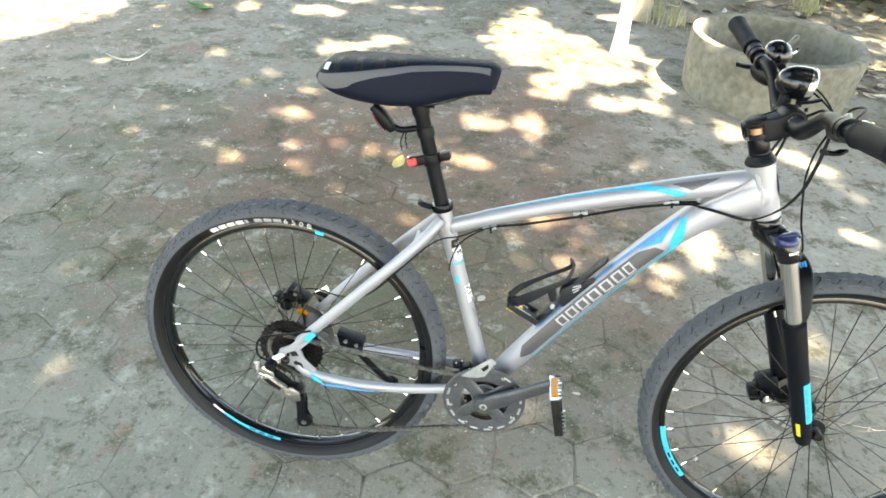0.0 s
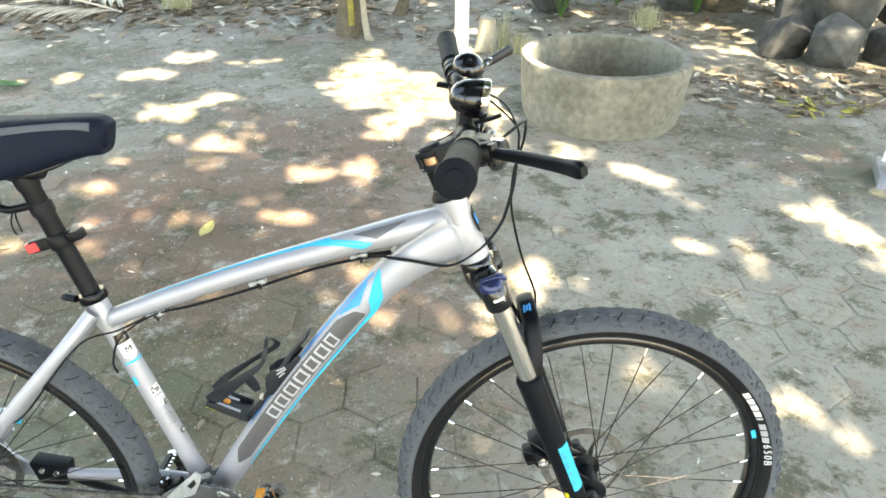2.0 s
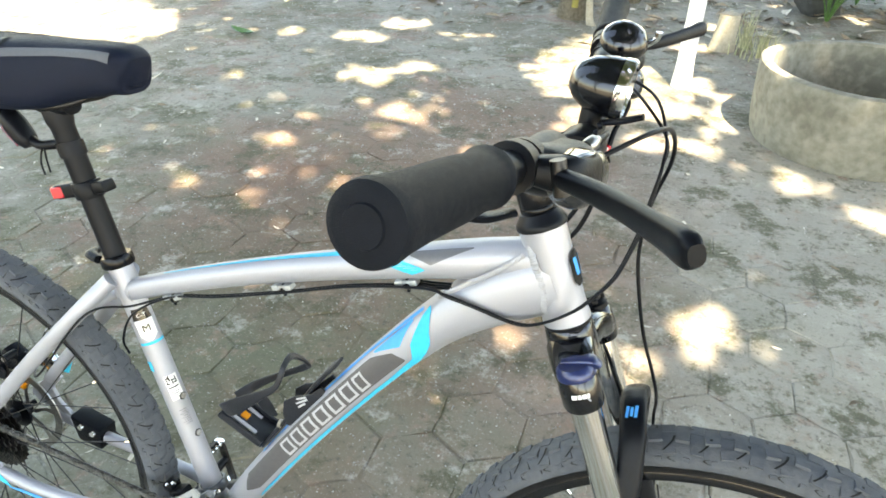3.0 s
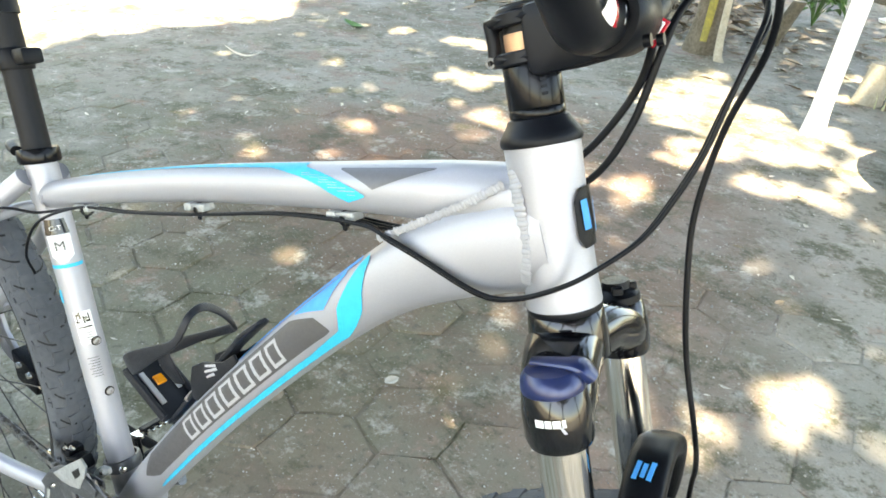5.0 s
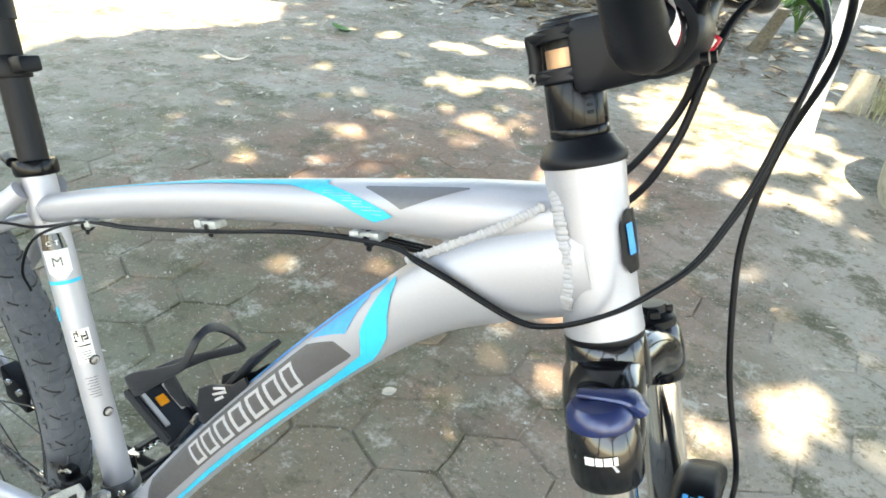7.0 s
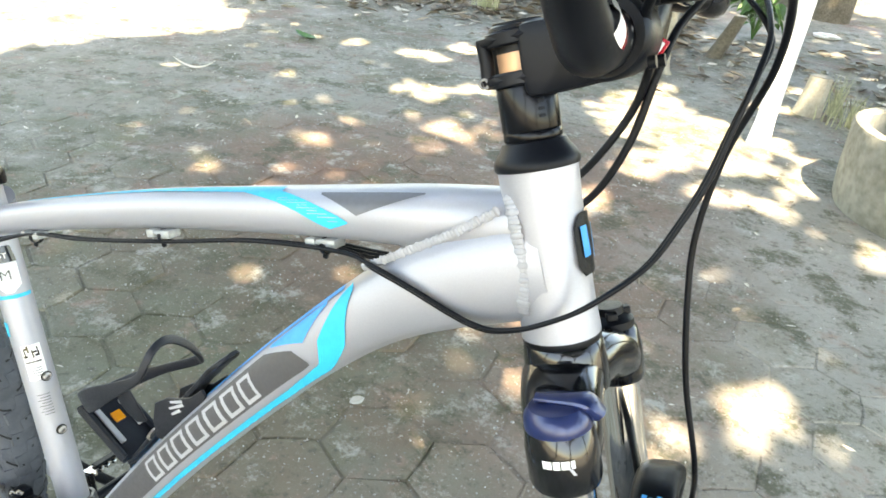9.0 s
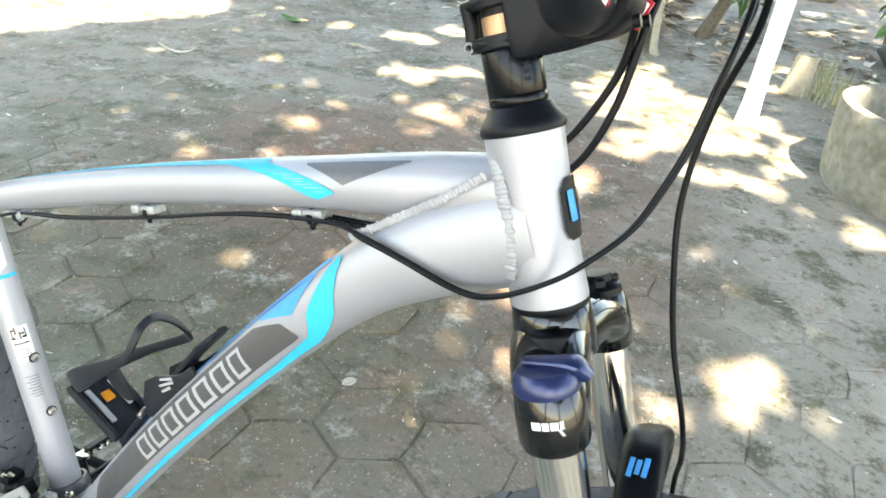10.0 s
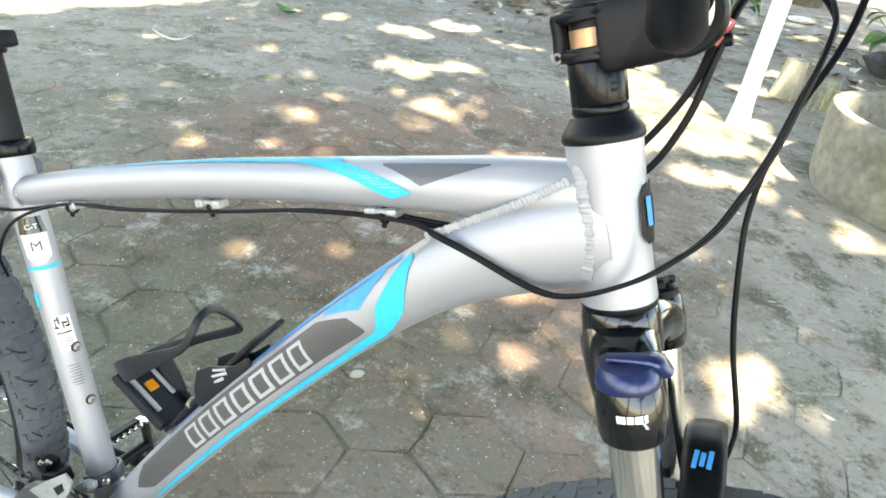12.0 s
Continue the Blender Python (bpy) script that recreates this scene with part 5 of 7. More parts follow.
def pedal(name, o, out):
    """A black platform pedal with toothed plates and orange reflectors; out: -1 on the right."""
    p = part(name, turned([(0, 0), (0, .006), (.02, .006), (.022, .009), (.092, .008), (.094, 0)], o, (0, out, 0), 14), PLASTIC, bike, "metal platform pedal with orange reflectors")
    y0, y1 = o.y + out * 0.024, o.y + out * 0.098
    m = along(o, o + Vector((0.25, 0, -1.0)), (0, 1, 0))
    comb = [(0.024, -0.009), (0.098, -0.009), (0.098, 0.009)]
    for k in range(7):
        y = 0.0945 - 0.0105 * k
        comb += [(y, 0.006), (y - 0.001, 0.014), (y - 0.005, 0.014), (y - 0.006, 0.006)]
    comb += [(0.024, 0.009)]
    for s in (-1, 1):
        bm = plate([(u, v) for u, v in comb], -0.002, 0.002)
        bmesh.ops.transform(bm, matrix=m @ pose(s * 0.043, 0, 0) @ Matrix(((0, 1, 0, 0), (out, 0, 0, 0), (0, 0, 1, 0), (0, 0, 0, 1))), verts=bm.verts)
        part("cage_plate", bm, CHROME, p, "toothed metal cage plate", False)
        bm = bmesh.new()
        box(bm, (0.004, 0.050, 0.013), m @ pose(s * 0.0475, out * 0.061, 0), 0.001, 1)
        part("reflector", bm, ORANGE if out < 0 else PLASTIC, p, "orange reflector" if out < 0 else "dark end block", False)
    for y in (0.026, 0.096):
        bm = bmesh.new()
        box(bm, (0.088, 0.006, 0.017), m @ pose(0, out * y, 0), 0.002, 1)
        part("pedal_side", bm, DARKST if y > 0.05 else PLASTIC, p, "dark metal pedal end plate", False)
    bm = bmesh.new()
    box(bm, (0.040, 0.0035, 0.014), m @ pose(-0.022, out * 0.0215, 0), 0.001, 1)
    part("reflector", bm, ORANGE if out < 0 else PLASTIC, p, "orange reflector" if out < 0 else "dark end block", False)


pedal("pedal", CR + PED + Vector((0, -0.036, 0)), -1)
pedal("pedal", CR - PED + Vector((0, 0.134, 0)), 1)

# front derailleur
fd = part("front_derailleur", turned([(0, 0.0178), (0, .0205), (.003, .0215), (.012, .0215), (.015, .0205), (.015, .0178)], seat_t.at(0.125, 0, -0.0175), AXIS, 24), CRANKM, bike, "grey alloy front derailleur with silver plates")
part("clamp_bolt", turned([(0, 0), (0, .0045), (.003, .0045), (.004, .003), (.002, .0022), (.002, 0)], seat_t.at(0.14, -60, 0.003), (0.3, -0.9, 0.3), 14), CHROME, fd, "bright clamp bolt")
part("outer_plate", plate([(0.262, 0.346), (0.289, 0.3735), (0.3215, 0.404), (0.331, 0.3965), (0.326, 0.380), (0.313, 0.353), (0.297, 0.3465), (0.278, 0.344)], -0.0625, -0.0600, 0.0008), ALLOY, fd, "silver outer plate")
part("plate_window", plate([(0.303, 0.3735), (0.317, 0.388), (0.319, 0.378), (0.309, 0.366)], -0.0632, -0.0624), WALL, fd, "dark opening in the plate")
part("cage_plate", Tube([(0.236, -0.060, 0.310, 0.0014, 0.006), (0.256, -0.060, 0.334, 0.0014, 0.008), (0.285, -0.060, 0.354, 0.0014, 0.010), (0.318, -0.060, 0.366, 0.0014, 0.009), (0.342, -0.060, 0.362, 0.0014, 0.006)], 6, (0, 1, 0), 4).mesh(bmesh.new(), 14), CRANKM, fd, "grey cage plate over the chain")
part("cage_plate", Tube([(0.244, -0.046, 0.322, 0.0012, 0.006), (0.285, -0.046, 0.350, 0.0012, 0.008), (0.335, -0.046, 0.360, 0.0012, 0.006)], 6, (0, 1, 0), 4).mesh(bmesh.new(), 14), CRANKM, fd, "grey cage plate over the chain")
part("pivot_arm", plate([(0.2975, 0.341), (0.307, 0.3605), (0.320, 0.374), (0.333, 0.378), (0.334, 0.370), (0.318, 0.353), (0.291, 0.3305)], -0.039, -0.034, 0.0015), ALLOY, fd, "silver pivot arm")
part("pivot_pin", turned([(0, 0), (0, .0034), (.003, .0034), (.004, .002), (.004, 0)], (0.323, -0.0385, 0.368), RIGHT, 12), CHROME, fd)
bm = bmesh.new()
box(bm, (0.026, 0.022, 0.018), pose(0.270, -0.034, 0.348, 0, -25, 0), 0.004)
box(bm, (0.018, 0.020, 0.014), pose(0.250, -0.030, 0.352, 0, -10, 0), 0.004)
part("linkage", bm, PLASTIC, fd, "dark parallelogram linkage")
for x, z in ((0.262, 0.364), (0.250, 0.356)):
    part("limit_screw", turned([(0, 0), (0, .0026), (.006, .0026), (.006, 0)], (x, -0.036, z), (-0.3, -0.5, 0.8), 10), CHROME, fd, "bright limit screw")
# rear derailleur
rd = part("rear_derailleur", turned([(0, 0), (0, .012), (.004, .0135), (.020, .0135), (.024, .011), (.025, 0)], (-0.150, -0.074, 0.322), RIGHT, 22), PLASTIC, bike, "silver and black rear derailleur")
part("hanger_link", Tube([(-0.122, -0.074, 0.342, 0.005, 0.011), (-0.140, -0.078, 0.330, 0.006, 0.011), (-0.152, -0.080, 0.318, 0.006, 0.009)], 5).mesh(bmesh.new(), 12), CHROME, rd, "bright hanger link")
part("outer_link", plate([(-0.182, 0.296), (-0.170, 0.312), (-0.150, 0.306), (-0.128, 0.288), (-0.104, 0.272), (-0.098, 0.256), (-0.112, 0.252), (-0.134, 0.262), (-0.160, 0.276)], -0.108, -0.100, 0.003), CHROME, rd, "silver parallelogram link")
part("link_window", plate([(-0.160, 0.296), (-0.150, 0.299), (-0.122, 0.277), (-0.126, 0.270), (-0.150, 0.283)], -0.1092, -0.1076, 0.001), DARKST, rd, "dark slot in the link")
part("inner_link", plate([(-0.170, 0.308), (-0.150, 0.318), (-0.118, 0.296), (-0.098, 0.276), (-0.108, 0.264), (-0.138, 0.284)], -0.090, -0.084, 0.002), PLASTIC, rd)
for x, z in ((-0.168, 0.300), (-0.108, 0.262)):
    part("link_pin", turned([(0, 0), (0, .0048), (.028, .0048), (.030, .003), (.030, 0)], (x, -0.082, z), RIGHT, 14), STEEL, rd)
part("lower_knuckle", turned([(0, 0), (0, .012), (.004, .014), (.022, .014), (.026, .010), (.026, 0)], (-0.096, -0.078, 0.262), RIGHT, 22), PLASTIC, rd)
part("cable_anchor", Tube([(-0.178, -0.096, 0.330, 0.005, 0.006), (-0.176, -0.098, 0.312, 0.006, 0.007), (-0.160, -0.100, 0.302, 0.005, 0.006)], 5).mesh(bmesh.new(), 12), STEEL, rd)
for y in (-0.078, -0.092):
    part("cage_plate", Tube([(-0.102, y, 0.268, 0.0014, 0.014), (-0.088, y, 0.235, 0.0014, 0.012), (-0.086, y, 0.195, 0.0014, 0.010), (-0.082, y, 0.168, 0.0014, 0.017), (-0.078, y, 0.158, 0.0014, 0.013)], 6, (0, 1, 0)).mesh(bmesh.new(), 12), PLASTIC, rd, "black pulley cage plate")
for c in ((-0.100, 0.262), (-0.082, 0.168)):
    part("pulley", turned([(0, 0), (0, .017), (.004, .019), (.008, .017), (.008, 0)], (c[0], -0.081, c[1]), RIGHT, 22), DARKST, rd, "dark jockey wheel")
    part("pulley_bolt", turned([(0, 0), (0, .006), (.003, .005), (.003, 0)], (c[0], -0.093, c[1]), RIGHT, 12), STEEL, rd)
for x, z in ((-0.115, 0.345), (-0.100, 0.325), (-0.128, 0.326)):
    part("dropout_bolt", turned([(0, 0), (0, .0042), (.003, .0036), (.003, 0)], (x, -0.0725, z), RIGHT, 12), DARKST, rd)
part("dropout_slot", plate([(-0.112, 0.352), (-0.098, 0.358), (-0.092, 0.346), (-0.106, 0.341)], -0.0733, -0.0727), DARKST, frame_ob, "dark opening in the dropout")
part("dropout_slot", plate([(-0.100, 0.330), (-0.086, 0.326), (-0.082, 0.312), (-0.098, 0.316)], -0.0733, -0.0727), DARKST, frame_ob, "dark opening in the dropout")
part("outer_link", plate([(-0.176, 0.318), (-0.158, 0.326), (-0.140, 0.314), (-0.136, 0.300), (-0.152, 0.300), (-0.170, 0.306)], -0.106, -0.098, 0.003), CHROME, rd, "silver upper knuckle")
part("outer_link", plate([(-0.118, 0.272), (-0.100, 0.282), (-0.082, 0.270), (-0.080, 0.248), (-0.096, 0.240), (-0.112, 0.250)], -0.109, -0.104, 0.003), STEEL, rd, "silver lower knuckle")
# chain
def chain_run(bm, points):
    q = [Vector(v) for v in spline(points, 60)]
    d, k, last = 0.0, 0, q[0]
    for a, b in zip(q, q[1:]):
        d += (b - a).length
        if d < 0.0127:
            continue
        d = 0
        m = along(last, b)
        c = m @ Matrix.Translation(((b - last).length / 2, 0, 0))
        w = 0.0030 if k % 2 else 0.0022
        for s in (-1, 1):
            for e in (-1, 1):
                box(bm, (0.0068, 0.0012, 0.0090), c @ pose(e * 0.0048, s * w, 0))
            box(bm, (0.0060, 0.0011, 0.0054), c @ pose(0, s * w, 0))
        cyl(bm, last + m.to_3x3() @ Vector((0, -0.0038, 0)), last + m.to_3x3() @ Vector((0, 0.0038, 0)), 0.0032, n=8)
        k, last = k + 1, b


bm = bmesh.new()
chain_run(bm, [(RA.x - 0.010, -0.044, RA.z + 0.044), (RA.x + 0.02, -0.044, RA.z + 0.040), (0.08, -0.047, 0.352), (0.24, -0.050, 0.338), (0.30, -0.052, 0.352), (0.350, -0.052, 0.349), (0.385, -0.052, 0.318), (0.398, -0.052, 0.28), (0.385, -0.052, 0.237), (0.352, -0.052, 0.206), (0.317, -0.052, 0.198), (0.25, -0.054, 0.185), (0.06, -0.076, 0.158), (-0.06, -0.084, 0.150), (-0.085, -0.085, 0.148), (-0.100, -0.085, 0.166), (-0.088, -0.085, 0.19), (-0.082, -0.085, 0.245), (-0.09, -0.07, 0.28), (-0.12, -0.06, 0.295), (-0.16, -0.05, 0.312), (-0.168, -0.044, 0.345), (-0.150, -0.044, 0.378), (RA.x - 0.012, -0.044, RA.z + 0.044)])
part("chain", bm, GREASY, bike, "oily roller chain", False)

# rear brake caliper, kickstand
rc = bmesh.new()
box(rc, (0.055, 0.030, 0.040), pose(-0.135, 0.055, 0.418, 0, 35, 0), 0.007)
box(rc, (0.030, 0.034, 0.028), pose(-0.165, 0.058, 0.405, 0, 20, 0), 0.006)
cyl(rc, (-0.155, 0.030, 0.400), (-0.155, 0.078, 0.400), 0.014, n=18, bevel=0.002)
for x, z in ((-0.128, 0.440), (-0.150, 0.432), (-0.118, 0.410), (-0.175, 0.422)):
    cyl(rc, (x, 0.026, z), (x, 0.050, z), 0.0075, n=14, bevel=0.001)
rcal = part("rear_brake_caliper", rc, PLASTIC, bike, "black disc brake caliper")
part("caliper_bolt", turned([(0, 0), (0, .008), (.003, .008), (.004, .004), (.002, .0035), (.002, 0)], (-0.162, 0.036, 0.396), RIGHT, 16), CHROME, rcal)
for x, z in ((-0.128, 0.440), (-0.118, 0.410), (-0.175, 0.422)):
    part("caliper_bolt", turned([(0, 0), (0, .0045), (.002, .0045), (.002, 0)], (x, 0.0262, z), RIGHT, 12), STEEL, rcal)
bm = bmesh.new()
box(bm, (0.026, 0.010, 0.012), pose(-0.118, 0.035, 0.386, 0, 20, 0), 0.003)
part("caliper_label", bm, ORANGE, rcal, "orange caliper insert")
part("caliper_adapter", plate([(-0.10, 0.425), (-0.07, 0.445), (-0.055, 0.425), (-0.085, 0.40)], 0.060, 0.074, 0.002), CHROME, rcal)
ks = part("kickstand", plate([(-0.045, 0.322), (0.020, 0.305), (0.015, 0.262), (-0.035, 0.270)], 0.052, 0.088, 0.004), PLASTIC, bike, "black chainstay kickstand")
for x in (-0.022, 0.003):
    part("clamp_bolt", turned([(0, 0), (0, .006), (.004, .005), (.004, 0)], (x, 0.052, 0.298 - x * 0.3), RIGHT, 12), CHROME, ks)
part("stand_leg", pipe([(-0.01, 0.085, 0.275), (0.0, 0.12, 0.21), (0.035, 0.22, 0.06), (0.050, 0.272, 0.0)], 0.009, 12), PLASTIC, ks)
part("rubber_foot", pipe([(0.047, 0.262, 0.014), (0.054, 0.284, -0.012)], 0.012, 12, 3), GRIP, ks)

# ---- fork ----
def on_axis(d, f=0.0, y=0.0):
    """A point d below the head tube's foot along the steering axis, f ahead of it."""
    fwd = Vector((0.934, 0, 0.356))
    return HEAD - AXIS * d + fwd * f + Vector((0, y, 0))


fork = part("fork", turned([(0, 0), (0, 0.0228), (0.002, 0.0246), (0.008, 0.0256), (0.018, 0.0264), (0.034, 0.0262), (0.036, 0)], on_axis(0.000), -AXIS, 32), GLOSS, bike, "gloss black suspension fork")
LEG = 0.065
for s in (-1, 1):
    part("crown_arm", Tube([(*on_axis(0.026, 0.0, s * 0.010), 0.026, 0.019), (*on_axis(0.029, 0.006, s * 0.034), 0.024, 0.019), (*on_axis(0.037, 0.012, s * 0.054), 0.022, 0.0190), (*on_axis(0.044, 0.014, s * LEG), 0.020, 0.0185)], 8, (0.934, 0, 0.356), 2.4).mesh(bmesh.new(), 22), GLOSS, fork)
    top = on_axis(0.018, 0.014, s * LEG)
    part("leg_socket", turned([(0, 0), (0, 0.0155), (0.003, 0.0180), (0.018, 0.0204), (0.037, 0.0204), (0.041, 0.0192), (0.042, 0.0162)], top, -AXIS, 30), GLOSS, fork, "gloss black leg socket")
    part("stanchion", turned([(0, 0.0152), (0.160, 0.0152)], top - AXIS * 0.036, -AXIS, 28), CHROME, fork, "bright chrome stanchion")
    seal = top - AXIS * 0.178
    part("dust_seal", turned([(0, 0.0155), (0.001, 0.0205), (0.006, 0.0215), (0.010, 0.0205), (0.010, 0.0155)], seal, -AXIS, 28), GRIP, fork, "rubber dust seal")
    low = Tube([(*(seal - AXIS * 0.004), 0.0212), (*(seal - AXIS * 0.06), 0.0206), (*(seal - AXIS * 0.18), 0.0190), (*(seal - AXIS * 0.27), 0.0185), (*(seal - AXIS * 0.305), 0.015)], 8)
    part("lower_leg", low.mesh(bmesh.new(), 26), MATTE, fork, "matt black lower leg")
    if s < 0:
        right_low = low
    part("fork_dropout", Tube([(*(seal - AXIS * 0.285), 0.008, 0.014), (FA.x - 0.004, s * 0.060, FA.z - 0.004, 0.007, 0.015), (FA.x + 0.012, s * 0.060, FA.z - 0.014, 0.006, 0.010)], 6).mesh(bmesh.new(), 14), MATTE, fork)
part("fork_brace", Tube([(*(on_axis(0.198, 0.022, -LEG)), 0.0115, 0.010), (*(on_axis(0.168, 0.034, -0.060)), 0.0125, 0.008), (*(on_axis(0.122, 0.046, -0.040)), 0.0135, 0.008), (*(on_axis(0.106, 0.048, -0.016)), 0.0140, 0.008), (*(on_axis(0.103, 0.048, 0)), 0.0140, 0.008), (*(on_axis(0.106, 0.048, 0.016)), 0.0140, 0.008), (*(on_axis(0.122, 0.046, 0.040)), 0.0135, 0.008), (*(on_axis(0.168, 0.034, 0.060)), 0.0125, 0.008), (*(on_axis(0.198, 0.022, LEG)), 0.0115, 0.010)], 8, (0.934, 0, 0.356), 3).mesh(bmesh.new(), 20), PLASTIC, fork, "broad black fork brace")
up_n = (AXIS * 0.90 + Vector((0, -0.42, 0))).normalized()
for k in range(3):
    bm = bmesh.new()
    p = on_axis(0.108, 0.0435 + 0.0045 * k, -0.021) + up_n * 0.0078
    box(bm, (0.0014, 0.013 - 0.003 * (k % 2), 0.0030), along(p, p + up_n, (0, 0.9, 0.42)))
    part("mark", bm, BLUE, fork, "blue plain mark", False)
part("decal", right_low.decal(bmesh.new(), [(0.42, 8, 78), (0.66, 8, 78)], 10), CYAN, fork, "cyan panel")
for k in range(4):
    part("mark", right_low.decal(bmesh.new(), [(0.44 + 0.05 * k, 14, 28 + 3 * (k % 2)), (0.473 + 0.05 * k, 14, 28 + 3 * (k % 2))], 4, 0.001), BLUE, fork, "blue plain mark")
part("decal", right_low.decal(bmesh.new(), [(0.66, -50, -26), (0.78, -50, -26)], 4), YELLOW, fork, "yellow warning label")
sock = Tube([(*on_axis(0.031, 0.014, -LEG), 0.0204), (*on_axis(0.047, 0.014, -LEG), 0.0204)], 4)
for a0, a1 in ((-8, 6), (8, 18), (20, 32), (34, 40)):
    part("mark", sock.decal(bmesh.new(), [(0.30, a0 - 4, a1 - 4), (0.60, a0 - 4, a1 - 4)], 4, 0.0006), WHITE, fork, "white plain mark")
part("mark", sock.decal(bmesh.new(), [(0.60, 26, 31), (0.86, 32, 37)], 3, 0.0006), LIGHTD, fork, "white plain mark")
lk = on_axis(0.020, 0.014, -LEG)
lock = part("lockout_dial", turned([(0, 0), (0, 0.0185), (0.003, 0.0190), (0.009, 0.0182), (0.013, 0.015), (0.015, 0.0)], lk - AXIS * 0.006, AXIS, 30), NAVY, fork, "navy-blue lockout dial with a lever")
part("lockout_lever", Tube([(*(lk + AXIS * 0.006 + Vector((-0.012, 0.0, 0))), 0.004, 0.0018), (*(lk + AXIS * 0.007 + Vector((0.004, 0.002, 0.004))), 0.006, 0.0024), (*(lk + AXIS * 0.006 + Vector((0.015, 0.004, 0.007))), 0.008, 0.0035), (*(lk + AXIS * 0.001 + Vector((0.021, 0.006, 0.006))), 0.005, 0.004)], 6, (0, 1, 0), 2.6).mesh(bmesh.new(), 14), NAVY, lock, "navy-blue lever")
pc = on_axis(0.018, 0.014, LEG)
cap = part("preload_cap", turned([(0, 0), (0, 0.0165), (0.006, 0.0165), (0.010, 0.012), (0.0105, 0.0105), (0.016, 0.010), (0.017, 0)], pc - AXIS * 0.002, AXIS, 26), PLASTIC, fork, "black preload cap")
bm = bmesh.new()
for k in range(4):
    a = k * math.pi / 2 + 0.4
    box(bm, (0.006, 0.006, 0.008), along(pc + AXIS * 0.009, pc + AXIS, (math.cos(a), math.sin(a), 0)) @ pose(0, 0.0115, 0), 0.001, 1)
part("cap_lug", bm, PLASTIC, cap)
for y in (-0.080, 0.052):
    part("axle_end", cyl(bmesh.new(), (FA.x, y, FA.z), (FA.x, y + 0.028, FA.z), 0.009, n=18, bevel=0.002), DARKST, fork, "dark quick-release axle end")
bm = bmesh.new()
box(bm, (0.044, 0.034, 0.062), pose(0.930, 0.052, 0.352, 0, -28, 0), 0.008)
box(bm, (0.030, 0.030, 0.034), pose(0.908, 0.050, 0.330, 0, -20, 0), 0.006)
cyl(bm, (0.925, 0.020, 0.335), (0.925, 0.080, 0.335), 0.016, n=20, bevel=0.002)
fcal = part("front_brake_caliper", bm, PLASTIC, bike, "black disc brake caliper")
part("caliper_bolt", turned([(0, 0), (0, .010), (.004, .010), (.005, .006), (.002, .005), (.002, 0)], (0.925, 0.021, 0.335), RIGHT, 18), CHROME, fcal)

# ---- headset, stem, bars ----
TOP = HEAD + AXIS * 0.109
headset = part("headset", turned([(0, 0.0235), (0.0, 0.0252), (0.002, 0.0258), (0.005, 0.0254), (0.008, 0.0238), (0.012, 0.0208), (0.0160, 0.0190), (0.0168, 0.0165)], TOP, AXIS, 36), MATTE, bike, "black headset cup and spacers")
part("lower_cup", turned([(0, 0.0215), (0.0, 0.0240), (0.001, 0.0246), (0.005, 0.0246), (0.006, 0.0240), (0.006, 0.0215)], HEAD - AXIS * 0.002, AXIS, 36), PLASTIC, headset)
for d, h in ((0.0168, 0.0050), (0.0220, 0.0268)):
    part("spacer", turned([(0, 0.0145), (0, 0.0170), (0.0008, 0.0174), (h - 0.0008, 0.0174), (h, 0.0170), (h, 0.0145)], TOP + AXIS * d, AXIS, 34), SATIN, headset, "gloss black spacer")
for k in range(4):
    part("spacer_mark", Tube([(*(TOP + AXIS * (0.029 + 0.0042 * k)), 0.0176), (*(TOP + AXIS * (0.0308 + 0.0042 * k)), 0.0176)], 2).decal(bmesh.new(), [(0, -48, -36), (1, -48, -36)], 3, 0.0003), PLASTIC, headset, "faint printed scale mark")
# Steerer's upper end in black: the top clamp's shade put into colour.
part("plug", turned([(0, 0.0139), (0.0165, 0.0139)], TOP + AXIS * 0.0670, AXIS, 30), WALL, headset, "upper end of the steerer, the clamp's shade in its colour")
part("steerer", turned([(0, 0.0141), (0.0205, 0.0141)], TOP + AXIS * 0.0465, AXIS, 30), COPPER, headset, "raw steerer tube showing in the stem's slot")
ST = TOP + AXIS * 0.0610
FWD = Vector((0.934, 0, 0.356))
CL = ST + FWD * 0.052 + AXIS * 0.0035
bm = bmesh.new()
for d in (-0.0085, 0.0140):
    turned([(0, 0.0145), (0, 0.0195), (0.001, 0.0203), (0.007, 0.0203), (0.008, 0.0195), (0.008, 0.0145)], ST + AXIS * (d - 0.004), AXIS, 30, bm)
    Tube([(*(ST + AXIS * d - FWD * 0.022), 0.011, 0.0038), (*(ST + AXIS * d - FWD * 0.008), 0.019, 0.0042), (*(ST + AXIS * d + FWD * 0.012), 0.020, 0.0044), (*(ST + AXIS * d * 1.05 + FWD * 0.036), 0.019, 0.006)], 6, (0, 1, 0), 3).mesh(bm, 18)
stem = part("stem", bm, MATTE, bike, "matt black alloy stem with a slotted clamp")
for s in (-1, 1):
    part("stem_cheek", Tube([(*(ST + FWD * 0.006 + Vector((0, s * 0.0160, 0))), 0.003, 0.017), (*(ST + FWD * 0.010 + Vector((0, s * 0.0165, 0))), 0.004, 0.020), (*(ST + FWD * 0.028 + Vector((0, s * 0.018, 0))), 0.005, 0.020), (*(CL + Vector((0, s * 0.020, 0))), 0.005, 0.021)], 6, (0, 1, 0), 3).mesh(bmesh.new(), 16), MATTE, stem)
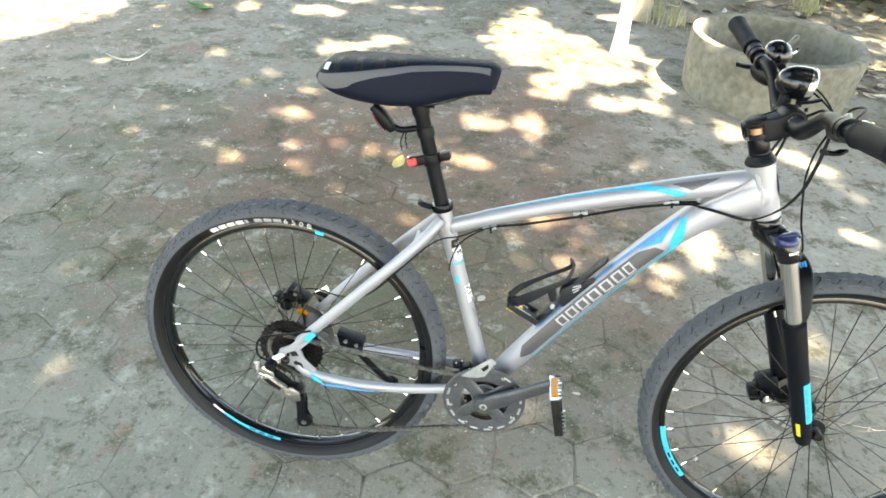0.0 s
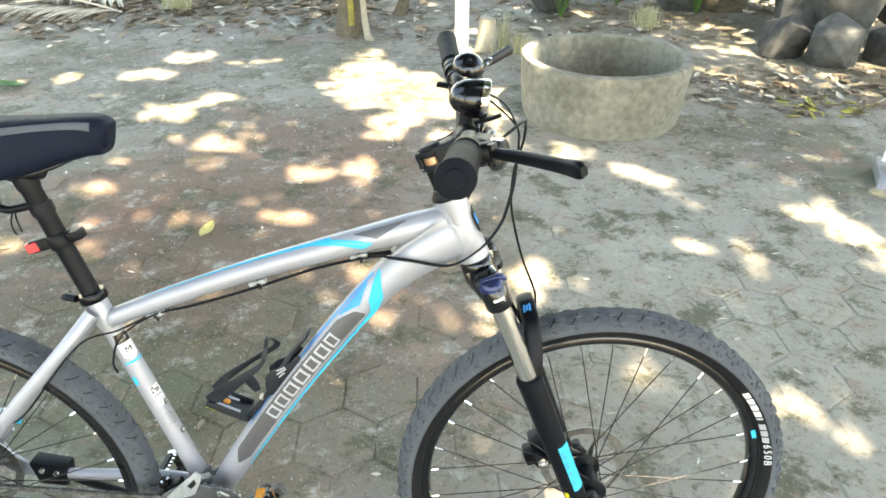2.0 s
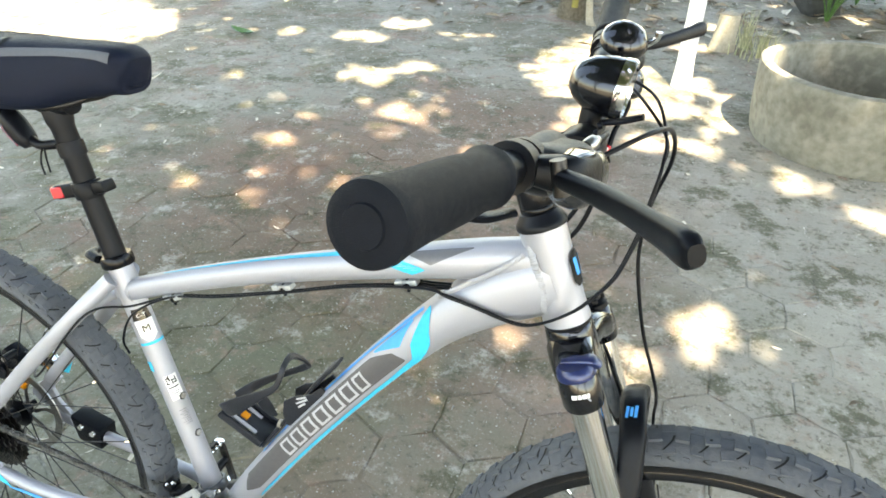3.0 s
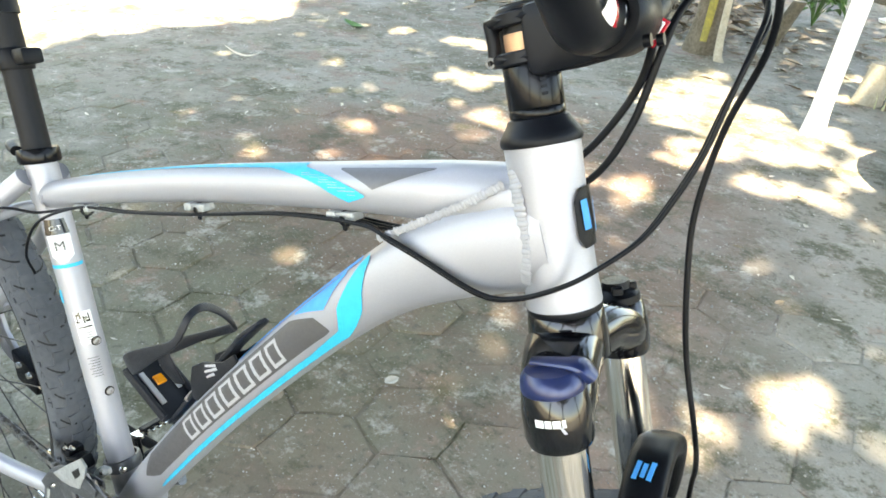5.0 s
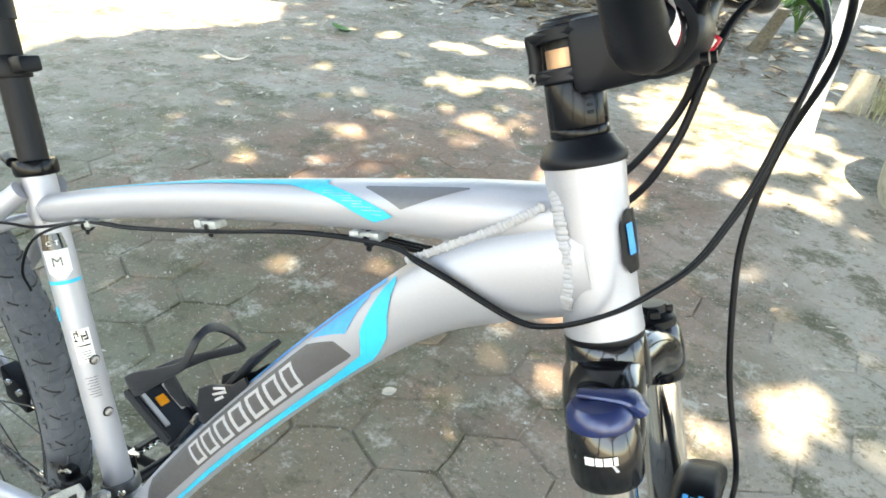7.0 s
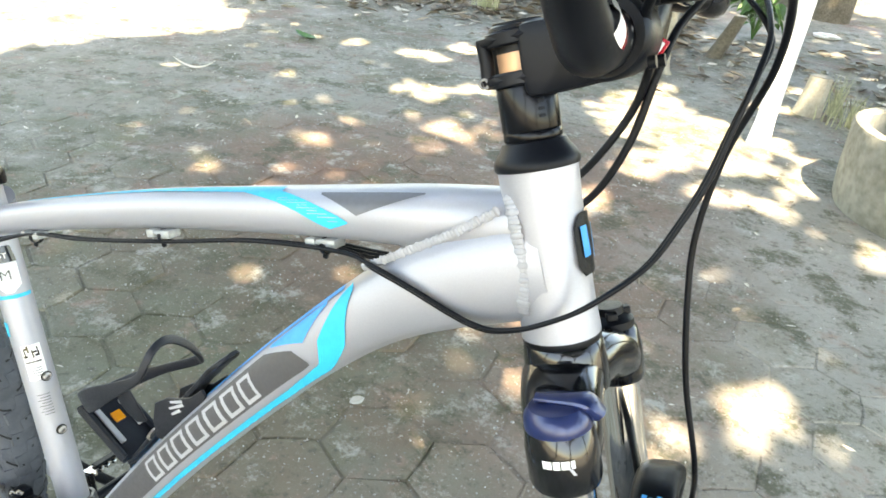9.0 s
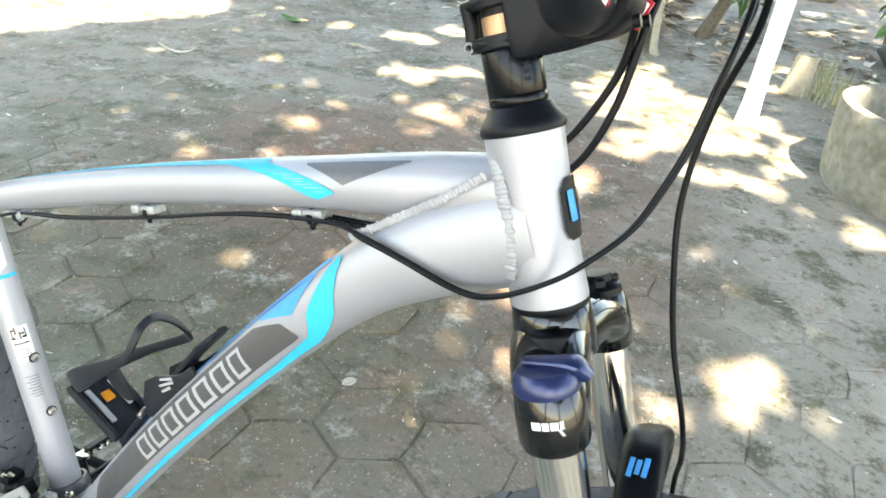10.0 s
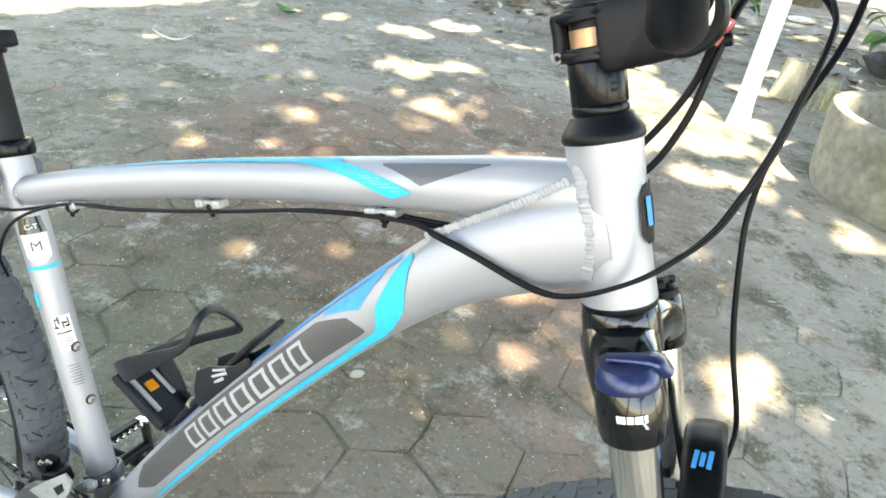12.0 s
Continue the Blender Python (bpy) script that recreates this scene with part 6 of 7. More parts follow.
for s in (-1, 1):
    part("clamp_ear", pipe([tuple(ST - FWD * 0.0190 - AXIS * 0.008 + Vector((0, s * 0.0085, 0))), tuple(ST - FWD * 0.0182 + AXIS * 0.003 + Vector((0, s * 0.0085, 0))), tuple(ST - FWD * 0.0190 + AXIS * 0.0145 + Vector((0, s * 0.0085, 0)))], 0.0042, 10, 4), MATTE, stem)
part("bar_clamp", turned([(0, 0.0158), (0, 0.0205), (0.003, 0.0225), (0.043, 0.0225), (0.046, 0.0205), (0.046, 0.0158)], CL + Vector((0, 0.023, 0)), RIGHT, 32), MATTE, stem, "matt black face plate clamp")
part("top_cap", turned([(0, 0), (0, 0.0170), (0.002, 0.0165), (0.004, 0.013), (0.004, 0)], ST + AXIS * 0.0185, AXIS, 30), MATTE, stem)
for d in (-0.0085,):
    part("pinch_bolt", turned([(0, 0), (0, .0034), (.003, .0034), (.003, .0018), (.001, .0018), (.001, 0)], ST + AXIS * d - FWD * 0.0200 + Vector((0, -0.0105, 0)), RIGHT, 14), CRANKM, stem, "steel pinch bolt")
for s in (-1, 1):
    for d in (-0.0165, 0.0165):
        part("face_bolt", turned([(0, 0), (0, .0036), (.004, .0036), (.004, 0)], CL + FWD * 0.019 + AXIS * d + Vector((0, s * 0.015, 0)), FWD, 12), MATTE, stem)
GR, GL = Vector((0.745, 0.395, 1.024)), Vector((0.755, 0.370, 1.052))
BEND = [(CL.x, 0, CL.z, 0.0156), (CL.x, 0.03, CL.z, 0.0156), (CL.x + 0.001, 0.055, CL.z + 0.002, 0.0150), (CL.x + 0.000, 0.085, CL.z + 0.018, 0.0130), (CL.x - 0.002, 0.120, CL.z + 0.042, 0.0115), (CL.x - 0.006, 0.155, CL.z + 0.058, 0.0111), (CL.x - 0.012, 0.22, CL.z + 0.068, 0.0111)]
bar_t = Tube([(GR.x, -GR.y, GR.z, 0.0111)] + [(x, -y, z - 0.085 * y, r) for x, y, z, r in BEND[::-1]] + BEND[1:] + [(*GL, 0.0111)], 8, (1, 0, 0))
bar = part("handlebar", bar_t.mesh(bmesh.new(), 24), MATTE, bike, "matt black riser handlebar with red and white marks")
bar_r = Tube([(x, -y, z, r) for x, y, z, r in BEND[1:4]], 8, (1, 0, 0))
for k in range(14):
    part("scale_mark", bar_r.decal(bmesh.new(), [(0.02, 20 + 22 * k, 31 + 22 * k), (0.055, 20 + 22 * k, 31 + 22 * k)], 2, 0.0004), LIGHTD, bar, "pale clamp scale mark")
part("decal", bar_r.decal(bmesh.new(), [(0.34, 110, 215), (0.42, 110, 215)], 8, 0.0004), REDL, bar, "red printed band")
part("decal", bar_r.decal(bmesh.new(), [(0.43, 116, 208), (0.70, 116, 208)], 8, 0.0004), WHITE, bar, "white printed block")


def bar_side(s, name_lever):
    """Grip, brake lever and shifter at one end of the bar; s: -1 on the right."""
    end, low = (GR, 0.019) if s < 0 else (GL, 0.0)
    P = lambda u: Vector((CL.x - 0.012 + (end.x - CL.x + 0.012) * u, s * (0.22 + (end.y - 0.22) * u), CL.z + 0.068 - low + (end.z - CL.z - 0.068 + low) * u))
    d = (P(1) - P(0)).normalized()
    g = part("grip", turned([(0, 0.0115), (0, 0.0170), (0.004, 0.0180), (0.009, 0.0165), (0.016, 0.0160), (0.05, 0.0168), (0.085, 0.0166), (0.112, 0.0172), (0.122, 0.0182), (0.127, 0.0176), (0.129, 0.014), (0.129, 0)], P(1) - d * 0.127, d, 30), GRIP, bike, "black rubber grip")
    part("end_plug", turned([(0, 0), (0, 0.0095), (0.0014, 0.0088), (0.0016, 0)], P(1) + d * 0.0018, d, 24), GRIP, g)
    c = P(0.05)
    up = Vector((-0.25, 0, 1)).normalized()
    fw = Vector((0.93, 0, -0.05)).normalized()
    lev = part("brake_lever", turned([(0, 0.0112), (0, 0.0165), (0.014, 0.0165), (0.014, 0.0112)], c - d * 0.007, d, 24), MATTE, bike, "black hydraulic brake lever")
    part("reservoir", Tube([(*(c + fw * 0.012 - d * 0.004), 0.009, 0.010), (*(c + fw * 0.030 - d * 0.012), 0.012, 0.012), (*(c + fw * 0.034 - d * 0.040), 0.011, 0.012), (*(c + fw * 0.030 - d * 0.062), 0.007, 0.008)], 6, tuple(up), 3).mesh(bmesh.new(), 16), PLASTIC, lev)
    q0 = c + fw * 0.030 + d * 0.004
    part("lever_blade", Tube([(*q0, 0.006, 0.005), (*(q0 + fw * 0.024 + d * 0.022), 0.007, 0.005), (*(q0 + fw * 0.044 + d * 0.046), 0.0075, 0.0045), (*(q0 + fw * 0.066 + d * 0.078), 0.008, 0.0045), (*(q0 + fw * 0.079 + d * 0.098), 0.009, 0.0055), (*(q0 + fw * 0.083 + d * 0.105), 0.005, 0.004)], 6, tuple(up), 2.8).mesh(bmesh.new(), 16), PLASTIC, lev, "black two-finger lever blade")
    part("lever_pivot", turned([(0, 0), (0, .005), (.022, .005), (.022, 0)], q0 + up * 0.011, -up, 14), DARKST, lev)
    e = P(-0.02)
    sh = bmesh.new()
    turned([(0, 0.0112), (0, 0.0160), (0.012, 0.0160), (0.012, 0.0112)], P(-0.06) - d * 0.006, d, 22, sh)
    Tube([(CL.x + 0.015, s * 0.146, 0.983 + 0.006, 0.008, 0.008), (CL.x + 0.012, s * 0.153, 0.981 + 0.006, 0.019, 0.0155), (CL.x + 0.005, s * 0.180, 0.982 + 0.006, 0.021, 0.0175), (CL.x - 0.003, s * 0.206, 0.988 + 0.006, 0.019, 0.0155), (CL.x - 0.007, s * 0.219, 0.994 + 0.006, 0.009, 0.008)], 7, (1, 0, 0), 2.6).mesh(sh, 22)
    shf = part("gear_shifter", sh, PLASTIC, bike, "black trigger shifter")
    part("shift_paddle", Tube([(*(e - up * 0.030 - fw * 0.004 + d * 0.012), 0.008, 0.003), (*(e - up * 0.034 - fw * 0.018 + d * 0.022), 0.010, 0.003), (*(e - up * 0.034 - fw * 0.034 + d * 0.026), 0.009, 0.004)], 6, tuple(d), 2.6).mesh(bmesh.new(), 14), PLASTIC, shf, "black thumb paddle")
    part("shifter_cover", Tube([(CL.x + 0.030, s * 0.158, 0.983 + 0.006, 0.007, 0.010), (CL.x + 0.027, s * 0.174, 0.980 + 0.006, 0.013, 0.0165), (CL.x + 0.021, s * 0.204, 0.982 + 0.006, 0.013, 0.0165), (CL.x + 0.015, s * 0.222, 0.987 + 0.006, 0.008, 0.011)], 6, (1, 0, 0), 2.6).mesh(bmesh.new(), 18), SMOKED, shf, "smoked glossy cover")
    part("cable_adjuster", turned([(0, 0), (0, .0045), (.004, .0055), (.010, .0055), (.012, .004), (.016, .003), (.016, 0)], Vector((CL.x + 0.020, s * 0.146, 0.996)), (0.4, -s, 0.2), 14), STEEL, shf, "ribbed cable adjuster")
    part("reservoir_cap", Tube([(*(c + fw * 0.034 - d * 0.010 + up * 0.010), 0.006, 0.003), (*(c + fw * 0.036 - d * 0.030 + up * 0.012), 0.009, 0.003), (*(c + fw * 0.034 - d * 0.050 + up * 0.010), 0.006, 0.003)], 5, tuple(fw), 3).mesh(bmesh.new(), 14), GLOSS, lev, "gloss black reservoir cap")
    return P


PR = bar_side(-1, "right")
PL = bar_side(1, "left")

bm = bmesh.new()
box(bm, (0.013, 0.0016, 0.017), pose(CL.x + 0.017, 0.026, CL.z - 0.004, 0, 20, 0), 0.0005, 1)
lb = part("label_plate", bm, REDL, bar, "red label with a white block")
bm = bmesh.new()
box(bm, (0.008, 0.0016, 0.011), pose(CL.x + 0.018, 0.0242, CL.z - 0.003, 0, 20, 0), 0.0005, 1)
part("label_block", bm, WHITE, bar, "white plain block")
# bell, front lamp
bc = PL(-0.28) + Vector((0.020, 0, 0.018))
bell = part("bell", turned([(0, 0.0), (0.0, 0.026), (0.004, 0.0265), (0.012, 0.0245), (0.020, 0.017), (0.0245, 0.007), (0.025, 0)], bc, (0.25, -0.45, 0.9), 32), GLOSS, bike, "black domed bicycle bell")
part("bell_clamp", turned([(0, 0.0112), (0, 0.0145), (0.012, 0.0145), (0.012, 0.0112)], PL(-0.28), (0, 1, 0), 20), PLASTIC, bell)
part("striker", Tube([(*(bc + Vector((0.024, 0.004, 0.0))), 0.003), (*(bc + Vector((0.034, 0.002, 0.008))), 0.003), (*(bc + Vector((0.036, 0.0, 0.016))), 0.004)], 4).mesh(bmesh.new(), 8), CHROME, bell)
lc = Vector((0.775, 0.048, 1.006))
lax = Vector((0.97, -0.05, -0.14)).normalized()
lamp = part("front_lamp", turned([(0, 0), (0.001, 0.010), (0.008, 0.019), (0.020, 0.0255), (0.036, 0.0285), (0.048, 0.0288), (0.050, 0.027), (0.050, 0)], lc - lax * 0.024, lax, 36), GLOSS, bike, "gloss black bullet headlamp with a chrome rim")
part("lamp_rim", turned([(0, 0.0272), (0, 0.0295), (0.008, 0.0300), (0.011, 0.0285), (0.011, 0.0262), (0.003, 0.022), (0.001, 0)], lc + lax * 0.022, lax, 36), CHROME, lamp, "chrome rim and reflector")
part("lamp_bracket", Tube([(*(lc - Vector((0, 0, 0.024))), 0.008, 0.010), (*(lc - Vector((0, 0, 0.044))), 0.009, 0.012), (CL.x, 0.052, CL.z + 0.004, 0.013, 0.016)], 5).mesh(bmesh.new(), 14), PLASTIC, lamp)
part("bracket_lever", Tube([(*(CL + Vector((0.012, 0.030, 0.022))), 0.006, 0.003), (*(CL + Vector((0.034, 0.026, 0.028))), 0.008, 0.003), (*(CL + Vector((0.05, 0.024, 0.034))), 0.006, 0.003)], 5).mesh(bmesh.new(), 12), PLASTIC, lamp)

# ---- cables and hoses ----


def cable(points, r, label, name="cable"):
    part(name, pipe(points, r, 10, 9, (0.2, 0.9, 0.35)), PLASTIC, bike, label)


UNDER = [(0.632, -0.024, 0.785), (0.55, -0.018, 0.765), (0.46, -0.016, 0.735), (0.36, -0.016, 0.705), (0.288, -0.018, 0.688)]
LOOP = [(0.8475, 0.030, 0.968), (0.849, 0.006, 0.946), (0.846, -0.002, 0.915), (0.843, -0.006, 0.889), (0.836, -0.012, 0.862), (0.827, -0.020, 0.838), (0.810, -0.030, 0.816), (0.793, -0.034, 0.799), (0.766, -0.034, 0.780), (0.740, -0.034, 0.774), (0.692, -0.033, 0.783), (0.664, -0.031, 0.787)]
cable([PL(-0.40) + Vector((0.02, 0, -0.004)), (0.830, 0.090, 0.992)] + LOOP + UNDER + [(0.240, -0.034, 0.660), (0.222, -0.040, 0.62), (0.2185, -0.032, 0.590)], 0.0016, "black outer cable looping past the head tube")
cable([PL(-0.46) + Vector((0.02, 0, -0.004)), (0.818, 0.082, 0.990)] + [(x - 0.0022 + 0.0032 * max(0.0, (z - 0.9) / 0.07), y + 0.0030, z - 0.0030) for x, y, z in LOOP] + [(x, y + 0.009, z - 0.002) for x, y, z in UNDER] + [(0.235, -0.028, 0.668), (0.18, -0.055, 0.655), (0.06, -0.050, 0.52), (-0.02, 0.0, 0.47), (-0.075, 0.050, 0.445), (-0.115, 0.055, 0.44)], 0.0016, "black rear brake hose along the frame", "brake_hose")
for dy in (-0.006, 0.0, 0.006):
    cable([(0.622, dy - 0.004, 0.779), (0.650, dy - 0.006, 0.783), (0.690, dy - 0.006, 0.789)], 0.0016, "bare inner cable under the top tube", "inner_cable")
cable([PR(-0.40) + Vector((0.025, 0, -0.006)), (0.838, -0.10, 1.002), (0.852, -0.03, 0.985), (0.856, 0.010, 0.950), (0.846, 0.026, 0.900), (0.844, 0.030, 0.850), (0.851, 0.030, 0.808), (0.866, 0.032, 0.752), (0.888, 0.036, 0.694), (0.897, 0.062, 0.650), (0.902, 0.084, 0.60), (0.925, 0.088, 0.48), (0.938, 0.075, 0.39), (0.932, 0.066, 0.366)], 0.0020, "black front brake hose", "brake_hose")
cable([PR(-0.40) + Vector((0.012, 0, -0.014)), (0.800, -0.060, 0.985), (0.792, -0.020, 0.965), (0.792, 0.030, 0.945), (0.789, 0.042, 0.915), (0.778, 0.042, 0.885), (0.762, 0.038, 0.858), (0.735, 0.030, 0.835), (0.70, 0.028, 0.815)], 0.0026, "black shifter cable round the far side")
cable([PL(-0.34) + Vector((0.014, 0, -0.014)), (0.806, 0.085, 0.985), (0.799, 0.055, 0.960), (0.796, 0.044, 0.935), (0.791, 0.042, 0.890), (0.776, 0.040, 0.850), (0.748, 0.032, 0.826), (0.70, 0.028, 0.80)], 0.0026, "black shifter cable round the far side")
cable([(-0.150, -0.088, 0.330), (-0.178, -0.086, 0.345), (-0.172, -0.080, 0.385), (-0.12, -0.074, 0.400), (-0.06, -0.074, 0.42)], 0.0025, "rear derailleur cable")
for x in (0.290, 0.456, 0.613):
    bm = bmesh.new()
    z = top_t.at(top_t.find(x), 270).z
    for e in (-1, 1):
        box(bm, (0.009, 0.013, 0.007), pose(x + e * 0.0085, -0.012, z - 0.002 + e * 0.002, 0, -17, 0), 0.002, 2)
    box(bm, (0.012, 0.011, 0.004), pose(x, -0.012, z - 0.001, 0, -17, 0), 0.001, 1)
    cg = part("cable_guide", bm, ALLOY, bike, "silver cable guide")
    bm = bmesh.new()
    turned([(0, 0.0052), (0, 0.0064), (0.003, 0.0064), (0.003, 0.0052)], (x, -0.012, z - 0.005), (1, 0, 0.3), 16, bm)
    box(bm, (0.004, 0.003, 0.004), pose(x + 0.003, -0.014, z - 0.0115), 0.0008, 1)
    part("zip_tie", bm, PLASTIC, cg, "black zip tie")

# ---- seat post and saddle ----
SP = (Vector((0.143, 0, 0.915)) - Vector((0.194, 0, 0.716))).normalized()
post0 = Vector((0.1945, 0, 0.714))
post = part("seat_post", turned([(0, 0.0140), (0.185, 0.0140), (0.193, 0.0165), (0.207, 0.0165), (0.211, 0.010), (0.211, 0)], post0, SP, 30), MATTE, bike, "black alloy seat post")
part("post_head", Tube([(0.125, 0, 0.918, 0.014, 0.010), (0.148, 0, 0.922, 0.017, 0.013), (0.172, 0, 0.920, 0.013, 0.009)], 5).mesh(bmesh.new(), 16), MATTE, post)
sc = part("seat_clamp", turned([(0, 0.0175), (0, 0.0200), (0.003, 0.0212), (0.013, 0.0212), (0.016, 0.0200), (0.016, 0.0145)], post0 - SP * 0.006, SP, 30), SATIN, bike, "black quick-release seat clamp")
part("clamp_lever", Tube([(*(post0 + Vector((-0.020, -0.012, 0.003))), 0.006, 0.006), (*(post0 + Vector((-0.040, -0.004, 0.004))), 0.008, 0.006), (*(post0 + Vector((-0.046, 0.012, 0.002))), 0.006, 0.005)], 5).mesh(bmesh.new(), 12), PLASTIC, sc)
sad_t = Tube([(-0.028, 0, 0.972, 0.030, 0.011), (-0.020, 0, 0.967, 0.060, 0.022), (0.008, 0, 0.962, 0.076, 0.032), (0.05, 0, 0.958, 0.076, 0.038), (0.10, 0, 0.956, 0.062, 0.042), (0.15, 0, 0.960, 0.046, 0.041), (0.20, 0, 0.968, 0.037, 0.034), (0.245, 0, 0.974, 0.033, 0.029), (0.272, 0, 0.974, 0.028, 0.026), (0.281, 0, 0.972, 0.014, 0.015)], 8, (0, 1, 0), 3.0)
saddle = part("saddle", sad_t.mesh(bmesh.new(), 44), SADDLE, bike, "dark navy padded saddle with grey bands")
f = sad_t.find
part("band", sad_t.decal(bmesh.new(), [(f(-0.022), -30, 4), (f(-0.01), -26, 8), (f(0.03), -4, 22), (f(0.08), 16, 36), (f(0.14), 26, 44), (f(0.20), 26, 46), (f(0.25), 20, 44), (f(0.268), 14, 42)], 8, 0.0012), SADGREY, saddle, "grey side band")
part("band", sad_t.decal(bmesh.new(), [(f(-0.022), 176, 210), (f(-0.01), 172, 206), (f(0.03), 158, 184), (f(0.08), 144, 164), (f(0.14), 136, 154), (f(0.20), 134, 154), (f(0.25), 136, 160), (f(0.268), 138, 166)], 8, 0.0012), SADGREY, saddle, "grey side band")
for x, lo in ((0.004, 24), (0.040, 31), (0.076, 40), (0.112, 48)):
    for s in (1, -1):
        a0, a1 = (lo, 80) if s > 0 else (180 - lo, 100)
        part("groove", sad_t.decal(bmesh.new(), [(f(x) + 0.012, a0, a0 + (a1 - a0) * 0.05), (f(x), a0, a1), (f(x + 0.010), a0, a1), (f(x + 0.010) + 0.012, a0, a0 + (a1 - a0) * 0.05)], 6, 0.0012), WALL, saddle, "dark embossed groove")
part("decal", sad_t.decal(bmesh.new(), [(f(-0.014), 22, 52), (f(-0.006), 22, 52)], 5, 0.0016), WHITE, saddle, "white rear tab")
for s in (-1, 1):
    part("rail", pipe([(0.02, s * 0.022, 0.948), (0.06, s * 0.022, 0.928), (0.13, s * 0.022, 0.920), (0.19, s * 0.020, 0.930), (0.25, s * 0.010, 0.955)], 0.0035, 10), DARKST, saddle, "dark steel rail")
# rear lamps under the saddle
rl = part("rear_reflector", Tube([(0.060, -0.004, 0.905, 0.012, 0.008), (0.075, -0.006, 0.892, 0.014, 0.011), (0.090, -0.006, 0.872, 0.013, 0.010), (0.096, -0.006, 0.862, 0.009, 0.006)], 6, (0, 1, 0), 3).mesh(bmesh.new(), 18), PLASTIC, bike, "black rear lamp with a dark red lens")
part("lens", Tube([(0.060, -0.006, 0.894, 0.010, 0.002), (0.070, -0.006, 0.877, 0.011, 0.002), (0.082, -0.006, 0.862, 0.009, 0.002)], 5, (0, 1, 0), 3).mesh(bmesh.new(), 14), DIMRED, rl, "dark red lens")
part("bracket", pipe([(0.092, -0.004, 0.872), (0.110, -0.006, 0.866), (0.128, -0.004, 0.868), (0.146, 0, 0.872)], 0.0065, 12), PLASTIC, rl)
part("clamp_band", turned([(0, 0.0140), (0, 0.0165), (0.018, 0.0165), (0.018, 0.0140)], post0 + SP * 0.148, SP, 24), PLASTIC, rl)
part("cord", pipe([(0.115, -0.012, 0.828), (0.112, -0.011, 0.845), (0.120, -0.010, 0.866), (0.128, -0.008, 0.872)], 0.0013, 8), PLASTIC, rl, "loose black cord")
part("cord", pipe([(0.124, -0.011, 0.832), (0.121, -0.010, 0.850), (0.122, -0.010, 0.868)], 0.0012, 8), PLASTIC, rl, "loose black cord")
pa = post0 + SP * 0.092
tl = part("tail_lamp", turned([(0, 0.0140), (0, 0.0172), (0.002, 0.0180), (0.020, 0.0180), (0.022, 0.0172), (0.022, 0.0140)], pa, SP, 28), PLASTIC, bike, "black clip-on tail lamp with a red lens")
bm = bmesh.new()
box(bm, (0.038, 0.024, 0.019), along(pa + SP * 0.011 + Vector((-0.022, -0.004, -0.003)), pa + SP * 0.011 + Vector((-1, -0.15, -0.25)), (0, 1, 0)), 0.004, 3)
part("housing", bm, PLASTIC, tl)
bm = bmesh.new()
box(bm, (0.008, 0.022, 0.016), along(pa + SP * 0.011 + Vector((-0.040, -0.007, -0.007)), pa + SP * 0.011 + Vector((-1, -0.15, -0.25)), (0, 1, 0)), 0.002, 2)
box(bm, (0.018, 0.003, 0.015), along(pa + SP * 0.011 + Vector((-0.034, -0.0170, -0.006)), pa + SP * 0.011 + Vector((-1, -0.15, -0.25)), (0, 1, 0)), 0.0008, 1)
part("lens", bm, REDL, tl, "red lens")
bm = bmesh.new()
box(bm, (0.020, 0.022, 0.016), along(pa + SP * 0.011 + Vector((0.026, 0, 0.008)), pa + SP * 0.011 + Vector((1, 0, 0.3)), (0, 1, 0)), 0.004, 2)
part("clasp", bm, PLASTIC, tl)

# ---- bottle cage on the down tube ----
cage = part("bottle_cage", Tube([(0.404, 0, 0.468, 0.012, 0.003), (0.432, 0, 0.510, 0.014, 0.0035), (0.468, 0, 0.566, 0.014, 0.0035), (0.490, -0.002, 0.600, 0.010, 0.0035), (0.500, -0.003, 0.614, 0.011, 0.0035), (0.510, -0.003, 0.628, 0.0145, 0.0035), (0.520, -0.003, 0.640, 0.0135, 0.003), (0.525, -0.003, 0.647, 0.006, 0.002)], 6, (0, 1, 0), 3).mesh(bmesh.new(), 16), CAGEP, bike, "black plastic bottle cage with an orange insert")
toe = along((0.374, 0.004, 0.493), (0.339, 0.004, 0.512), (0, 1, 0))
up_ = 1 if toe.col[2].z > 0 else -1
bm = bmesh.new()
box(bm, (0.076, 0.046, 0.005), toe, 0.002, 2)
part("cage_toe", bm, CAGEP, cage)
for s in (-1, 1):
    bm = bmesh.new()
    box(bm, (0.070, 0.004, 0.012), toe @ pose(0, s * 0.022, up_ * 0.004), 0.0015, 2)
    part("toe_side", bm, CAGEP, cage)
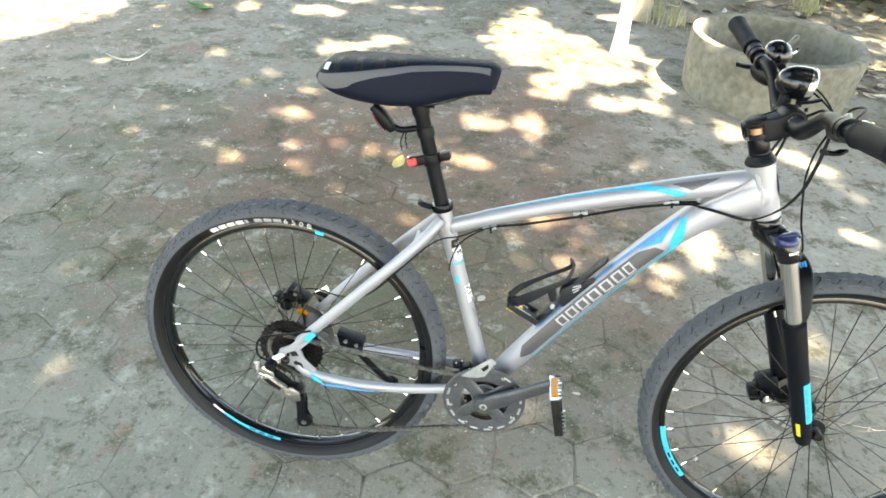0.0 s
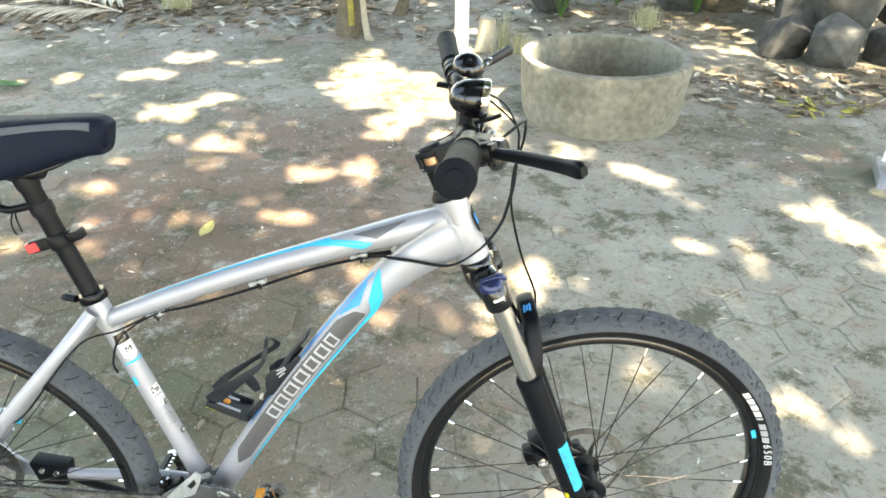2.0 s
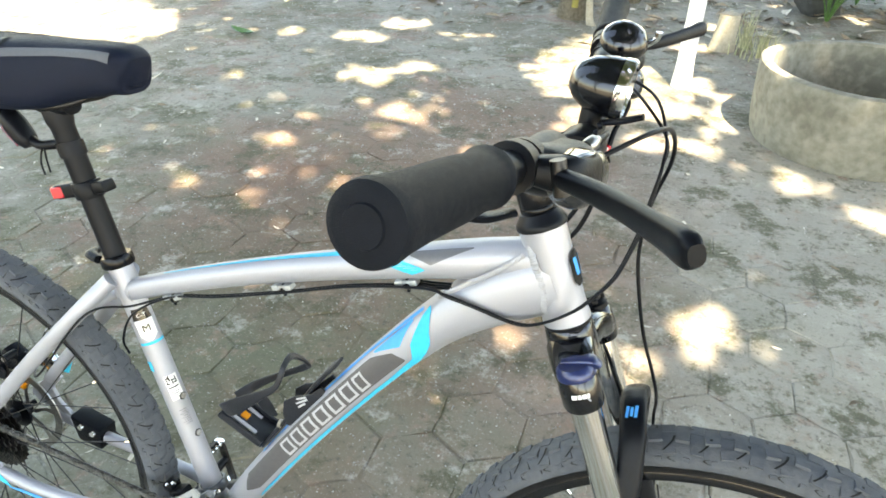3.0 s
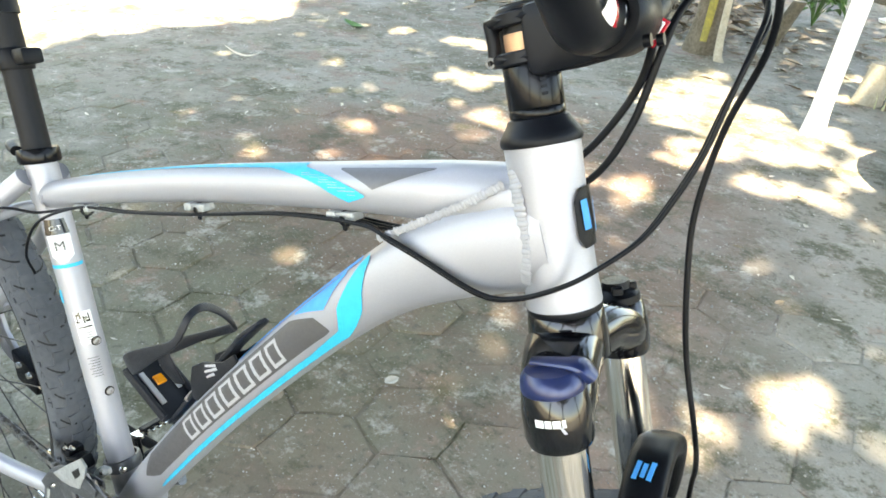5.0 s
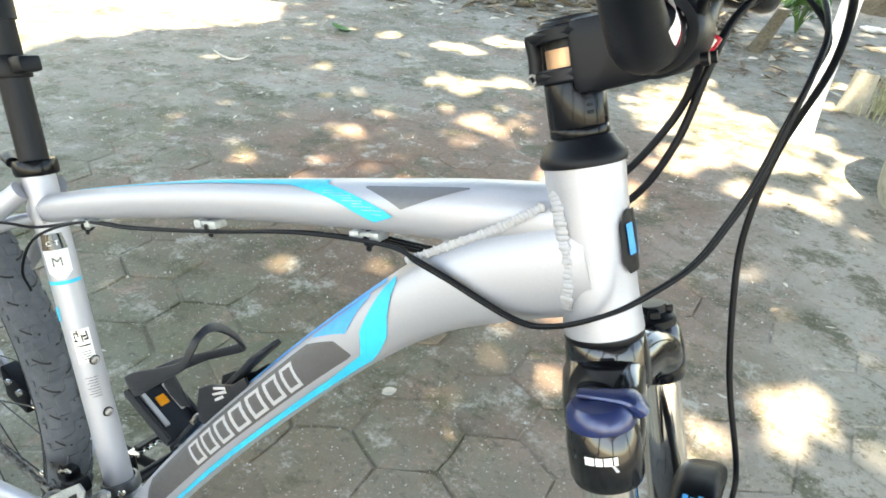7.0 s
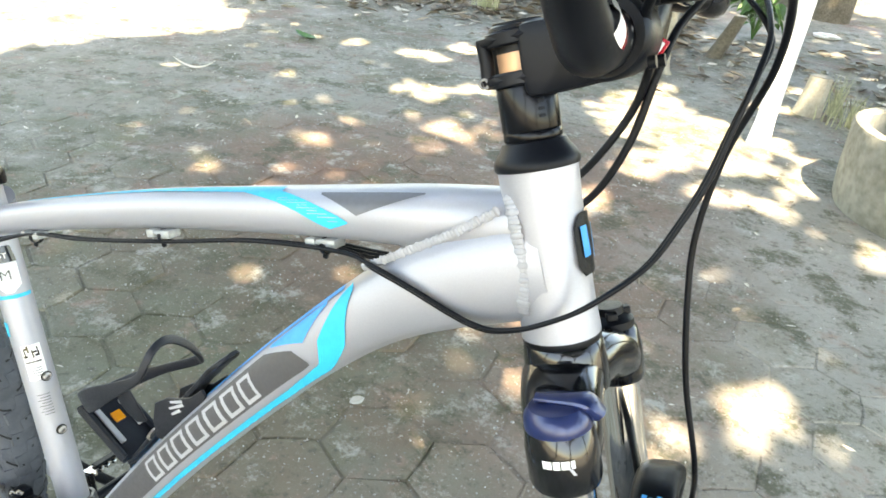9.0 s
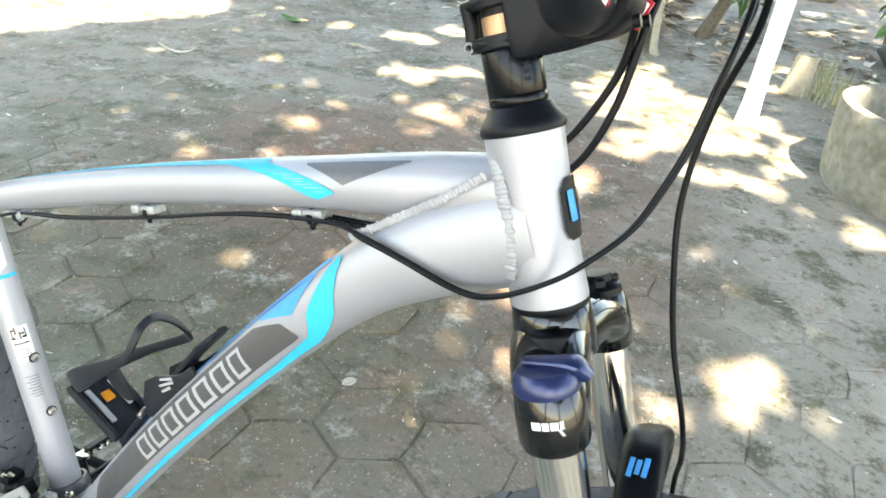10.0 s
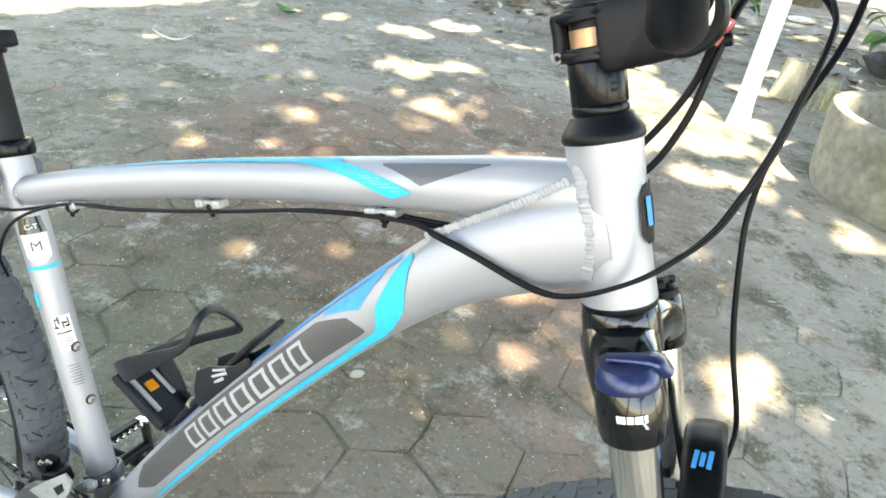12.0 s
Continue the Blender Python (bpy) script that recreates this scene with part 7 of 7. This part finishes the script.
part("cage_loop", Tube([(0.347, -0.010, 0.516, 0.010, 0.0018), (0.360, -0.024, 0.530, 0.0115, 0.0018), (0.385, -0.033, 0.552, 0.0115, 0.0018), (0.422, -0.037, 0.582, 0.007, 0.0018), (0.449, -0.037, 0.604, 0.0042, 0.0018), (0.457, -0.034, 0.622, 0.0038, 0.0018), (0.459, -0.028, 0.634, 0.0036, 0.0018), (0.458, -0.016, 0.638, 0.004, 0.0018), (0.457, -0.002, 0.633, 0.005, 0.0018), (0.460, 0.012, 0.621, 0.0055, 0.002), (0.463, 0.021, 0.607, 0.006, 0.0025), (0.452, 0.028, 0.593, 0.005, 0.002), (0.405, 0.034, 0.560, 0.005, 0.0018), (0.368, 0.034, 0.533, 0.007, 0.0018), (0.345, 0.020, 0.516, 0.007, 0.0018)], 6, (-0.76, 0.05, 0.65), 3).mesh(bmesh.new(), 14), CAGEP, cage, "thin moulded loop round the bottle's place")
for y in (-0.016, 0.013):
    part("flange", plate([(0.447, 0.566), (0.462, 0.5785), (0.476, 0.584), (0.489, 0.591), (0.503, 0.606), (0.508, 0.601), (0.503, 0.588), (0.481, 0.553), (0.461, 0.528), (0.449, 0.527), (0.4445, 0.544)], y, y + 0.003, 0.001), CAGEP, cage, "moulded side flange")
for a, b, c, d in ((0.4668, 0.5765, 0.4810, 0.5835), (0.4660, 0.5690, 0.4825, 0.5805), (0.4690, 0.5640, 0.4790, 0.5730)):
    part("slot", Tube([(a, -0.0162, b, 0.0004, 0.0012), (c, -0.0162, d, 0.0004, 0.0016)], 3, (0, 1, 0)).mesh(bmesh.new(), 8), LIGHTD, cage, "pale slot in the flange")
part("cage_rib", Tube([(0.422, -0.030, 0.578, 0.002, 0.008), (0.428, -0.026, 0.560, 0.002, 0.009), (0.432, -0.018, 0.540, 0.002, 0.006)], 6, (0.2, -1, 0.1), 3).mesh(bmesh.new(), 12), CAGEP, cage)
for size, x, y, mat, label in (((0.012, 0.011, 0.003), 0.008, 0.002, ORANGE, "orange insert"), ((0.044, 0.006, 0.003), 0.002, -0.011, LIGHTD, "grey strip"), ((0.036, 0.005, 0.003), 0.006, 0.015, LIGHTD, "grey strip")):
    bm = bmesh.new()
    box(bm, size, toe @ pose(x, y, up_ * 0.0035), 0.0008, 1)
    part("insert", bm, mat, cage, label)
bm = bmesh.new()
box(bm, (0.020, 0.030, 0.003), toe @ pose(0.026, -0.006, -up_ * 0.004), 0.001, 1)
part("strip", bm, YELLOW, cage, "yellow strip under the cage")
for p in ((0.436, 0.518), (0.472, 0.565)):
    part("cage_bolt", turned([(0, 0), (0, .0065), (.004, .0055), (.004, 0)], (p[0], -0.008, p[1]), (-0.7, -0.4, 0.6), 14), STEEL, cage, "steel cage bolt")


# ---- the drawn bicycle carried to its true proportions ----
def trued(p):
    """A point of the bicycle as drawn, at its true place in the frame's plane."""
    k = (1, p.x, p.z, p.x * p.z, p.z * p.z)
    return Vector((p.x + sum(a * b for a, b in zip((0.0187, -0.0336, -0.0148, 0.0424, -0.0122), k)), p.y, p.z + sum(a * b for a, b in zip((0.0427, -0.0044, -0.0892, 0.0179, 0.0379), k))))


WHEELS = {rear: Vector((-0.112, 0, 0.342)), front: Vector((0.998, 0, 0.337))}
done = set()
for top in bike.children:
    if top in WHEELS:
        top.location = WHEELS[top]
    elif top.name.startswith(("crankset", "pedal")):
        mid = sum((Vector(c) for c in top.bound_box), Vector()) / 8
        at = top.matrix_basis @ mid
        top.location += trued(at) - at
    else:
        for ob in (top, *top.children_recursive):
            m = ob.matrix_basis.copy()
            up = ob.parent
            while up is not bike:
                m, up = up.matrix_basis @ m, up.parent
            if ob.data.name in done:
                continue
            done.add(ob.data.name)
            back = m.inverted()
            for v in ob.data.vertices:
                v.co = back @ trued(m @ v.co)


# ---- hexagonal paving, each paver a piece of its own near the bicycle ----
paving = thing("pavement", pose(0, 0, 0), "mossy grey hexagonal concrete pavers with dusty joints", "pavement", kind="structure")
HW, ROW, EDGE = 0.1035, 0.172, 0.115
FX, FY = 0.981, 0.994


def paver_verts(k):
    """A worn hexagonal block: twelve points to a ring, edges and corners uneven."""
    rnd = random.Random(k)
    shift = [(rnd.gauss(0, 0.0018), rnd.gauss(0, 0.0018), abs(rnd.gauss(0, 0.0040)) + 0.0022) for _ in range(12)]
    out = []
    for dz, ring in ((-0.05, 0), (-0.0042, 1), (0.0, 2)):
        for a in range(12):
            ang = radians(30 * a + 30)
            r = 1.0 if a % 2 == 0 else math.cos(radians(30))
            dx, dy, w = shift[a]
            g = 0.0013 if ring < 2 else 0.0013 + w
            out.append(((HW / math.cos(radians(30)) - g) * r * math.cos(ang) + dx, (EDGE - g) * r * math.sin(ang) + dy, dz))
    out = [(FX * x, FY * y, z) for x, y, z in out]
    return out


def paver_faces(o=0):
    f = [tuple(o + 24 + a for a in range(12))]
    for r in (0, 12):
        for a in range(12):
            b = (a + 1) % 12
            f.append((o + r + a, o + r + b, o + r + 12 + b, o + r + 12 + a))
    return f


paver_meshes = []
for k in range(8):
    me = bpy.data.meshes.new("paver")
    me.from_pydata(paver_verts(k), [], paver_faces())
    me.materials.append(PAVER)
    paver_meshes.append(me)
rnd = random.Random(5)
rest_v, rest_f, near = [], [], []
for j in range(-10, 30):
    for i in range(-42, 34):
        x = 0.46 + HW + 2 * HW * i + (HW if j % 2 else 0)
        y = 1.72 + ROW * j
        if not (-4.3 < x < 3.25 and -1.3 < y < 4.85 + 0.12 * math.sin(x * 5)):
            continue
        x, y = laid(x, y)
        m = pose(x, y, rnd.uniform(-0.0028, 0.0015), rnd.gauss(0, 0.45), rnd.gauss(0, 0.45), 0.6 + rnd.gauss(0, 0.7))
        if ((x - 0.45) / 1.75) ** 2 + ((y - 1.85) / 0.95) ** 2 < 1 and len(near) < 300:
            near.append(link("paver", rnd.choice(paver_meshes), paving, "", m))
        else:
            o = len(rest_v)
            rest_v += [tuple(m @ Vector(v)) for v in paver_verts(rnd.randrange(400))]
            rest_f += paver_faces(o)
rest = bpy.data.meshes.new("pavers")
rest.from_pydata(rest_v, [], rest_f)
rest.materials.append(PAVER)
tagged(link("pavers", rest, paving), kind="stuff")

# sand swept into the joints, level with the worn edges in places
SX, SY = 190, 150
sand_v = []
for j in range(SY + 1):
    for i in range(SX + 1):
        x, y = -2.9 + 5.7 * i / SX, -0.6 + 4.6 * j / SY
        sand_v.append((x, y, -0.0062 + 0.0030 * noise.noise((x * 3.1, y * 3.1, 2)) + 0.0020 * noise.noise((x * 11, y * 11, 7))))
sand_f = [(a, a + 1, a + SX + 2, a + SX + 1) for j in range(SY) for a in range(j * (SX + 1), j * (SX + 1) + SX)]
me = bpy.data.meshes.new("joint_sand")
me.from_pydata(sand_v, [], sand_f)
me.materials.append(SAND)
for poly in me.polygons:
    poly.use_smooth = True
tagged(link("joint_sand", me, paving), "pale sand swept into the joints", kind="stuff")
